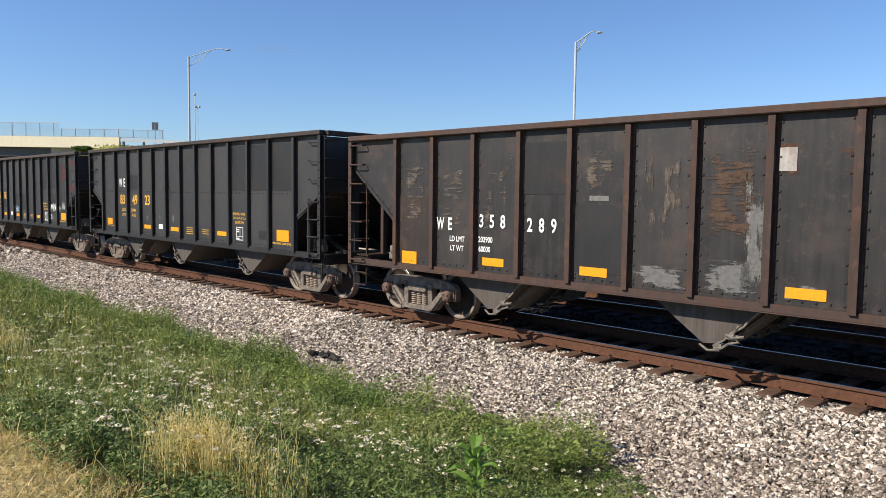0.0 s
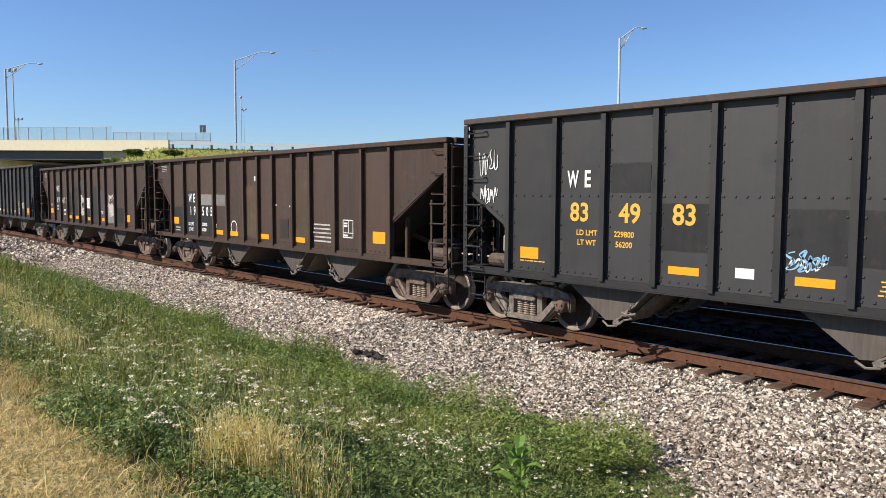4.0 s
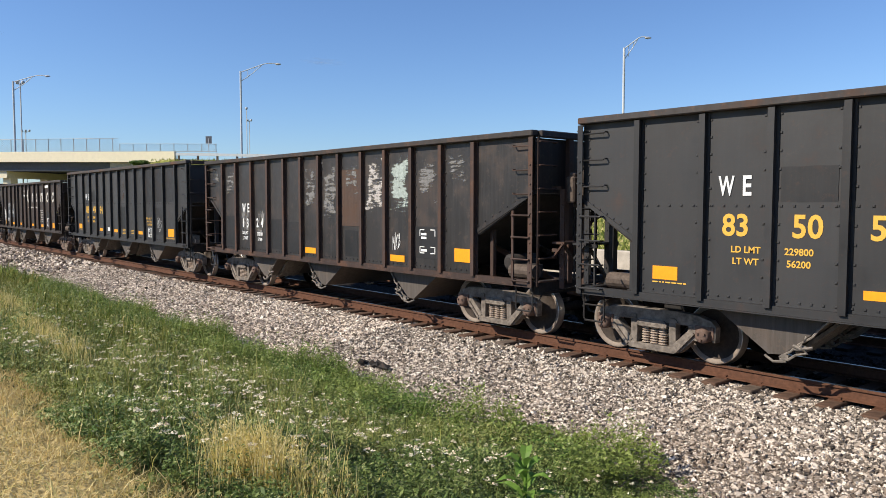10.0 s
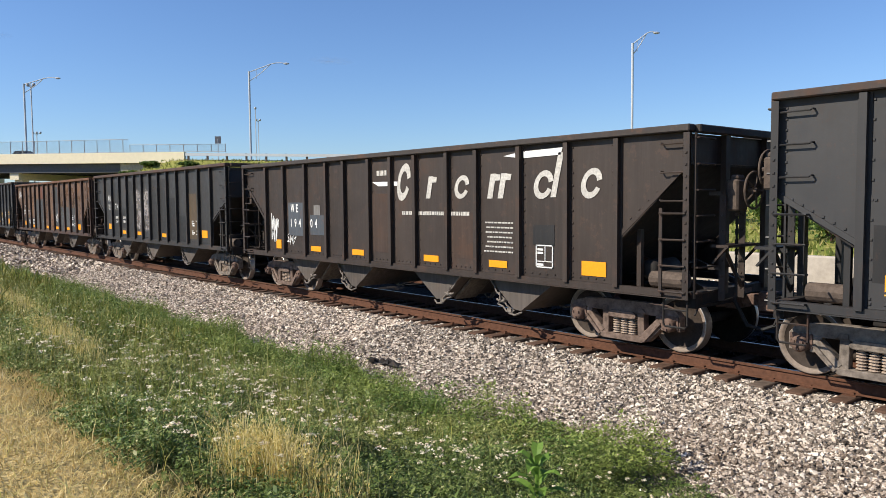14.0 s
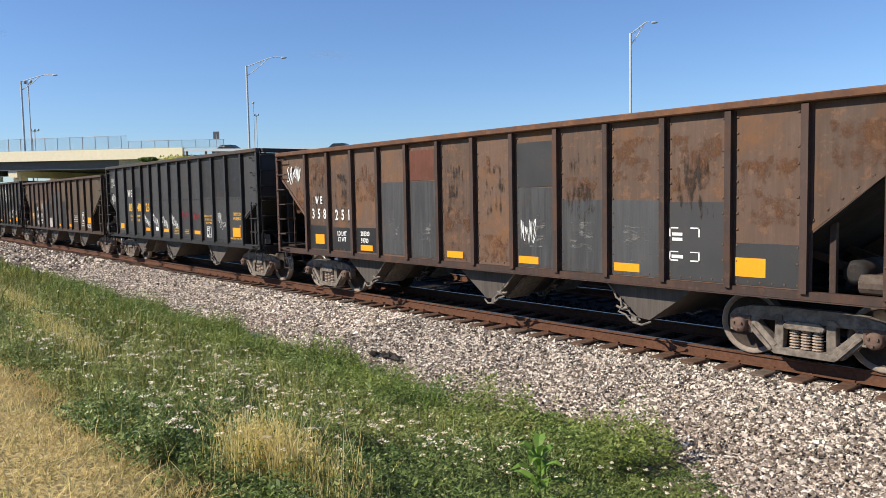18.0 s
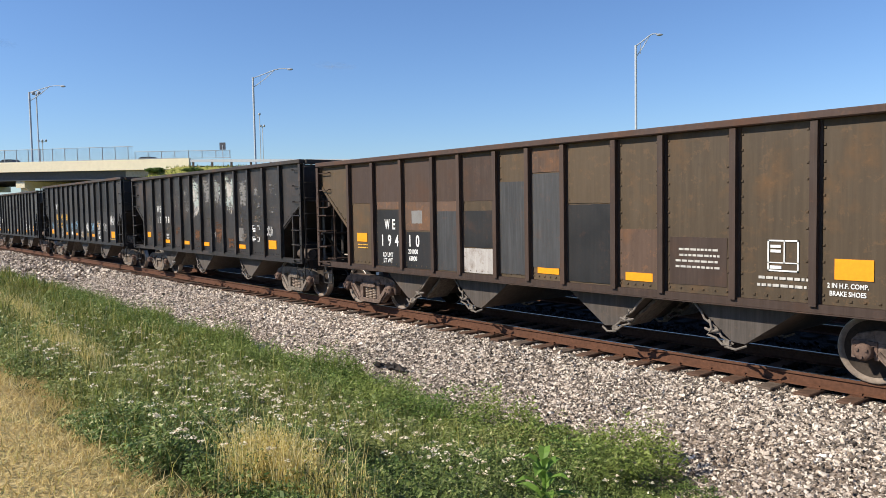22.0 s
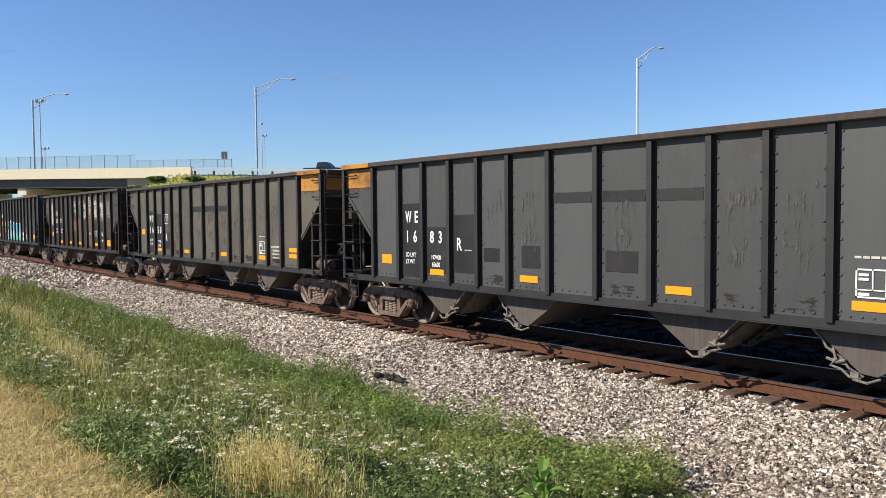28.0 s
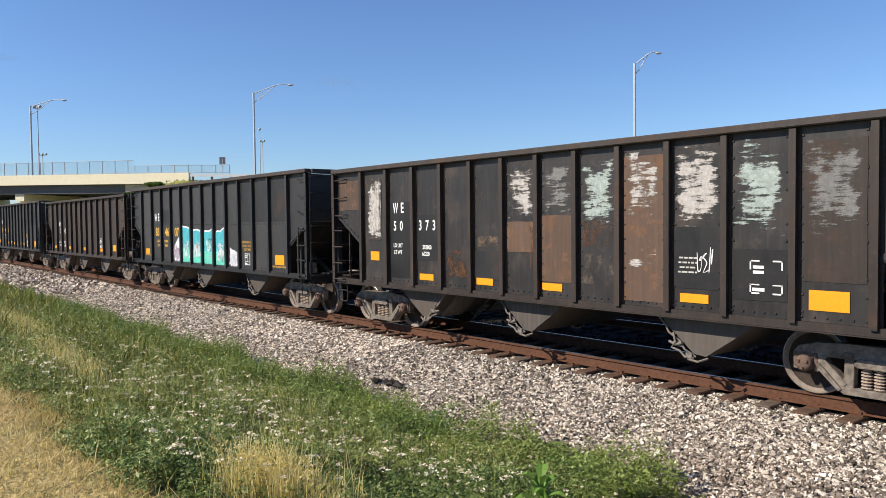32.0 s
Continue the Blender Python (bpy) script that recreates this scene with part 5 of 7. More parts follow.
M_DKBROWN = paint("dark_brown_car_paint", (0.0340, 0.0255, 0.0205), 0.36, 0.3, 0.5, (0.075, 0.04, 0.027))
M_RUSTY = paint("rusted_brown_car_paint", (0.092, 0.058, 0.039), 0.55, 0.4, 0.6, (0.165, 0.078, 0.034))
M_OLDGREY = paint("weathered_grey_car_paint", (0.0610, 0.0670, 0.0680), 0.15, 0.12, 0.5, (0.095, 0.085, 0.065))
M_RUSTRIM = paint("rusted_rim", (0.0858, 0.0409, 0.0224), 0.6, 0.3, 0.7, (0.17, 0.08, 0.04))
M_DARKRIM = paint("dark_rim", (0.036, 0.031, 0.028), 0.35, 0.3, 0.6, (0.12, 0.06, 0.035))
M_RUSTPOST = paint("rusted_post_steel", (0.050, 0.031, 0.024), 0.5, 0.3, 0.6, (0.10, 0.048, 0.028))
M_PATCHYRIM = paint("patchy_rusted_rim", (0.038, 0.034, 0.032), 0.55, 0.3, 0.6, (0.10, 0.048, 0.026))
M_PATCHBLACK = paint("black_repaint", (0.0150, 0.0156, 0.0164), 0.08, 0.2, 0.42)
M_PATCHGREY = paint("grey_repaint", (0.0420, 0.0455, 0.0480), 0.12, 0.7, 0.5)
M_PATCHWHITE = paint("smeared_white_paint", (0.50, 0.49, 0.46), 0.55, 0.3, 0.7, (0.15, 0.105, 0.075))
M_PATCHTAN = paint("bare_tan_primer", (0.17, 0.125, 0.09), 0.65, 0.5, 0.75, (0.085, 0.045, 0.03))
M_PATCHRUST = paint("bright_rust", (0.135, 0.064, 0.030), 0.8, 0.5, 0.75, (0.20, 0.095, 0.042))
M_RUSTBROWN = paint("warm_rust_brown", (0.105, 0.058, 0.032), 0.6, 0.4, 0.7, (0.21, 0.095, 0.036))
M_SMEAR = paint("thin_pale_smear", (0.13, 0.11, 0.09), 0.6, 0.6, 0.75, (0.10, 0.055, 0.034))
M_PALERUN = paint("faint_pale_run", (0.098, 0.100, 0.094), 0.3, 0.4, 0.7, (0.08, 0.055, 0.035))
M_PATCHPALE = paint("pale_stained_sheet", (0.16, 0.165, 0.16), 0.3, 0.5, 0.7, (0.10, 0.07, 0.05))
M_OLDBROWN = paint("weathered_brown_grey_paint", (0.0820, 0.0790, 0.0640), 0.45, 0.3, 0.5, (0.125, 0.105, 0.060))
M_SCRAPE = paint("thin_pale_scrape", (0.20, 0.205, 0.20), 0.3, 0.4, 0.75, (0.07, 0.05, 0.04))
M_PALETEAL = paint("pale_green_white_paint", (0.38, 0.46, 0.43), 0.25, 0.3, 0.7, (0.10, 0.08, 0.06))
M_FLAKE = paint("flaking_white_paint", (0.36, 0.35, 0.34), 0.95, 0.5, 0.75, (0.085, 0.032, 0.026))
M_REDRUST = paint("red_brown_primer", (0.13, 0.045, 0.028), 0.4, 0.3, 0.7, (0.07, 0.035, 0.022))
M_FADEDBLUE = paint("faded_blue_grey_paint", (0.055, 0.07, 0.085), 0.3, 0.4, 0.6)
M_ENDORANGE = paint("faded_orange_end_paint", (0.42, 0.20, 0.028), 0.75, 0.3, 0.6, (0.17, 0.07, 0.025))


RAGGED = (M_PATCHTAN, M_PATCHRUST, M_SMEAR, M_RUSTBROWN, M_FLAKE)
M_POCKET = paint("dusty_pocket_steel", (0.078, 0.069, 0.060), 0.35, 0.6, 0.7, (0.10, 0.070, 0.050))
M_MURALWHITE = plain("white_mural_paint", (0.62, 0.62, 0.66), 0.7, 0, 0.2, 10, 0)
M_LILAC = plain("lilac_mural_paint", (0.42, 0.33, 0.42), 0.7, 0, 0.2, 10, 0)
M_MINT = plain("mint_mural_paint", (0.10, 0.52, 0.40), 0.7, 0, 0.25, 6, 0)
M_PALEMINT = plain("pale_mint_mural_paint", (0.36, 0.66, 0.60), 0.7, 0, 0.2, 8, 0)
GREY_POCKETS = ((-4.02, 1), (-0.17, 1), (3.7, -1))
GREY_POCKETS_B = ((-3.9, 1), (-0.05, -1), (3.75, -1))
GREY_POSTS = (0, 0.93, 1.86, 2.79, 3.74, 4.73, 5.81)
BLACK_POSTS = (0, 0.87, 1.75, 2.65, 3.57, 4.53, 5.52)
LONG_POSTS = (0, 1.04, 2.03, 2.87, 3.71, 4.57, 5.41, 6.38)


def grey_car(q, numbers, brake=-1, ld="229800", lt="56200", label="dark grey open-top steel hopper car with yellow numbers", mat=None, pockets=None):
    car, bay, step = hopper_car(label, 13.85, 3.81, 1.12, 13, mat or M_GREY, M_PATCHYRIM, mat or M_GREY2, (1.86, 2.45), True, brake, pockets or GREY_POCKETS, 5.8, False, spots=GREY_POSTS)
    say(car, M_WHITE, 0.44, ("WE", bay(3), 2.66))
    for k, n in zip((3, 4, 5), numbers):
        letter(car, n, bay(k), 2.12, 0.42, M_YELLOW, 0.95)
    letter(car, "LD LMT", bay(3) + 0.15, 1.80, 0.125, M_YELLOW)
    letter(car, ld, bay(4) - 0.1, 1.80, 0.125, M_YELLOW)
    letter(car, "LT WT", bay(3) + 0.15, 1.64, 0.125, M_YELLOW)
    letter(car, lt, bay(4) - 0.1, 1.64, 0.125, M_YELLOW)
    reflector(car, bay(2) - 0.06, 1.40, 0.42, 0.20)
    for k in (5, 7, 10):
        reflector(car, bay(k), 1.32, 0.50, 0.115)
    reflector(car, bay(13), 1.40, 0.52, 0.27)
    letter(car, "2 INCH TREAD COND SHOES", bay(13) - 0.05, 1.21, 0.064, M_YELLOW)
    small_rows(car, bay(2), 1.26, 0.55, 1, M_YELLOW, 2)
    sheet_rect(car, "white_placard", bay(6), 1.36, 0.27, 0.14, M_WHITE, "white metal placard")
    small_rows(car, bay(8), 1.40, 0.4, 4, M_YELLOW, 3)
    small_rows(car, bay(9), 1.38, 0.36, 3, M_YELLOW, 4)
    letter(car, "EXW 10-7  H 12-7", bay(11), 1.86, 0.088, M_YELLOW)
    letter(car, "EW 10-7  H 12-6", bay(11), 1.75, 0.088, M_YELLOW)
    letter(car, "CU FT 3744", bay(11), 1.64, 0.088, M_YELLOW)
    test_box(car, bay(11), 1.36, M_WHITE)
    for k in (11, 12, 13):
        patch(car, bay(k), 3.03, step - 0.2, 1.12, M_PATCHBLACK, 1, "darker repainted field")
    patch(car, bay(4), 2.68, step - 0.25, 0.46, M_PATCHBLACK, 2)
    CARS.append((car, q))
    return car, bay, step


def white_marks(car, bay, step, we, nums, z_we, z_num, weights, size=0.42, z_w=1.42, kws=3, dark=True):
    letter(car, "WE", bay(kws), z_we, size, M_WHITE, 0.8)
    for k, n in nums:
        letter(car, n, bay(k), z_num, size, M_WHITE, 0.8)
    letter(car, "LD LMT", bay(kws), z_w, 0.15, M_WHITE)
    letter(car, "LT WT", bay(kws), z_w - 0.17, 0.15, M_WHITE)
    if weights:
        letter(car, weights[0], bay(kws + 1), z_w, 0.15, M_WHITE)
        letter(car, weights[1], bay(kws + 1), z_w - 0.17, 0.15, M_WHITE)


CARS = []


def field(car, x, z0, z1, w, mat, seed=0, label=""):
    """A painted field of a side sheet between two heights."""
    patch(car, x, (z0 + z1) / 2, w, z1 - z0, mat, seed, label)


def worn_sheet(car, name, x, z0, z1, w, mat, y, label=""):
    """A thin skin of paint or rust on a side sheet."""
    def fill(bm):
        v = [bm.verts.new(p) for p in ((-w / 2, 0, (z0 - z1) / 2), (w / 2, 0, (z0 - z1) / 2), (w / 2, 0, (z1 - z0) / 2), (-w / 2, 0, (z1 - z0) / 2))]
        bm.faces.new(v)
    part(name, shared((name, round(w, 2), round(z1 - z0, 2)), fill), mat, car, label, at=(x, y, (z0 + z1) / 2))


def swipes(car, x, z0, z1, w, mat, seed, n=14, label="pale scraped streaks", lift=0.0108):
    """Level scrapes of pale paint across a sheet, denser as n grows."""
    worn_sheet(car, "scraped_paint", x, z0, z1, w, stain(mat, "across", min(1.0, 0.2 + n / 25)), SHEET - lift - 0.0001 * (seed % 7), label)


def drips(car, x, z0, z1, w, mat, seed, n=7, label="pale runs of paint", lift=0.0112):
    """Upright runs of paint down a sheet, denser as n grows."""
    worn_sheet(car, "run_paint", x, z0, z1, w, stain(mat, "down", min(1.0, 0.2 + 0.07 * n * 0.8 / max(w, 0.2))), SHEET - lift - 0.0001 * (seed % 7), label)


def ring_mark(car, x, z, r, mat, t=0.028, gap=0.7):
    def fill(bm):
        n = 22
        prev = None
        for k in range(n + 1):
            a = gap / 2 + (2 * math.pi - gap) * k / n + math.pi / 2 * 3
            cur = (bm.verts.new((r * math.cos(a), 0, r * math.sin(a))), bm.verts.new(((r - t) * math.cos(a), 0, (r - t) * math.sin(a))))
            if prev:
                bm.faces.new((prev[0], prev[1], cur[1], cur[0]))
            prev = cur
    part("ring_mark", mesh_of("ring_mark", fill), mat, car, "white painted ring", at=(x, SHEET - 0.0105, z))


def say(car, mat, size, *marks):
    """Stencilled words; large characters stand apart, one stencil each."""
    size *= 0.86
    for body, x, z in marks:
        if size < 0.24:
            letter(car, body, x, z, size, mat, 0.82)
            continue
        for k, ch in enumerate(body):
            letter(car, ch, x + (k - (len(body) - 1) / 2) * 0.78 * size, z, size, mat, 0.56 if ch == "W" else 0.74)


OLD_POCKETS = ((-4.2, 1), (-0.1, 1), (4.0, -1))
BROWN_POCKETS = ((-4.4, 1), (-1.62, -1), (1.0, 1), (3.85, -1))
BLACK_POCKETS = ((-3.75, 1), (-0.15, -1), (3.35, -1))
LONG_POCKETS = ((-4.45, 1), (-1.55, -1), (1.38, 1), (4.39, -1))


def old_car(q, label, length, height, paint_mat, rim_mat, kind, post_mat=None, spots=None):
    """The older cars: kind is old, brown, black or long."""
    pockets = {"old": OLD_POCKETS, "brown": BROWN_POCKETS, "black": BLACK_POCKETS, "long": LONG_POCKETS}[kind]
    spots = spots or {"old": None, "brown": None, "black": BLACK_POSTS, "long": LONG_POSTS}[kind]
    at = {"old": 6.1, "brown": length / 2 - 1.52, "black": 5.4, "long": 6.43}[kind]
    cut = (1.90, 2.60) if kind == "black" else (1.86, 2.95)
    car, bay, st = hopper_car(label, length, height, 1.46 if kind == "old" else 1.42, 13, paint_mat, rim_mat, post_mat, cut, False, 1, pockets, at, kind == "old", spots=spots, tmat=M_TRUCK2 if kind in ("brown", "long") else None)
    CARS.append((car, q))
    return car, bay, st


def build_train():
    # worn black car, first in view
    car, bay, st = old_car(-5.03, "worn black hopper car with rust and pale grey stains", 15.45, 3.61, M_BLACK, M_RUSTPOST, "old", M_RUSTPOST)
    w = st - 0.18
    field(car, bay(5), 2.45, 3.3, w, M_PATCHBLACK, 7)
    field(car, bay(6), 1.25, 2.3, w, M_PATCHBLACK, 8)
    swipes(car, bay(6), 2.4, 3.25, w, M_SMEAR, 9, 9, "thin brown film")
    field(car, bay(6), 2.36, 2.44, 0.35, M_PATCHPALE, 19)
    swipes(car, bay(8), 1.7, 3.25, w, M_RUSTY, 5, 15, "rain-streaked brown field")
    drips(car, bay(7), 1.7, 3.2, w, M_SMEAR, 11, 6, "thin brown film")
    swipes(car, bay(8), SILL + 0.02, 1.62, w, M_PATCHPALE, 12, 19, "smeared pale grey paint")
    swipes(car, bay(7), SILL + 0.02, 1.5, w, M_PATCHPALE, 13, 16, "smeared pale grey paint")
    drips(car, bay(8) + 0.34, 1.2, 2.6, 0.3, M_PATCHPALE, 14, 6)
    field(car, 1.20, 2.70, 3.16, 0.42, M_PATCHRUST, 26, "rust round the chipped paint")
    field(car, 1.20, 2.78, 3.08, 0.30, M_PATCHWHITE, 6, "chipped white paint")
    field(car, 1.95, 2.65, 3.1, 0.24, M_PATCHRUST, 16)
    swipes(car, 1.55, SILL + 0.02, 1.4, 0.8, M_PATCHPALE, 27, 10, "smeared pale grey paint", 0.0078)
    for a, b in ((2, 5), (3, 6), (4, 7)):
        swipes(car, bay(a), 1.5, 3.3, w, M_SMEAR, 20 + b, 5, "thin brown film")
    drips(car, 0.75, 1.2, 3.2, 0.12, M_PATCHWHITE, 15, 2)
    swipes(car, bay(3), 2.2, 3.1, w, M_PATCHPALE, 17, 4)
    field(car, bay(2), 1.2, 2.4, w, M_DKBROWN, 18)
    say(car, M_WHITE, 0.37, ("WE", -4.91, 1.88), ("358", -3.75, 1.96), ("289", -2.66, 1.93))
    say(car, M_WHITE, 0.16, ("LD LMT", -4.6, 1.62), ("LT WT", -4.6, 1.45), ("202900", -3.9, 1.64), ("60000", -3.92, 1.47))
    reflector(car, -5.90, 1.20, 0.42, 0.24)
    for x, z in ((-3.72, 1.26), (-1.64, 1.26), (1.52, 1.24)):
        reflector(car, x, z, 0.5, 0.14)

    car, bay, st = grey_car(-20.7, ("83", "49", "23"), lt="56100", label="dark grey hopper car with yellow numbers and rusty rim", pockets=GREY_POCKETS_B)
    for x, z in ((-2.35, 1.63), (-1.44, 1.68), (-0.55, 1.67)):
        drips(car, x, z - 0.16, z + 0.1, 0.12, M_PATCHPALE, int(x * 100), 3, "pale splash")
    field(car, 4.39, 1.26, 1.48, 0.42, M_PATCHBLACK, 9)

    car, bay, st = grey_car(-35.9, ("83", "49", "83"), lt="56200", label="dark grey hopper car with red and white scrawls")
    w = st - 0.2
    field(car, bay(5), 1.6, 2.3, w, M_PATCHBLACK, 12)
    field(car, bay(7), 1.55, 2.25, w, M_PATCHBLACK, 13)
    field(car, bay(8), 1.55, 2.25, w, M_PATCHBLACK, 14)
    field(car, bay(12), 1.5, 2.3, w, M_PATCHBLACK, 15)
    field(car, bay(13), 1.55, 2.35, w, M_PATCHBLACK, 16)
    scribble(car, 6.38, 3.42, 0.62, 0.28, M_RED, 31, 4)
    scribble(car, 6.28, 2.50, 0.5, 0.3, M_RED, 32, 3)
    scribble(car, 5.36, 3.04, 0.55, 0.6, M_RED, 33, 4)
    scribble(car, 4.18, 1.72, 0.75, 0.42, M_WHITE, 34, 5, 0.03)
    scribble(car, 3.94, 1.38, 0.3, 0.2, M_WHITE, 36, 2)
    scribble(car, 5.31, 1.80, 0.3, 0.42, M_WHITE, 37, 3, 0.014)
    scribble(car, 4.95, 1.68, 0.25, 0.3, M_WHITE, 38, 2, 0.012)
    scribble(car, -0.56, 1.59, 0.6, 0.28, M_BLUE, 35, 4, 0.035)
    scribble(car, -0.56, 1.56, 0.5, 0.2, M_WHITE, 39, 3)
    scribble(car, -6.36, 3.01, 0.5, 0.5, M_WHITE, 40, 4)
    scribble(car, -6.34, 2.42, 0.5, 0.35, M_WHITE, 41, 4)

    # brown car with number fields
    car, bay, st = old_car(-50.95, "brown hopper car with white numbers on black fields", 15.3, 3.52, M_BROWN, M_RUSTPOST, "brown", None, (-6.23, -5.2, -4.12, -3.0, -2.1, -1.03, -0.2, 0.63, 1.66, 2.5, 3.61, 4.7, 5.74))
    w = st - 0.16
    field(car, bay(3), SILL + 0.01, 2.46, w, M_PATCHBLACK, 1)
    field(car, bay(4), SILL + 0.01, 2.01, w, M_PATCHBLACK, 2)
    field(car, bay(2), SILL + 0.01, 1.95, w, M_PATCHBLACK, 3)
    field(car, bay(4), 2.04, 2.36, w, M_PATCHPALE, 4, "pale grey paint block")
    field(car, bay(5), 2.03, 2.36, w - 0.15, M_PATCHPALE, 5, "pale grey paint block")
    field(car, bay(9), 1.25, 1.75, 0.45, M_DKBROWN, 6)
    field(car, bay(7), 1.2, 2.6, w, M_TANBROWN, 7)
    field(car, bay(10), 1.2, 3.0, w, M_TANBROWN, 8)
    say(car, M_WHITE, 0.44, ("WE", -4.66, 2.23), ("19", -4.63, 1.83), ("505", -3.55, 1.83))
    say(car, M_WHITE, 0.17, ("LD LMT", -4.77, 1.42), ("LT WT", -4.77, 1.25), ("200800", -3.75, 1.43), ("62200", -3.78, 1.27), ("HT", -2.95, 1.42))
    reflector(car, -5.95, 1.50, 0.40, 0.22)
    small_rows(car, -5.85, 1.28, 0.36, 2, M_WHITE, 5, 0.09, 0.05)
    for x in (-2.71, -1.73, 0.07, 1.94):
        reflector(car, x, 1.24, 0.5, 0.13)
    ring_mark(car, -1.74, 1.42, 0.2, M_WHITE)
    sheet_rect(car, "white_mark", -0.40, 2.81, 0.12, 0.14, M_WHITE)
    for x, z in ((0.65, 2.1), (1.55, 2.08)):
        sheet_rect(car, "white_mark", x, z, 0.22, 0.04, M_WHITE)
    small_rows(car, -6.95, 3.3, 0.45, 4, M_WHITE, 6)
    small_rows(car, 2.95, 1.66, 0.8, 5, M_WHITE, 7, 0.1, 0.06)
    test_box(car, 4.1, 1.6, M_WHITE, 0.42)
    reflector(car, 5.3, 1.45, 0.46, 0.26)

    # brown car of many patches
    car, bay, st = old_car(-66.57, "brown hopper car with white, black and tan paint patches", 14.4, 3.55, M_BROWN, M_DKBROWN, "brown", None, (-5.95, -4.9, -3.83, -2.76, -1.95, -0.97, -0.13, 0.70, 1.70, 2.55, 3.68, 4.84, 5.91))
    w = st - 0.15
    field(car, bay(3), 1.5, 2.8, w, M_PATCHBLACK, 1)
    field(car, bay(4), SILL + 0.02, 1.9, w, M_DKBROWN, 2)
    field(car, bay(5), 1.53, 2.39, w, M_PATCHBLACK, 3)
    field(car, bay(6), 1.13, 2.72, w, M_PATCHBLACK, 4)
    field(car, bay(7), 2.5, 2.94, w, M_PATCHGREY, 5)
    field(car, bay(7), 1.2, 2.47, w, M_PATCHTAN, 6, "bare tan primer with rust")
    swipes(car, bay(7) - 0.1, 1.2, 2.45, 0.65, M_PATCHWHITE, 16, 17, "smeared white paint")
    swipes(car, bay(7), 1.75, 2.0, w, M_PATCHGREY, 17, 20, "grey paint over white")
    field(car, bay(8), 1.72, 2.16, w, M_PATCHWHITE, 7)
    field(car, bay(8), SILL + 0.02, 1.71, w, M_PATCHBLACK, 8)
    field(car, bay(9), 1.1, 2.68, w, M_PATCHBLACK, 9)
    field(car, bay(10), 1.12, 2.48, w, M_PATCHGREY, 10)
    swipes(car, bay(10), 1.4, 1.75, w, M_PATCHWHITE, 21, 5)
    field(car, bay(11), 1.2, 1.9, w, M_PATCHPALE, 11, "smeared pale paint")
    swipes(car, bay(11), 1.35, 2.1, w + 0.1, M_PATCHWHITE, 22, 22, "smeared white paint")
    scribble(car, bay(11), 2.2, 0.6, 0.28, M_WHITE, 23, 4, 0.035)
    field(car, bay(12), 1.25, 1.8, w, M_PATCHBLACK, 12)
    for k in (4, 6, 7, 8, 9, 10):
        drips(car, bay(k) + st / 2 - 0.1, 1.15, 2.3, 0.08, M_PATCHWHITE, 30 + k, 2)
    say(car, M_WHITE, 0.42, ("WE", -4.42, 2.55), ("19", -4.44, 2.03), ("617", -3.36, 2.02))
    say(car, M_WHITE, 0.15, ("LD LMT", -4.50, 1.75), ("LT WT", -4.52, 1.60), ("202300", -3.36, 1.57), ("60700", -3.38, 1.40))
    reflector(car, -5.53, 1.52, 0.40, 0.22)
    ring_mark(car, -5.58, 1.78, 0.08, M_WHITE, 0.02, 0.1)
    small_rows(car, -6.6, 3.3, 0.4, 4, M_WHITE, 6)
    for x, z in ((-2.43, 1.29), (-1.46, 1.3), (0.29, 1.28), (2.20, 1.3)):
        reflector(car, x, z, 0.5, 0.13)
    reflector(car, 5.0, 1.42, 0.46, 0.26)

    car, bay, st = grey_car(-82.06, ("83", "50", "51"), label="dark grey hopper car with yellow numbers and a white scrawl")
    scribble(car, bay(12), 1.68, 0.75, 0.42, M_WHITE, 51, 4, 0.032)

    # scraped black car
    car, bay, st = old_car(-96.77, "scraped black-brown hopper car with pale streaks", 13.6, 3.70, M_BLACK, M_DARKRIM, "black", M_RUSTPOST, (-5.67, -4.78, -3.83, -2.89, -2.0, -1.13, -0.28, 0.60, 1.55, 2.44, 3.36, 4.30, 5.25))
    w = 0.72
    field(car, bay(2), 1.15, 2.05, w, M_PATCHBLACK, 1)
    field(car, bay(5), 1.2, 2.0, w, M_PATCHBLACK, 2)
    field(car, bay(6), 1.15, 1.95, w, M_PATCHBLACK, 3)
    field(car, bay(9), 1.2, 1.8, w - 0.2, M_PATCHBLACK, 4)
    field(car, bay(12), 1.3, 1.95, w, M_PATCHBLACK, 5)
    field(car, bay(9), 1.9, 3.2, w, M_BROWN, 6)
    for k, z0, n in ((1, 3.0, 7), (2, 2.6, 12), (7, 2.2, 12), (8, 1.9, 16), (9, 2.6, 9), (12, 2.4, 12), (13, 2.7, 10)):
        swipes(car, bay(k), z0, 3.45, w, M_SCRAPE, 60 + k, n)
    swipes(car, bay(10), 2.2, 3.48, w, M_PATCHWHITE, 70, 18)
    swipes(car, bay(11), 2.25, 3.45, w, M_PALETEAL, 71, 20)
    drips(car, bay(3), 1.4, 2.5, w, M_SCRAPE, 72, 6)
    drips(car, bay(4), 1.4, 2.4, w, M_SCRAPE, 73, 6)
    drips(car, bay(7) + 0.4, 1.3, 2.6, 0.15, M_PATCHRUST, 74, 3, "rust runs")
    drips(car, bay(8) + 0.42, 1.3, 2.6, 0.12, M_PATCHRUST, 75, 3, "rust runs")
    say(car, M_WHITE, 0.40, ("WE", -4.24, 2.28), ("13", -4.29, 1.85), ("24", -3.43, 1.87))
    say(car, M_WHITE, 0.15, ("LD LMT", -4.31, 1.58), ("LT WT", -4.31, 1.43), ("205100", -3.43, 1.57), ("57900", -3.43, 1.42))
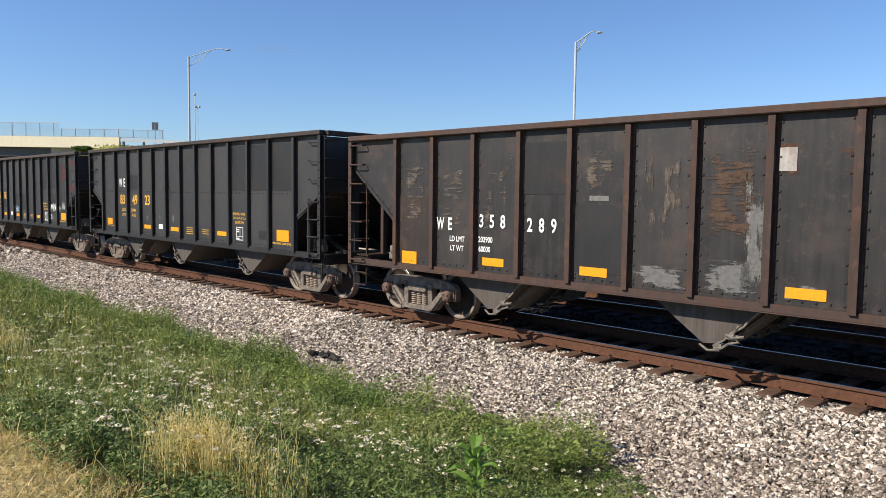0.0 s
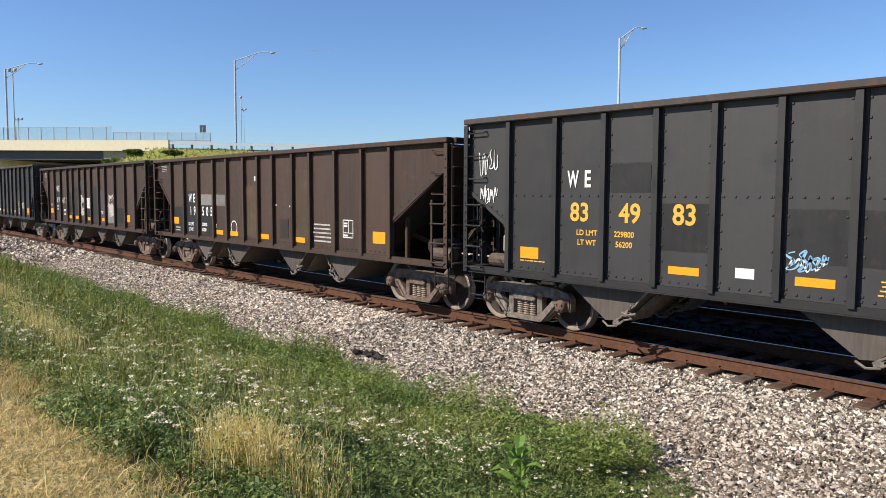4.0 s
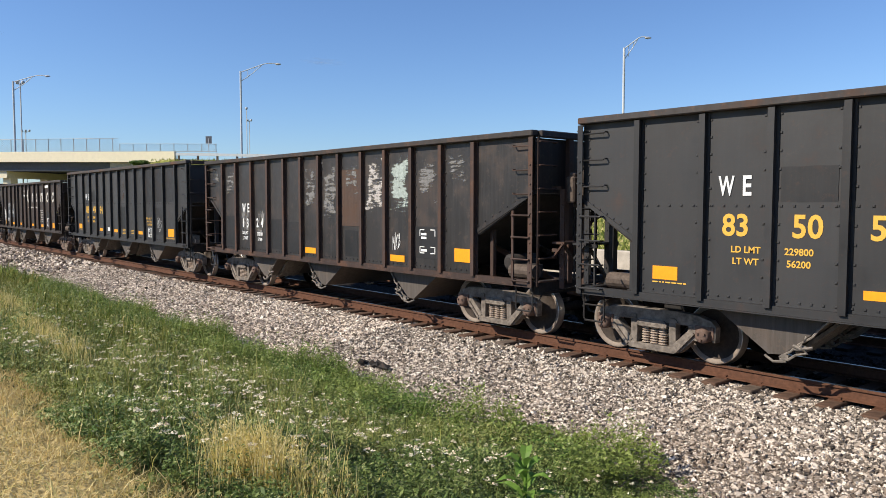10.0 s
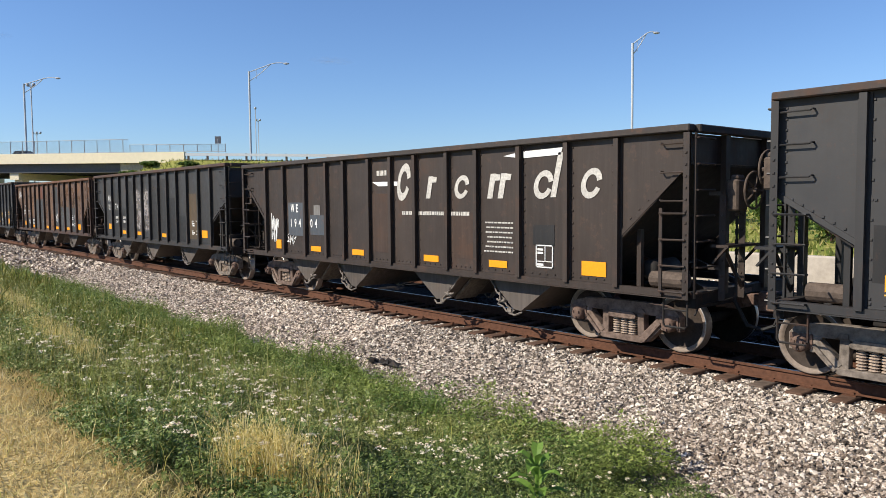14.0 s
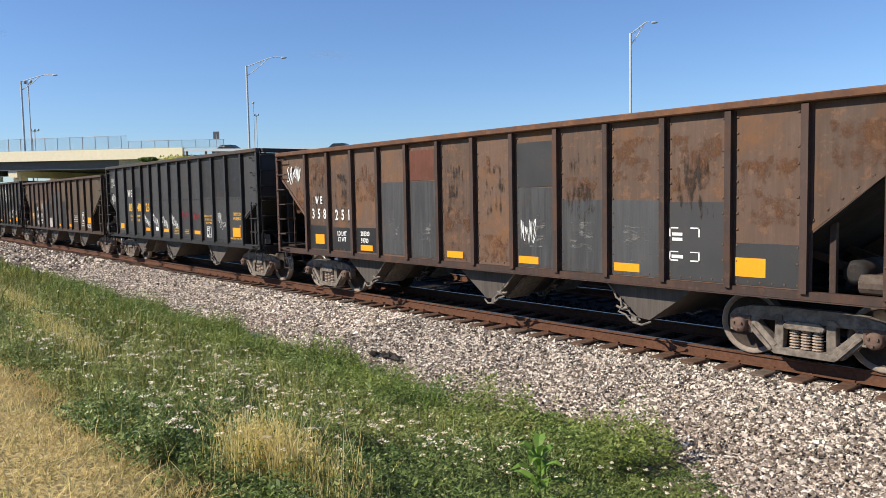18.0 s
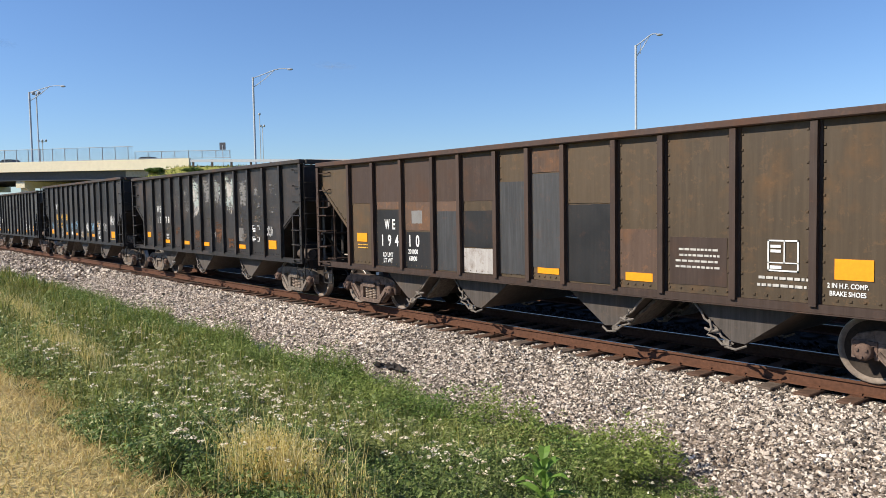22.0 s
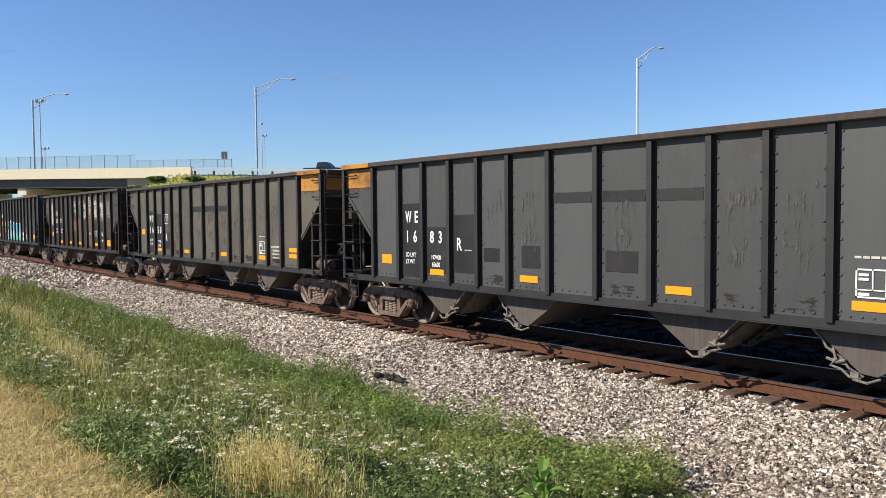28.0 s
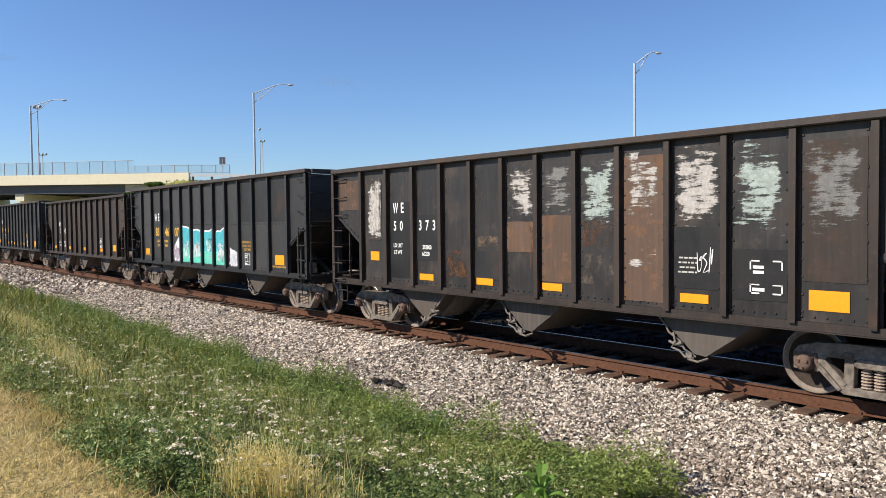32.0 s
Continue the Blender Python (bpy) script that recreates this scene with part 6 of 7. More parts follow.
    for x in (-0.75, 2.83):
        reflector(car, x, 1.25, 0.5, 0.14)
    reflector(car, 4.9, 1.42, 0.46, 0.26)
    scribble(car, 2.80, 1.62, 0.3, 0.4, M_WHITE, 55, 3, 0.014)
    test_box(car, 3.84, 1.65, M_WHITE, 0.5)

    car, bay, st = grey_car(-111.93, ("83", "49", "94"), label="dark grey hopper car with black repainted panels")
    w = st - 0.2
    field(car, bay(2), 1.4, 2.1, w, M_PATCHBLACK, 5)
    field(car, bay(4), 1.2, 2.0, w, M_PATCHBLACK, 6)
    field(car, bay(8), 1.42, 2.28, w, M_PATCHBLACK, 7)
    field(car, bay(12), 1.3, 2.25, w, M_PATCHBLACK, 8)
    scribble(car, bay(12), 1.65, 0.4, 0.5, M_WHITE, 52, 3, 0.014)
    drips(car, bay(8), 2.4, 3.4, 0.3, M_PATCHRUST, 57, 2, "thin rust runs")

    # dark brown car with big white shapes
    car, bay, st = old_car(-127.32, "dark brown hopper car with large white block lettering shapes", 14.55, 3.51, M_DKBROWN, M_DARKRIM, "brown", None, (-5.91, -4.9, -3.78, -2.75, -1.95, -0.91, -0.07, 0.79, 1.83, 2.69, 3.82, 4.93, 5.96))
    for x, z, ww, hh, shape in ((0.37, 2.84, 0.40, 0.80, "ring"), (1.29, 2.71, 0.20, 0.45, "bar"), (2.24, 2.70, 0.38, 0.46, "ring"), (3.22, 2.70, 0.38, 0.46, "pair"), (4.38, 2.70, 0.40, 0.50, "ring"), (5.43, 2.70, 0.38, 0.50, "ring")):
        def slab(bm, w=ww, hh=hh, shape=shape):
            if shape == "ring":
                n = 20
                for k in range(n - 2):
                    q = []
                    for a, f in ((k, 1.0), (k, 0.48), (k + 1, 0.48), (k + 1, 1.0)):
                        c, d = math.cos(a * 2 * math.pi / n + 0.25), math.sin(a * 2 * math.pi / n + 0.25)
                        q.append(bm.verts.new((w * 0.56 * c * (f * 0.9 + 0.1) + 0.22 * hh / 2 * d * f, 0, hh / 2 * d * (f * 0.8 + 0.2))))
                    bm.faces.new(q)
            for x0 in {"ring": (), "bar": (-0.05,), "pair": (-0.14, 0.14)}[shape]:
                prism_y(bm, [(x0 - 0.12, -hh / 2), (x0 + 0.02, -hh / 2), (x0 + 0.12, hh / 2), (x0 - 0.02, hh / 2)], -0.0005, 0)
                prism_y(bm, [(x0 + 0.08, hh * 0.22), (x0 + 0.22, hh * 0.22), (x0 + 0.24, hh * 0.45), (x0 + 0.11, hh * 0.49)], -0.0004, 0)
        part("white_block", mesh_of("white_block", slab), M_OLDWHITE, car, "worn white painted shape", at=(x, SHEET - 0.0105, z))
    part("white_block", mesh_of("white_block", lambda bm: prism_y(bm, [(-0.06, -0.42), (0.06, -0.42), (0.24, 0.34), (0.12, 0.34)], -0.0095, 0)), M_OLDWHITE, car, at=(4.60, SHEET - 0.001, 2.90))
    part("white_block", mesh_of("white_block", lambda bm: prism_y(bm, [(-0.75, 0.02), (-0.3, -0.04), (0.62, -0.02), (0.66, 0.10), (-0.3, 0.08)], -0.0095, 0)), M_WHITE, car, at=(4.15, SHEET - 0.001, 3.22))
    part("white_block", mesh_of("white_block", lambda bm: prism_y(bm, [(-0.45, 0.05), (-0.2, -0.05), (0.5, -0.05), (0.5, 0.04)], -0.0095, 0)), M_WHITE, car, at=(-0.37, SHEET - 0.001, 2.82))
    small_rows(car, -0.47, 3.06, 0.4, 1, M_WHITE, 8, 0.1, 0.18)
    small_rows(car, 1.29, 2.18, 2.3, 1, M_WHITE, 9, 0.1, 0.12)
    field(car, bay(3), 1.55, 2.42, st - 0.25, M_FADEDBLUE, 1)
    field(car, bay(4), 1.6, 2.1, st - 0.3, M_FADEDBLUE, 2)
    field(car, bay(4), 2.1, 2.35, 0.3, M_PATCHPALE, 3)
    field(car, bay(7), 1.3, 2.6, st - 0.15, M_BROWN, 4)
    field(car, bay(10), 1.3, 2.2, st - 0.15, M_BROWN, 5)
    field(car, 4.38, 1.65, 2.0, 0.5, M_PATCHBLACK, 6)
    say(car, M_WHITE, 0.34, ("WE", -4.38, 2.26), ("194", -4.35, 1.88), ("04", -3.42, 1.88))
    scribble(car, -5.47, 1.80, 0.45, 0.85, M_WHITE, 53, 3, 0.045)
    scribble(car, -4.58, 1.45, 0.5, 0.3, M_WHITE, 54, 3, 0.03)
    small_rows(car, 3.24, 2.02, 0.75, 7, M_WHITE, 10, 0.09, 0.045)
    test_box(car, 4.40, 1.45, M_WHITE, 0.40)
    reflector(car, -5.29, 1.30, 0.28, 0.24)
    for x in (-3.34, -1.43, 1.27, 3.24):
        reflector(car, x, 1.25, 0.48, 0.13)
    reflector(car, 5.48, 1.30, 0.50, 0.24)

    # black-grey car with flaking panels
    car, bay, st = old_car(-142.52, "weathered black-grey hopper car with flaking white panels", 13.6, 3.64, M_GREY, M_RUSTPOST, "black", M_BLACK)
    w = 0.74
    for k in (2, 3, 5, 8, 9):
        field(car, bay(k), 1.12, 3.3, w + 0.02, M_GREY2, 10 + k)
    for k in (6, 7):
        field(car, bay(k), 1.25, 3.08, w, M_FLAKE, k, "flaking white and rust field")
        drips(car, bay(k), 1.3, 2.2, w, M_REDRUST, 84 + k, 3, "rust red runs")
    for k in (8, 9, 10, 5):
        swipes(car, bay(k), 2.85, 3.1, w, M_PATCHTAN, 90 + k, 4, "chipped tan paint")
    field(car, bay(3), 1.53, 2.11, w, M_PATCHBLACK, 1)
    field(car, bay(4), 1.45, 2.22, w, M_PATCHBLACK, 2)
    field(car, bay(8), 1.19, 2.18, w, M_PATCHBLACK, 3)
    field(car, bay(10), 1.15, 2.62, w, M_PATCHBLACK, 4)
    field(car, bay(11), 1.12, 2.0, w, M_PATCHBLACK, 5)
    field(car, bay(12), 1.23, 2.74, w, M_TANBROWN, 6)
    say(car, M_WHITE, 0.38, ("WE", -4.94, 2.64), ("35", -4.95, 2.28), ("74", -4.03, 2.30))
    say(car, M_WHITE, 0.15, ("LD LMT", -4.05, 1.86), ("LT WT", -4.05, 1.68), ("204100", -3.12, 1.86), ("58900", -3.12, 1.70))
    reflector(car, -4.99, 1.48, 0.38, 0.22)
    for x in (-3.14, -1.35, 1.30):
        reflector(car, x, 1.28, 0.46, 0.13)
    reflector(car, 4.9, 1.42, 0.44, 0.24)
    test_box(car, 4.1, 1.61, M_WHITE, 0.46)

    # rusted car
    car, bay, st = old_car(-157.8, "rusted orange-brown hopper car with grey repainted panels and white scrawl", 15.5, 3.60, M_RUSTY, M_RUSTRIM, "old", M_RUSTPOST)
    w = st - 0.16
    field(car, bay(2), 1.88, 2.49, w, M_SMEAR, 1)
    field(car, bay(3), 1.76, 2.18, w, M_SMEAR, 2)
    field(car, bay(3), 1.12, 1.67, w, M_PATCHBLACK, 3)
    field(car, bay(4), 1.12, 1.68, w, M_PATCHBLACK, 4)
    field(car, bay(2), 1.12, 1.70, w, M_PATCHBLACK, 12)
    field(car, bay(3), 2.2, 2.45, 0.4, M_PATCHRUST, 13)
    field(car, bay(5), 1.12, 2.70, w, M_PATCHGREY, 5)
    field(car, bay(6), 1.1, 2.70, w, M_PATCHGREY, 6)
    field(car, bay(6), 2.72, 3.34, w, M_REDRUST, 7, "red-brown repainted field")
    field(car, bay(9), 1.1, 2.5, w, M_PATCHGREY, 8)
    field(car, bay(9), 2.52, 3.3, w, M_GREY, 18)
    field(car, bay(10), 1.09, 2.28, w, M_PATCHGREY, 15)
    field(car, bay(11), 1.07 + 0.03, 2.27, w, M_PATCHGREY, 16)
    field(car, bay(12), 1.1, 2.24, w, M_GREY, 17)
    field(car, bay(13), 1.1, 1.67, w, M_GREY, 19)
    for k in (5, 6, 9, 10, 11):
        swipes(car, bay(k), 1.2, 2.2, w - 0.05, M_PATCHPALE, 100 + k, 5, "thin pale smears")
    for k in (4, 8, 12):
        drips(car, bay(k), 2.4, 3.3, w, M_PATCHRUST, 110 + k, 3, "rust runs")
    for x, z0, z1, ww in ((-6.55, 1.9, 2.75, 0.75), (bay(7), 1.6, 2.2, w), (bay(7), 1.1, 1.5, w), (bay(8), 1.1, 1.7, w), (bay(2), 2.6, 3.3, w), (bay(4), 2.2, 3.0, w), (bay(10), 2.3, 2.7, w), (bay(11), 2.5, 3.3, w), (bay(12), 2.3, 3.3, w), (bay(13), 1.8, 2.9, w), (bay(14), 2.6, 3.3, 1.0)):
        field(car, x, z0, z1, ww, M_PATCHRUST, 10, "bright rust through the paint")
    for k in (2, 3, 7, 8, 10, 12):
        drips(car, bay(k), 1.7, 3.3, w, M_DKBROWN, 210 + k, 4, "dark stains down the sheet")
    say(car, M_WHITE, 0.30, ("WE", -5.73, 2.32))
    say(car, M_WHITE, 0.40, ("358", -5.75, 1.98), ("251", -4.66, 1.96))
    say(car, M_WHITE, 0.17, ("LD LMT", -4.72, 1.52), ("LT WT", -4.72, 1.38), ("203300", -3.74, 1.54), ("59700", -3.76, 1.38))
    reflector(car, -5.74, 1.36, 0.42, 0.24)
    for x in (-3.69, -0.60, 1.40, 3.51):
        reflector(car, x, 1.22, 0.48, 0.13)
    reflector(car, 5.51, 1.34, 0.50, 0.26)
    scribble(car, -6.95, 3.02, 0.75, 0.5, M_WHITE, 61, 5, 0.032)
    test_box(car, 4.53, 1.62, M_WHITE, 0.5)
    scribble(car, 1.41, 1.72, 0.4, 0.45, M_WHITE, 62, 4, 0.016)

    car, bay, st = grey_car(-173.6, ("83", "48", "26"), lt="56100", label="dark grey hopper car with yellow numbers and many white scrawls", pockets=GREY_POCKETS_B)
    scribble(car, -6.32, 3.15, 0.5, 0.45, M_WHITE, 71, 4, 0.018)
    scribble(car, -6.28, 2.5, 0.55, 0.45, M_WHITE, 72, 4, 0.018)
    for x, z, sd in ((-2.39, 1.61, 73), (-1.49, 1.68, 74), (-0.57, 1.6, 75), (0.41, 1.6, 76)):
        scribble(car, x, z, 0.62, 0.42, M_WHITE, sd, 5, 0.022, fall=0.55)
    scribble(car, 1.43, 1.89, 0.75, 0.28, M_RED, 77, 5)
    scribble(car, 2.31, 1.86, 0.7, 0.28, M_RED, 78, 5)
    scribble(car, 4.1, 1.86, 0.3, 0.45, M_WHITE, 79, 3, 0.012)
    scribble(car, 4.35, 1.62, 0.5, 0.3, M_WHITE, 80, 4, 0.010)
    say(car, M_YELLOW, 0.14, ("EMPTY LOAD", 5.40, 1.94), ("1/4 ADJ BLOCK", 5.40, 1.81))
    say(car, M_YELLOW, 0.09, ("50% E/L", 5.58, 1.58))

    # faded brown car
    car, bay, st = old_car(-188.8, "faded brown hopper car with black number fields", 15.15, 3.53, M_TANBROWN, M_RUSTPOST, "brown", M_BROWN, (-6.17, -5.17, -4.09, -3.01, -2.18, -1.15, -0.32, 0.51, 1.57, 2.44, 3.60, 4.70, 5.75))
    w = st - 0.16
    for k in (2, 3, 4, 5, 6):
        field(car, bay(k), 2.5, 3.35, w + 0.02, M_BROWN, 20 + k)
    field(car, bay(3), 1.09, 2.34, w, M_PATCHBLACK, 1)
    field(car, bay(4), 1.09, 1.87, w, M_PATCHBLACK, 2)
    field(car, bay(3), 2.36, 2.52, w, M_RUSTY, 4)
    field(car, bay(4), 1.9, 2.5, w, M_RUSTY, 5)
    field(car, bay(4) - 0.05, 2.05, 2.32, 0.36, M_PATCHPALE, 6)
    field(car, bay(5), 1.1, 2.46, w, M_PATCHGREY, 7)
    field(car, bay(5), 2.3, 2.5, w, M_RUSTY, 8)
    field(car, bay(6), 1.6, 2.31, w, M_PATCHBLACK, 9)
    field(car, bay(6), 1.1, 1.58, w, M_PATCHWHITE, 10, "white field with a rust ring")
    ring_mark(car, bay(6), 1.34, 0.16, M_PATCHRUST, 0.03, 0.05)
    field(car, bay(7), 1.14, 2.83, w, M_PATCHGREY, 11)
    field(car, bay(8), 1.3, 2.95, w, M_PATCHGREY, 12)
    field(car, bay(8), 2.97, 3.36, w, M_RUSTY, 13)
    field(car, bay(9), 2.42, 3.34, w, M_TANBROWN, 14)
    field(car, bay(9), 1.11, 2.40, w, M_PATCHBLACK, 15)
    field(car, bay(10), 1.2, 2.0, w, M_RUSTY, 16)
    field(car, bay(11), 1.2, 1.9, w, M_BROWN, 17)
    say(car, M_WHITE, 0.36, ("WE", -4.56, 2.01))
    say(car, M_WHITE, 0.40, ("194", -4.60, 1.65), ("10", -3.72, 1.66))
    say(car, M_WHITE, 0.16, ("LD LMT", -4.67, 1.34), ("LT WT", -4.67, 1.21), ("201000", -3.75, 1.44), ("62000", -3.76, 1.29))
    sheet_rect(car, "white_mark", -5.13, 2.2, 0.04, 0.3, M_WHITE)
    reflector(car, -5.70, 1.71, 0.42, 0.20)
    small_rows(car, -5.70, 1.54, 0.4, 2, M_YELLOW, 12, 0.07, 0.04)
    scribble(car, 1.07, 1.55, 0.7, 0.6, M_BLUE, 81, 4, 0.035)
    for x in (0.12, 2.01):
        reflector(car, x, 1.26, 0.5, 0.13)
    small_rows(car, 3.00, 1.72, 0.7, 4, M_WHITE, 13, 0.085, 0.05)
    test_box(car, 4.28, 1.68, M_WHITE, 0.42)
    small_rows(car, 4.3, 1.38, 0.8, 2, M_WHITE, 17, 0.1, 0.06)
    reflector(car, 5.17, 1.54, 0.46, 0.26)
    say(car, M_WHITE, 0.10, ("2 IN H.F. COMP.", 5.1, 1.33), ("BRAKE SHOES", 5.1, 1.23))

    # black car with white drips
    car, bay, st = old_car(-203.93, "scraped black hopper car with white drips and small scrawls", 13.5, 3.68, M_BLACK, M_DARKRIM, "black")
    w = 0.70
    say(car, M_WHITE, 0.38, ("WE", -4.01, 2.45), ("13", -4.03, 2.05), ("78", -3.19, 2.05))
    say(car, M_WHITE, 0.12, ("LD LMT", -3.19, 1.52), ("LT WT", -3.19, 1.40))
    swipes(car, bay(7), 2.2, 3.52, w, M_PALETEAL, 121, 24)
    drips(car, bay(7), 1.9, 3.5, w, M_PATCHWHITE, 122, 7)
    swipes(car, bay(8), 2.4, 3.52, w, M_SCRAPE, 123, 17)
    drips(car, bay(9), 2.3, 3.5, w, M_SCRAPE, 124, 7)
    swipes(car, bay(9), 2.5, 3.45, w, M_PALETEAL, 125, 8)
    swipes(car, bay(10), 2.3, 3.52, w, M_PALETEAL, 126, 19)
    drips(car, bay(10), 2.2, 3.5, w, M_PATCHWHITE, 127, 6)
    swipes(car, bay(11), 2.2, 3.45, w, M_SCRAPE, 128, 12)
    for k in (3, 5, 6, 12, 13):
        swipes(car, bay(k), 2.0, 3.4, w, M_SCRAPE, 140 + k, 5)
    for k, z0, z1 in ((3, 1.1, 1.8), (5, 1.5, 1.9), (7, 1.1, 1.9), (9, 1.2, 2.2), (10, 1.1, 1.6)):
        swipes(car, bay(k), z0, z1, w, M_PATCHRUST, 150 + k, 12, "rust through the black paint")
    for k in (2, 4, 8, 11, 12):
        swipes(car, bay(k), 1.15, 2.6, w, M_SMEAR, 160 + k, 6, "thin brown film")
    for x in (-3.23, -1.40, 0.29, 2.97):
        reflector(car, x, 1.29, 0.44, 0.12)
    reflector(car, -5.17, 1.50, 0.36, 0.2)
    reflector(car, 4.92, 1.40, 0.46, 0.24)
    test_box(car, 3.91, 1.70, M_WHITE, 0.46)
    scribble(car, 4.8, 1.78, 0.4, 0.3, M_WHITE, 82, 4, 0.014)
    scribble(car, 0.9, 1.6, 0.4, 0.3, M_WHITE, 88, 3, 0.012)
    field(car, 2.92, 1.45, 1.85, 0.32, M_PATCHPALE, 30)

    car, bay, st = grey_car(-218.92, ("83", "49", "88"), ld="229900", label="dark grey hopper car with yellow numbers and pale side scrawls")
    for x, z, sd, mm, sz, th in ((-5.23, 1.69, 83, M_BLUE, 0.4, 0.014), (-3.26, 1.40, 84, M_WHITE, 0.4, 0.014), (-2.30, 1.64, 85, M_BLUE, 0.5, 0.014), (-1.36, 1.70, 86, M_BLUE, 0.5, 0.018), (-0.54, 1.79, 89, M_BLUE, 0.5, 0.018), (0.45, 1.37, 90, M_WHITE, 0.5, 0.014), (1.38, 1.68, 91, M_WHITE, 0.55, 0.03), (2.31, 1.71, 92, M_BLUE, 0.65, 0.03), (3.31, 1.79, 93, M_WHITE, 0.6, 0.02), (4.20, 1.70, 94, M_WHITE, 0.6, 0.014), (5.23, 2.0, 95, M_WHITE, 0.6, 0.026)):
        scribble(car, x, z, sz, 0.5, mm, sd, 4, th)

    # two long grey cars with orange ends
    for q, first in ((-234.88, True), (-251.12, False)):
        length = 15.2 if first else 15.3
        car, bay, st = old_car(q, "weathered grey hopper car with an orange end and black blots" if first else "weathered brown-grey hopper car with a rusty orange end", length, 3.65 if first else 3.62, M_OLDGREY if first else M_OLDBROWN, M_DARKRIM, "long", M_GREY2 if first else M_BLACK)
        w = 0.74
        field(car, bay(3), 1.12, 2.7, w, M_PATCHBLACK, 1)
        field(car, bay(4), 1.25 if first else 1.34, 2.2 if first else 2.59, w, M_PATCHBLACK, 2)
        field(car, bay(5), 1.3, 2.45 if first else 1.9, w, M_PATCHBLACK, 3)
        dx = 0.0 if first else -0.03
        say(car, M_WHITE, 0.40, ("WE", -4.97 + dx, 2.40), ("16", -5.01 + dx, 1.98), ("83" if first else "50", -4.17 + dx, 1.98), ("R", -3.45 + dx, 1.85 if first else 1.72))
        say(car, M_WHITE, 0.15, ("LD LMT", -5.03 + dx, 1.60), ("LT WT", -5.05 + dx, 1.45), ("197400" if first else "197100", -4.18 + dx, 1.57), ("65600" if first else "65900", -4.18 + dx, 1.42))
        for x in (-0.54, 0.50, 1.49):
            field(car, x, 2.63, 2.81, w + 0.1, M_PATCHBLACK, int(x * 10) + 20, "black painted-out band")
        if first:
            for x, ww, hh, sd in ((-2.52, 0.42, 0.26, 6), (-1.50, 0.45, 0.40, 7), (0.48, 0.62, 0.34, 8)):
                field(car, x, 1.68 - hh / 2, 1.68 + hh / 2, ww, M_PATCHBLACK, sd)
            small_rows(car, -3.2, 1.75, 0.2, 1, M_WHITE, 18)
        else:
            for a, b, c, d in ((-0.17, 0.17, 0.15, 0.17), (-0.17, 0.17, -0.17, -0.15), (-0.17, -0.15, -0.15, 0.15), (0.15, 0.17, -0.15, 0.15)):
                sheet_rect(car, "plate_frame", -3.47 + (a + b) / 2, 2.40 + (c + d) / 2, b - a, d - c, M_WHITE)
            say(car, M_WHITE, 0.09, ("PLATE", -3.47, 2.46))
            say(car, M_WHITE, 0.14, ("E", -3.47, 2.34))
        reflector(car, -5.92 + dx, 1.48 if first else 1.91, 0.36, 0.2)
        for x, z in ((-4.16 + dx, 1.27), (-1.55, 1.28), (1.51, 1.29), (4.17, 1.28)):
            reflector(car, x, z, 0.44, 0.12)
        reflector(car, 6.0, 1.54, 0.46, 0.11)
        reflector(car, 6.0, 1.38, 0.46, 0.11)
        small_rows(car, 4.17, 1.88, 0.5, 1, M_WHITE, 14, 0.08, 0.05)
        test_box(car, 4.17, 1.56, M_WHITE, 0.36)
        say(car, M_WHITE, 0.085, ("CONSTANT CONTACT", 5.02, 1.60), ("SIDE BEARINGS", 5.02, 1.50))
        small_rows(car, 5.02, 1.40, 0.45, 2, M_WHITE, 15, 0.1, 0.06)
        for k in (6, 7, 9, 11, 12, 14):
            drips(car, bay(k), 1.3, 3.2, w, M_PALERUN if first else M_SMEAR, 150 + k, 2, "faint pale runs")
            swipes(car, bay(k), SILL + 0.01, 1.36, w, M_DKBROWN, 60 + k, 9, "rust scabs along the lower edge", 0.0078)
        if not first:
            field(car, bay(6) - 0.2, 1.2, 1.7, 0.5, M_PATCHRUST, 68, "bright rust bloom")
            for k in (5, 6, 8, 9, 10, 13):
                drips(car, bay(k), 1.2, 3.1, w, M_SMEAR, 250 + k, 1, "dull brown runs")
        band = M_ENDORANGE
        e = -1 if first else 1
        sheet_rect(car, "orange_end_band", e * (length / 2 - 0.62), 3.31, 1.06, 0.42, band, "faded orange band at the end", 0.012)
        part("orange_rim", mesh_of("orange_rim", lambda bm: box(bm, -0.58, 0.58, -0.006, 0.0, -0.05, 0.05)), band, car, "faded orange paint on the rim", at=(e * (length / 2 - 0.58), -1.6255, (3.65 if first else 3.62) - 0.052))
        part("orange_end_sheet", mesh_of("orange_end_sheet", lambda bm: box(bm, -0.006, 0.0, -1.42, 1.42, -0.2, 0.2)), band, car, "faded orange paint on the end wall", at=(e * (length / 2 - 0.04) + 0.004, 0, 3.30))
        field(car, e * (length / 2 - 0.62), 3.0, 3.3, 1.0, M_PATCHRUST, 77, "rust below the orange band")

    # scraped and rusted black car
    car, bay, st = old_car(-266.65, "scraped and rusted black hopper car with white streaks", 13.45, 3.69, M_BLACK, M_DARKRIM, "black", M_DKBROWN)
    w = 0.72
    field(car, bay(1) + 0.1, 2.7, 3.4, 0.9, M_RUSTY, 1)
    field(car, bay(2), 2.0, 3.36, 0.5, M_DKBROWN, 2)
    swipes(car, bay(2), 2.0, 3.4, 0.55, M_PATCHWHITE, 161, 22, "peeling white paint")
    drips(car, bay(2), 2.0, 3.4, 0.5, M_PATCHWHITE, 162, 9, "peeling white paint")
    field(car, bay(3), 1.2, 2.85, w, M_PATCHBLACK, 3)
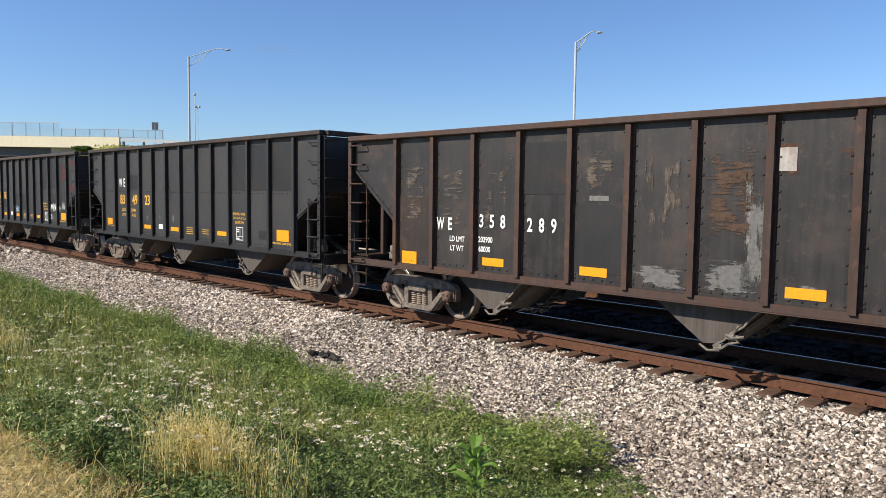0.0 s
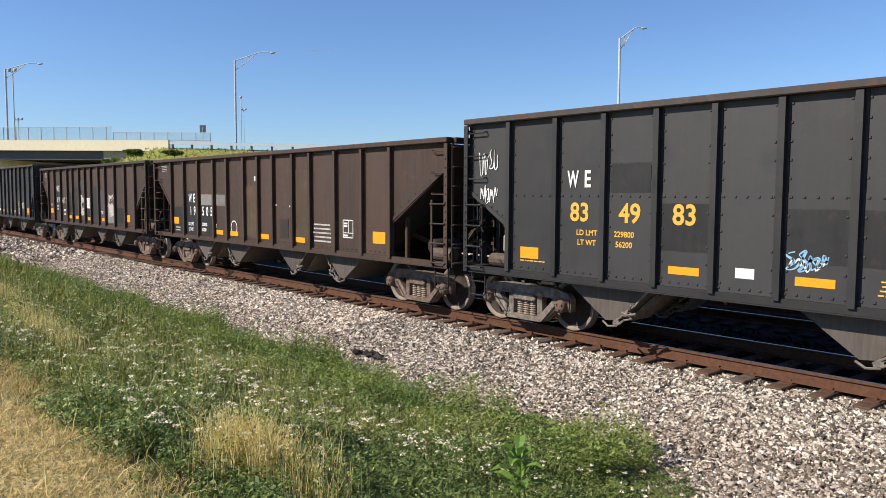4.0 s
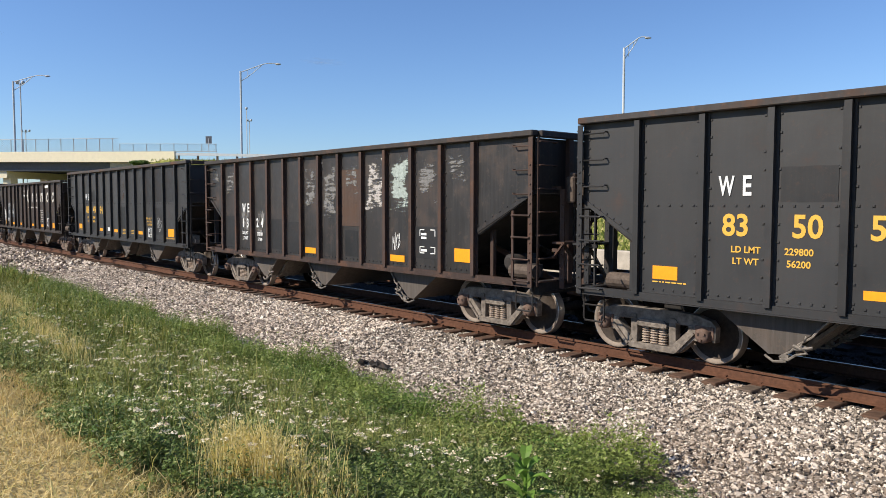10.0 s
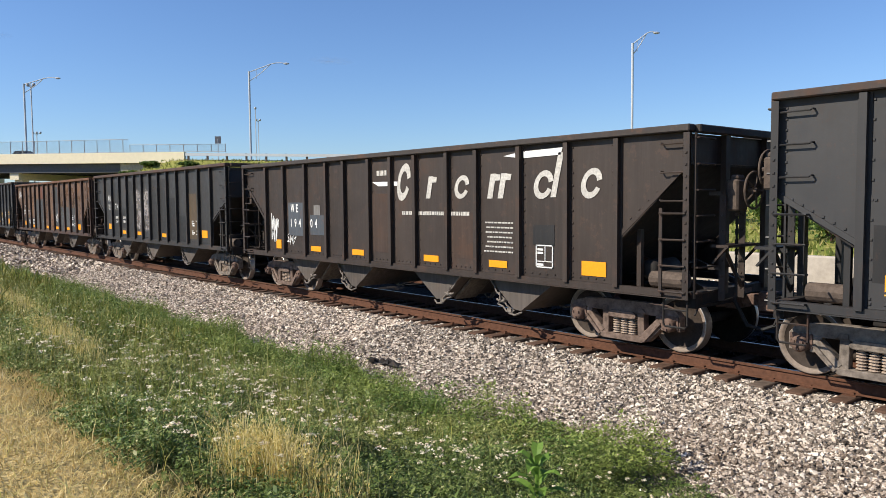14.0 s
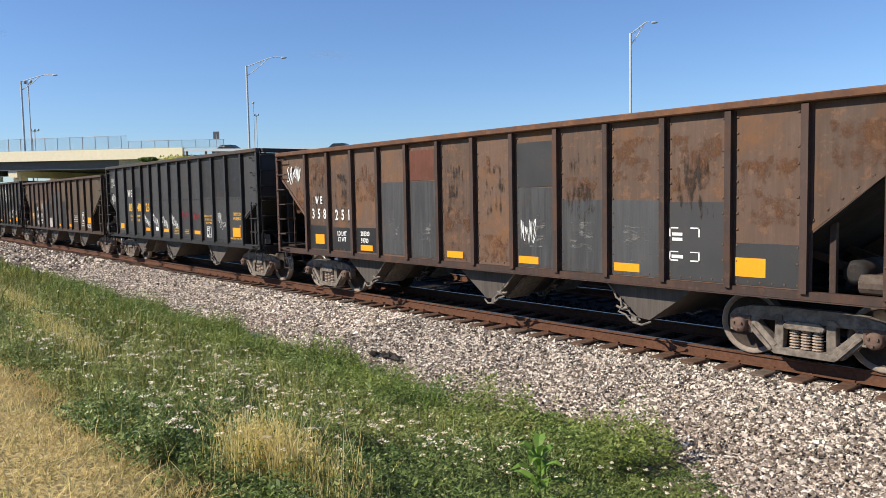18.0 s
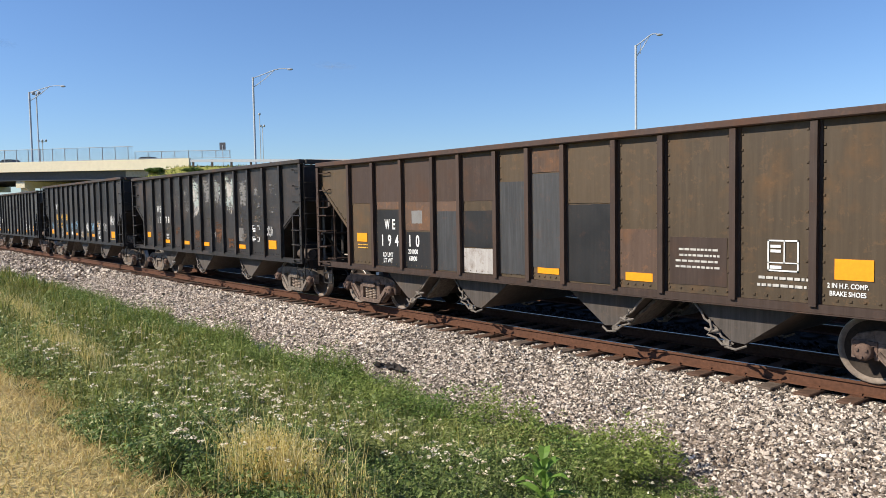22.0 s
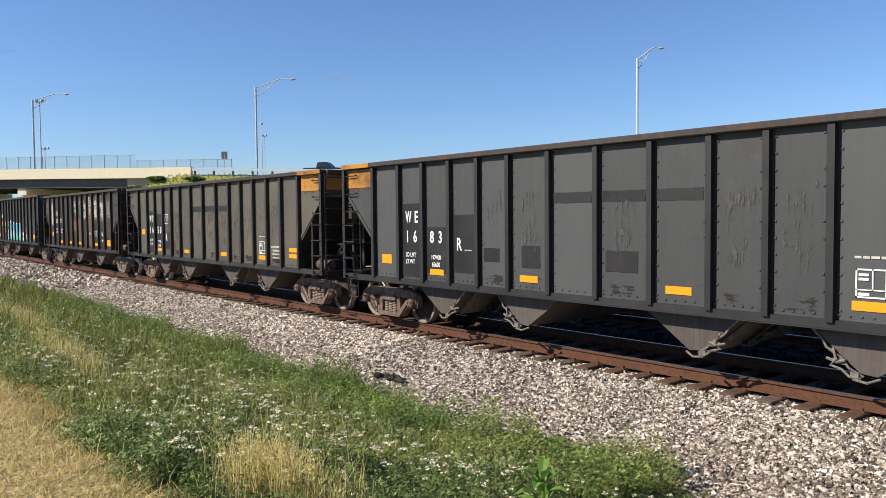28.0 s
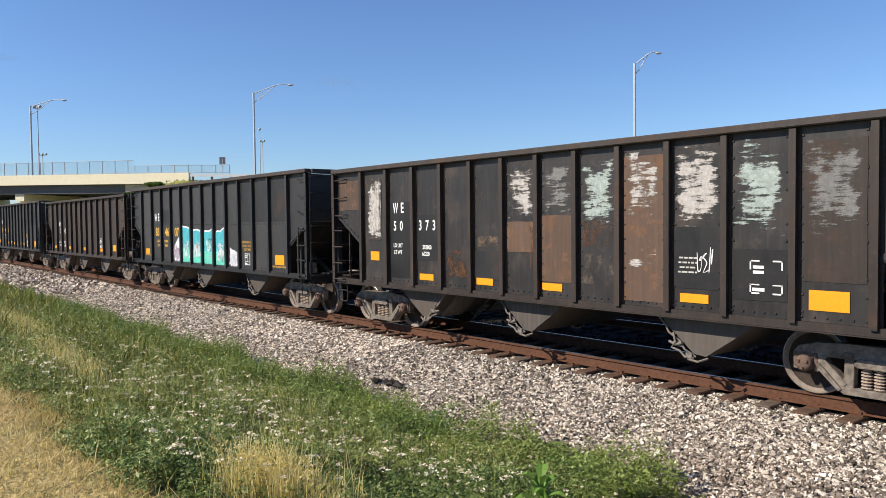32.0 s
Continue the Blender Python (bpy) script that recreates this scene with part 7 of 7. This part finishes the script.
    field(car, bay(4), 1.6, 2.55, w, M_PATCHBLACK, 4)
    say(car, M_WHITE, 0.36, ("WE", -4.11, 2.71))
    say(car, M_WHITE, 0.34, ("50", -4.14, 2.32), ("373", -3.13, 2.33))
    say(car, M_WHITE, 0.14, ("LD LMT", -4.15, 1.90), ("LT WT", -4.15, 1.75), ("202800", -3.14, 1.88), ("60200", -3.18, 1.74))
    reflector(car, -5.04, 1.65, 0.34, 0.2)
    for x in (-3.17, -1.39, 0.32, 3.07):
        reflector(car, x, 1.26, 0.46, 0.13)
    reflector(car, 4.97, 1.36, 0.50, 0.26)
    for k, mm, z0, z1 in ((5, M_PATCHRUST, 1.25, 1.9), (6, M_PATCHTAN, 1.9, 2.15), (6, M_PATCHBLACK, 1.3, 1.85), (7, M_RUSTY, 1.85, 2.4), (8, M_RUSTY, 1.35, 2.5), (9, M_PATCHRUST, 1.95, 2.45), (9, M_SMEAR, 1.3, 1.9), (10, M_RUSTY, 1.15, 3.4), (11, M_PATCHBLACK, 1.4, 2.3), (12, M_PATCHBLACK, 1.3, 2.0), (13, M_DKBROWN, 1.6, 3.4)):
        field(car, bay(k), z0, z1, w, mm, 40 + k)
    for k, z0, mm in ((7, 2.6, M_PATCHWHITE), (8, 2.7, M_SCRAPE), (9, 2.55, M_PALETEAL), (10, 2.7, M_PATCHWHITE), (12, 2.4, M_PALETEAL), (13, 2.5, M_SCRAPE)):
        swipes(car, bay(k), z0 - 0.3, 3.5, w + 0.06, mm, 170 + k, 15)
    swipes(car, bay(11), 2.3, 3.5, w, M_PATCHWHITE, 181, 20)
    swipes(car, bay(10), 1.6, 2.1, w, M_PATCHWHITE, 182, 5)
    drips(car, bay(7) + 0.3, 1.3, 2.4, 0.2, M_PATCHRUST, 183, 4, "rust runs")
    scribble(car, 3.25, 1.80, 0.28, 0.5, M_WHITE, 87, 3, 0.016)
    small_rows(car, 2.95, 1.85, 0.3, 4, M_WHITE, 16, 0.07, 0.04)
    test_box(car, 4.15, 1.62, M_WHITE, 0.46)

    # the car with the mural
    car, bay, st = grey_car(-281.55, ("83", "46", "07"), label="dark grey hopper car with a turquoise sprayed mural", pockets=GREY_POCKETS_B)
    for k, a, b in ((5, 0.62, 0.95), (6, 1.26, 1.22), (7, 1.18, 1.16), (8, 1.12, 1.18), (9, 1.10, 1.22), (10, 0.62, 0.50)):
        ww = 0.78 if k not in (5, 10) else 0.50
        def blob(bm, ww=ww, a=a, b=b, k=k, low=0.0, cut=0.0):
            r = random.Random(k)
            top = [(-ww / 2 + ww * f + r.uniform(-0.02, 0.02), (a + (b - a) * f) * r.uniform(0.93, 1.0) - cut) for f in (1.0, 0.82, 0.6, 0.42, 0.2, 0.0)]
            prism_y(bm, [(-ww / 2, low), (ww / 2, low)] + top, -0.0085, 0)
        main = M_TEAL if k in (6, 7, 8, 9) else M_MURALWHITE
        if main is M_TEAL:
            part("mural_outline", mesh_of("mural_outline", lambda bm: blob(bm)), M_MURALWHITE, car, "white outline of the mural", at=(bay(k), SHEET, 1.12))
        part("mural_field", mesh_of("mural_field", lambda bm: blob(bm, cut=0.05)), main, car, "turquoise sprayed mural field" if main is M_TEAL else "pale lilac edge of the mural", at=(bay(k), SHEET - 0.003, 1.12))
        if main is M_TEAL:
            part("mural_field", mesh_of("mural_field", lambda bm: blob(bm, a=0.30 * a + 0.1, b=0.34 * b)), M_MINT, car, "mint green lower mural field", at=(bay(k), SHEET - 0.006, 1.12))
        swipes(car, bay(k), 1.2, 1.1 + min(a, b) * 0.8, ww * 0.8, M_MURALWHITE, 190 + k, 6, "white mural strokes", 0.0185)
        drips(car, bay(k), 1.15, 1.1 + min(a, b) * 0.7, ww * 0.8, M_PALEMINT if k % 2 else M_MURALWHITE, 290 + k, 5, "pale mural strokes", 0.019)
    scribble(car, bay(9), 1.45, 0.5, 0.5, M_MURALWHITE, 301, 3, 0.05, SHEET - 0.02)
    scribble(car, bay(6), 1.5, 0.55, 0.45, M_PALEMINT, 302, 3, 0.05, SHEET - 0.02)
    scribble(car, bay(7), 1.6, 0.6, 0.6, M_MURALWHITE, 303, 3, 0.04, SHEET - 0.02)
    scribble(car, bay(5), 1.4, 0.6, 0.55, M_LILAC, 304, 3, 0.06, SHEET - 0.02)
    scribble(car, bay(10), 1.35, 0.6, 0.45, M_MURALWHITE, 305, 4, 0.05, SHEET - 0.02)
    scribble(car, bay(8), 1.75, 0.5, 0.5, M_PALEMINT, 306, 3, 0.045, SHEET - 0.02)

    car, bay, st = old_car(-296.05, "dark hopper car with white numbers", 13.5, 3.66, M_DKBROWN, M_DARKRIM, "black")
    white_marks(car, bay, st, "WE", ((3, "13"), (4, "45")), 2.46, 2.12, ("203000", "60000"), 0.36, 1.55)
    for k in (2, 5, 8, 11):
        reflector(car, bay(k), 1.3, 0.4, 0.13)
    reflector(car, bay(13), 1.42, 0.50, 0.26)
    test_box(car, bay(11), 1.6, M_WHITE, 0.42)

    grey_car(-311.2, ("83", "49", "11"), label="dark grey hopper car with yellow numbers far down the train")
    old_car(-327.2, "brown hopper car far down the train", 15.2, 3.53, M_BROWN, M_RUSTPOST, "brown")


build_train()


def travel(t):
    """Metres gone at t seconds."""
    return float(np.interp(t, [a for a, b in TRAVEL], [b for a, b in TRAVEL]))


def motions():
    where = {}
    for car, q in CARS:
        where[car] = q
        walk(car, [(t, pose(q + s, 0, 0)) for t, s in TRAVEL])
    for v, t0, speed in VEHICLES:
        rows = []
        for t in range(0, 33, 4):
            s = (t - t0) * speed
            rows.append((t, Matrix.Translation(at_road(s, -3.5, road_z(s) - 0.02)) @ pose(0, 0, 0, 0, 0, math.degrees(math.atan2(ROAD_DIR.y, ROAD_DIR.x)))))
        walk(v, rows)
    for car, ws, a in WHEELS:
        q = where[car]
        seen = [k / 15 for k in range(0, 481) if -72 < q + travel(k / 15) < 14]
        if not seen:
            continue
        ts = sorted({0.0, 32.0, *seen})
        rows = []
        for t in ts:
            u = min(max(t, seen[0]), seen[-1])
            rows.append((t, pose(a, 0, WHEEL_R, 0, math.degrees(travel(u) / WHEEL_R) % 360, 0)))
        walk(ws, rows)


# ---- plants and stones near the camera ----
def blades(name, n, region, height, width, seed, mat, label, lean=0.35, category="grass"):
    """Grass blades and narrow leaves: a bent strip of two quads each, in one mesh."""
    r = np.random.RandomState(seed)
    x, y, hs = region(r, n)
    n = len(x)
    z = np.interp(y, [p[0] for p in PROFILE], [p[1] for p in PROFILE]) - 0.04
    h = height * hs * np.exp(r.normal(0, 0.3, n))
    a = r.uniform(0, 2 * math.pi, n)
    wx, wy = np.cos(a) * width / 2, np.sin(a) * width / 2
    b = r.uniform(0, 2 * math.pi, n)
    l = h * np.abs(r.normal(0, lean, n))
    lx, ly = np.cos(b) * l, np.sin(b) * l
    def row(f, w, up):
        return np.stack([x + lx * f - wx * w, y + ly * f - wy * w, z + h * up], 1), np.stack([x + lx * f + wx * w, y + ly * f + wy * w, z + h * up], 1)
    p0, p1 = row(0, 1, 0)
    p2, p3 = row(0.35, 1, 0.6)
    p4, p5 = row(1.0, 0.25, 0.97)
    v = np.stack([p0, p1, p2, p3, p4, p5], 1).reshape(-1, 3)
    f = (np.arange(n) * 6)[:, None, None] + np.array([(0, 1, 3, 2), (2, 3, 5, 4)])[None]
    ob = new(name, big_mesh(name, v, f.reshape(-1, 4), mat))
    return tagged(ob, label, category, kind="stuff")


def leaves(name, n, region, top, size, seed, mat, label, category="weeds"):
    """Small leaves in the air up to the height of the weeds, a quad each."""
    r = np.random.RandomState(seed)
    x, y, hs = region(r, n)
    n = len(x)
    z = np.interp(y, [p[0] for p in PROFILE], [p[1] for p in PROFILE]) + top * hs * r.uniform(0.1, 1, n) ** 0.6
    c = np.stack([x, y, z], 1)
    e1, e2 = r.normal(size=(n, 3)) * np.array([1, 1, 0.55]), r.normal(size=(n, 3)) * np.array([1, 1, 0.55])
    s = size * np.exp(r.normal(0, 0.3, n))
    e1 *= (s / np.linalg.norm(e1, axis=1))[:, None]
    e2 *= (0.5 * s / np.linalg.norm(e2, axis=1))[:, None]
    v = np.stack([c - e1, c + e2, c + e1, c - e2], 1).reshape(-1, 3)
    ob = new(name, big_mesh(name, v, np.arange(4 * n).reshape(-1, 4), mat))
    return tagged(ob, label, category, kind="stuff")


def weed_edge(x):
    return -4.5 + 0.45 * np.exp(-((x + 5.2) / 1.3) ** 2) - 0.16 * np.sin(x * 1.3) - 0.12 * np.sin(x * 3.1 + 1)


def mow_edge(x):
    return -9.68 + 0.10 * np.sin(x * 1.6 + 2) + 0.07 * np.sin(x * 4.1)


def weed_area(x0, x1, power=1.0, thin=0.0, y0=-9.8, y1=-3.6):
    def pick(r, n):
        x = x1 - r.uniform(0, 1, n) ** power * (x1 - x0)
        y = r.uniform(y0, y1, n)
        clump = np.sin(x * 3.1 + 2 * np.sin(y * 2.3)) * np.sin(y * 3.7 + np.sin(x * 1.7))
        keep = (y < weed_edge(x) + 0.12 * clump + r.normal(0, 0.1, n)) & (y > mow_edge(x) + r.normal(0, 0.08, n)) & (clump > -1.1 + thin + r.uniform(0, 0.9, n) * thin)
        x, y, clump = x[keep], y[keep], clump[keep]
        rise = np.clip((weed_edge(x) + 0.15 - y) / np.where(x > -4.5, 2.2, 1.2), 0.22, 1) * (0.8 + 0.3 * clump) * np.clip((y - mow_edge(x) + 0.25) / 0.5, 0.35, 1)
        return x, y, rise
    return pick


def straw_area(r, n):
    """Tufts of dry grass: a thick stand near the camera, thin ones along the mown edge."""
    cx = np.array([-4.95, -4.75, -4.6, -4.85, -4.45, -4.7, -4.2, -3.85, -12.0, -16.2, -10.3, -9.6])
    cy = np.array([-9.05, -8.95, -9.0, -8.85, -8.85, -9.1, -8.8, -8.85, -8.7, -8.35, -8.95, -8.85])
    sx = np.array([0.14, 0.16, 0.15, 0.16, 0.15, 0.14, 0.12, 0.1, 0.8, 1.1, 0.3, 0.2])
    p = np.array([2, 2.4, 2.4, 2.4, 1.6, 2, 0.8, 0.4, 7, 8, 2.2, 1.6])
    k = r.choice(len(cx), n, p=p / p.sum())
    x, y = cx[k] + r.normal(0, 1, n) * sx[k], cy[k] + r.normal(0, 0.12, n)
    return x, y, (0.75 + 0.4 * r.uniform(0, 1, n)) * np.where(cx[k] < -8, 1.0, 1.0)


def seed_heads(name, n, region, top, seed, label):
    """Nodding heads of dry grass: a few grains along each bent tip."""
    r = np.random.RandomState(seed)
    x, y, hs = region(r, n)
    z = np.interp(y, [p[0] for p in PROFILE], [p[1] for p in PROFILE]) + top * hs * r.uniform(0.8, 1.15, n)
    m = 7
    a = r.uniform(0, 6.28, n)
    f = np.linspace(0, 1, m)[None]
    c = np.stack([x[:, None] + np.cos(a)[:, None] * 0.05 * f, y[:, None] + np.sin(a)[:, None] * 0.05 * f, z[:, None] + 0.075 * f - 0.03 * f * f], 2) + r.normal(0, 0.005, (n, m, 3))
    c = c.reshape(-1, 3)
    e1, e2 = r.normal(size=(n * m, 3)) * np.array([0.6, 0.6, 1.4]), r.normal(size=(n * m, 3))
    e1 *= 0.011 / np.linalg.norm(e1, axis=1, keepdims=True)
    e2 *= 0.005 / np.linalg.norm(e2, axis=1, keepdims=True)
    v = np.stack([c - e1, c + e2, c + e1, c - e2], 1).reshape(-1, 3)
    tagged(new(name, big_mesh(name, v, np.arange(4 * n * m).reshape(-1, 4), M_DRY)), label, "grass", kind="stuff")


def herbs(name, n, per, region, top, size, seed, mat, label):
    """Bushy low weeds: leaves gathered round n plants, each a small uneven dome."""
    r = np.random.RandomState(seed)
    x, y, hs = region(r, n)
    n = len(x)
    h = top * hs * np.exp(r.normal(0, 0.3, n))
    z0 = np.interp(y, [p[0] for p in PROFILE], [p[1] for p in PROFILE])
    u = r.uniform(0, 1, (n, per)) ** 0.55
    ang = r.uniform(0, 6.28, (n, per))
    rad = (0.10 + 0.18 * h[:, None]) * np.sqrt(r.uniform(0, 1, (n, per))) * np.sqrt(np.clip(1.1 - u, 0.1, 1))
    c = np.stack([x[:, None] + rad * np.cos(ang), y[:, None] + rad * np.sin(ang), z0[:, None] + h[:, None] * u], 2).reshape(-1, 3)
    k = len(c)
    e1 = np.stack([np.cos(ang), np.sin(ang), r.normal(0.1, 0.4, (n, per))], 2).reshape(-1, 3) + r.normal(0, 0.4, (k, 3))
    e2 = np.cross(e1, np.array([0, 0, 1.0])) + r.normal(0, 0.35, (k, 3))
    s = size * np.exp(r.normal(0, 0.3, k))
    e1 *= (s / np.linalg.norm(e1, axis=1))[:, None]
    e2 *= (0.48 * s / np.linalg.norm(e2, axis=1))[:, None]
    v = np.stack([c - e1, c + e2, c + e1, c - e2], 1).reshape(-1, 3)
    tagged(new(name, big_mesh(name, v, np.arange(4 * k).reshape(-1, 4), mat)), label, "weeds", kind="stuff")


def edge_band(x0, x1, deep):
    """The strip of weeds next to the ballast."""
    def pick(r, n):
        x = r.uniform(x0, x1, n)
        y = weed_edge(x) - 0.05 - deep * r.uniform(0, 1, n) ** 1.3
        return x, y, 0.75 + 0.35 * np.sin(x * 2.3 + 1.2 * np.sin(y * 3)) * np.sin(x * 0.7)
    return pick


def lawn_area(r, n):
    x, y = 3.0 - 31 * r.uniform(0, 1, n) ** 1.2, -9.2 - 4.5 * r.uniform(0, 1, n) ** 1.6
    keep = y < mow_edge(x) + 0.15
    return x[keep], y[keep], np.ones(keep.sum())


def umbels(name, n, region, top, seed, label, scale=1.0):
    """Flat white flower heads on thin stems, each a small disc of petals."""
    r = np.random.RandomState(seed)
    x, y, hs = region(r, n)
    n = len(x)
    z0 = np.interp(y, [p[0] for p in PROFILE], [p[1] for p in PROFILE])
    z = z0 + top * (0.75 + 0.25 * hs) * r.uniform(0.75, 1.15, n)
    m = 16
    ang, rad = r.uniform(0, 6.28, (n, m)), np.sqrt(r.uniform(0, 1, (n, m))) * r.uniform(0.018, 0.055, n)[:, None] * scale
    c = np.stack([x[:, None] + rad * np.cos(ang), y[:, None] + rad * np.sin(ang), z[:, None] + r.uniform(-0.008, 0.008, (n, m))], 2).reshape(-1, 3)
    e1, e2 = r.normal(size=(n * m, 3)) * np.array([1, 1, 0.3]), r.normal(size=(n * m, 3)) * np.array([1, 1, 0.3])
    e1 *= 0.011 / np.linalg.norm(e1, axis=1, keepdims=True)
    e2 *= 0.011 / np.linalg.norm(e2, axis=1, keepdims=True)
    v = np.stack([c - e1, c + e2, c + e1, c - e2], 1).reshape(-1, 3)
    tagged(new(name, big_mesh(name, v, np.arange(4 * n * m).reshape(-1, 4), M_FLOWER)), label, "flowers", kind="stuff")


def broad_weed(x, y):
    w = thing("broad_leaved_weed", "young broad-leaved green weed among the grass", "weed")
    z = float(np.interp(y, [p[0] for p in PROFILE], [p[1] for p in PROFILE]))
    w.location = (x, y, z)
    part("stalk", mesh_of("stalk", lambda bm: tube(bm, [(0, 0, -0.05), (0.01, 0, 0.28), (0.0, 0.01, 0.50)], 0.012, 6)), M_BIGWEED, w)

    def leaf(bm, a, zz, ln, rise):
        d, s = Vector((math.cos(a), math.sin(a), 0)), Vector((-math.sin(a), math.cos(a), 0))
        rows = [(0.0, 0.01, 0), (0.3, 0.045, rise * 0.5), (0.65, 0.04, rise * 0.75), (1.0, 0.004, rise * 0.6)]
        prev = None
        for f, wd, up in rows:
            c = Vector((0, 0, zz + up * ln)) + d * (f * ln)
            cur = [bm.verts.new(c - s * wd + Vector((0, 0, wd * 0.4))), bm.verts.new(c), bm.verts.new(c + s * wd + Vector((0, 0, wd * 0.4)))]
            if prev:
                for i in range(2):
                    bm.faces.new((prev[i], prev[i + 1], cur[i + 1], cur[i]))
            prev = cur
    for k in range(15):
        part("leaf", mesh_of("leaf", lambda bm: leaf(bm, k * 2.4, 0.10 + 0.027 * k, 0.29 - 0.010 * k, 0.22 + 0.05 * k)), M_BIGWEED, w)


def soil_edge(x0, x1):
    def pick(r, n):
        x = r.uniform(x0, x1, n)
        return x, weed_edge(x) - 0.55 + r.exponential(0.60, n)
    return pick


broad_weed(-3.79, -7.24)
blades("weed_grass", 14000, weed_area(-13, -5.8), 0.26, 0.009, 11, M_GRASS, "dense green grass and weeds beside the ballast")
blades("weed_grass", 6000, weed_area(-5.8, 2.5), 0.22, 0.008, 42, M_CLOVER, "short dark green grass among the clover")
blades("weed_grass", 18000, weed_area(-26, -13), 0.36, 0.016, 18, M_GRASS, "dense green grass and weeds along the ballast")
blades("weed_grass", 22000, weed_area(-70, -26, 1.4), 0.46, 0.035, 12, M_GRASS, "tall green grass farther along the ballast")
blades("edge_grass", 16000, edge_band(-40, -8.5, 1.7), 0.34, 0.012, 22, M_DEEPGRASS, "deep green broad-bladed grass at the edge of the ballast", 0.45)
blades("tall_grass", 2200, weed_area(-14, -5, 1.0, 0.4, -9.8, -6.5), 0.50, 0.005, 19, M_GRASS, "thin tall grass stems among the weeds", 0.3)
herbs("low_weeds", 6200, 40, weed_area(-11, -5.3, 1.0, 0.1), 0.24, 0.0145, 13, M_HERB, "low bushy weeds with small leaves")
herbs("clover", 6200, 44, weed_area(-5.6, 2.5, 1.0, 0.1), 0.23, 0.0140, 43, M_CLOVER, "dark green clover with small leaves")
herbs("low_weeds", 4200, 30, weed_area(-40, -11, 1.3), 0.36, 0.022, 14, M_HERB, "low bushy weeds farther along the ballast")
herbs("edge_weeds", 5000, 30, edge_band(-30, -4.5, 1.4), 0.38, 0.019, 27, M_DEEPGRASS, "deep green leafy weeds at the edge of the ballast")
umbels("wild_flowers", 260, weed_area(-10.5, -4.4, 1.0, 0.55, -9.55, -7.4), 0.33, 15, "white wild flower heads among the weeds")
umbels("wild_flowers", 170, weed_area(-15, -4.2, 1.0, 0.5, -8.6, -6.2), 0.36, 25, "white wild flower heads farther into the weeds")
umbels("small_flowers", 420, weed_area(-12, -1.5, 1.0, 0.3, -7.6, -4.3), 0.22, 21, "tiny white clover flowers among the weeds", 0.6)
blades("dry_stems", 800, weed_area(-20, -5.6, 1.0, 0.2, -9.8, -7.2), 0.40, 0.0045, 41, M_DRY, "thin dry stems standing among the green weeds", 0.28)
blades("dry_grass", 4200, straw_area, 0.31, 0.005, 16, M_DRY, "clumps of straw-coloured dry grass", 0.22)
seed_heads("dry_grass_heads", 900, straw_area, 0.31, 26, "nodding seed heads of dry grass")
blades("mown_lawn", 170000, lawn_area, 0.075, 0.0075, 17, M_LAWN, "dry mown lawn grass", 1.1)
rocks("ballast", 88000, bed(-13, 1.0, -5.6, -1.22), 0.036, 1, label="grey and tan crushed stone ballast")
rocks("ballast", 56000, bed(-34, -13, -5.6, -1.22, 1.3), 0.043, 2, M_STONE2, label="crushed stone ballast farther along the track")
rocks("ballast", 6000, bed(-60, -34, -5.6, -1.22, 1.2), 0.085, 6, M_STONE2, label="crushed stone ballast far along the track")
rocks("edge_gravel", 36000, soil_edge(-20, 2.0), 0.029, 31, M_SOIL, "brown gravel and soil along the weeds", 0.006)
rocks("brown_gravel", 7000, bed(-5.5, 1.0, -5.4, -2.6), 0.031, 32, M_SOIL, "brown stones among the ballast", 0.012)
rocks("tie_crib_stones", 4200, bed(-20, 1.0, -1.3, -0.83), 0.04, 9, label="crushed stone packed between the tie ends", lift=-0.015)
# Oily stones whose colour also carries the shade beneath the cars.
rocks("track_bed_stones", 5200, bed(-16, 2.0, -0.65, 2.8), 0.055, 7, label="oily crushed stone between the rails, darkened for the train's shade", mat=scatter_mat("oily_shaded_stone", [(0.0, (0.004, 0.0035, 0.003)), (0.7, (0.012, 0.010, 0.009)), (1.0, (0.04, 0.034, 0.03))]))
rocks("far_ballast", 6000, bed(-60, 4.0, 5.8, 12.8), 0.07, 8, label="pale crushed stone beyond the second track")


def dark_clump(x, y):
    """A small dark heap of waste on the gravel."""
    c = thing("debris_clump", "dark clump of debris on the gravel", "debris")
    z = float(np.interp(y, [p[0] for p in PROFILE], [p[1] for p in PROFILE]))
    c.location = (x, y, z)
    r = random.Random(8)
    for k in range(16):
        a, d, sz = r.uniform(0, 6.3), r.uniform(0, 0.3), r.uniform(0.05, 0.11)
        def lump(bm):
            for i in range(6):
                bm.verts.new((r.uniform(-sz, sz) * 1.4, r.uniform(-sz, sz), r.uniform(0, sz)))
            bm.verts.new((0, 0, sz * 1.2))
            bm.verts.new((sz * 0.3, sz * 0.2, -0.02))
            bmesh.ops.convex_hull(bm, input=bm.verts)
        part("lump", mesh_of("lump", lump), M_UNDER, c, at=(d * math.cos(a) * 1.3, d * math.sin(a) * 0.6, 0.015))


dark_clump(-11.0, -3.47)
motions()
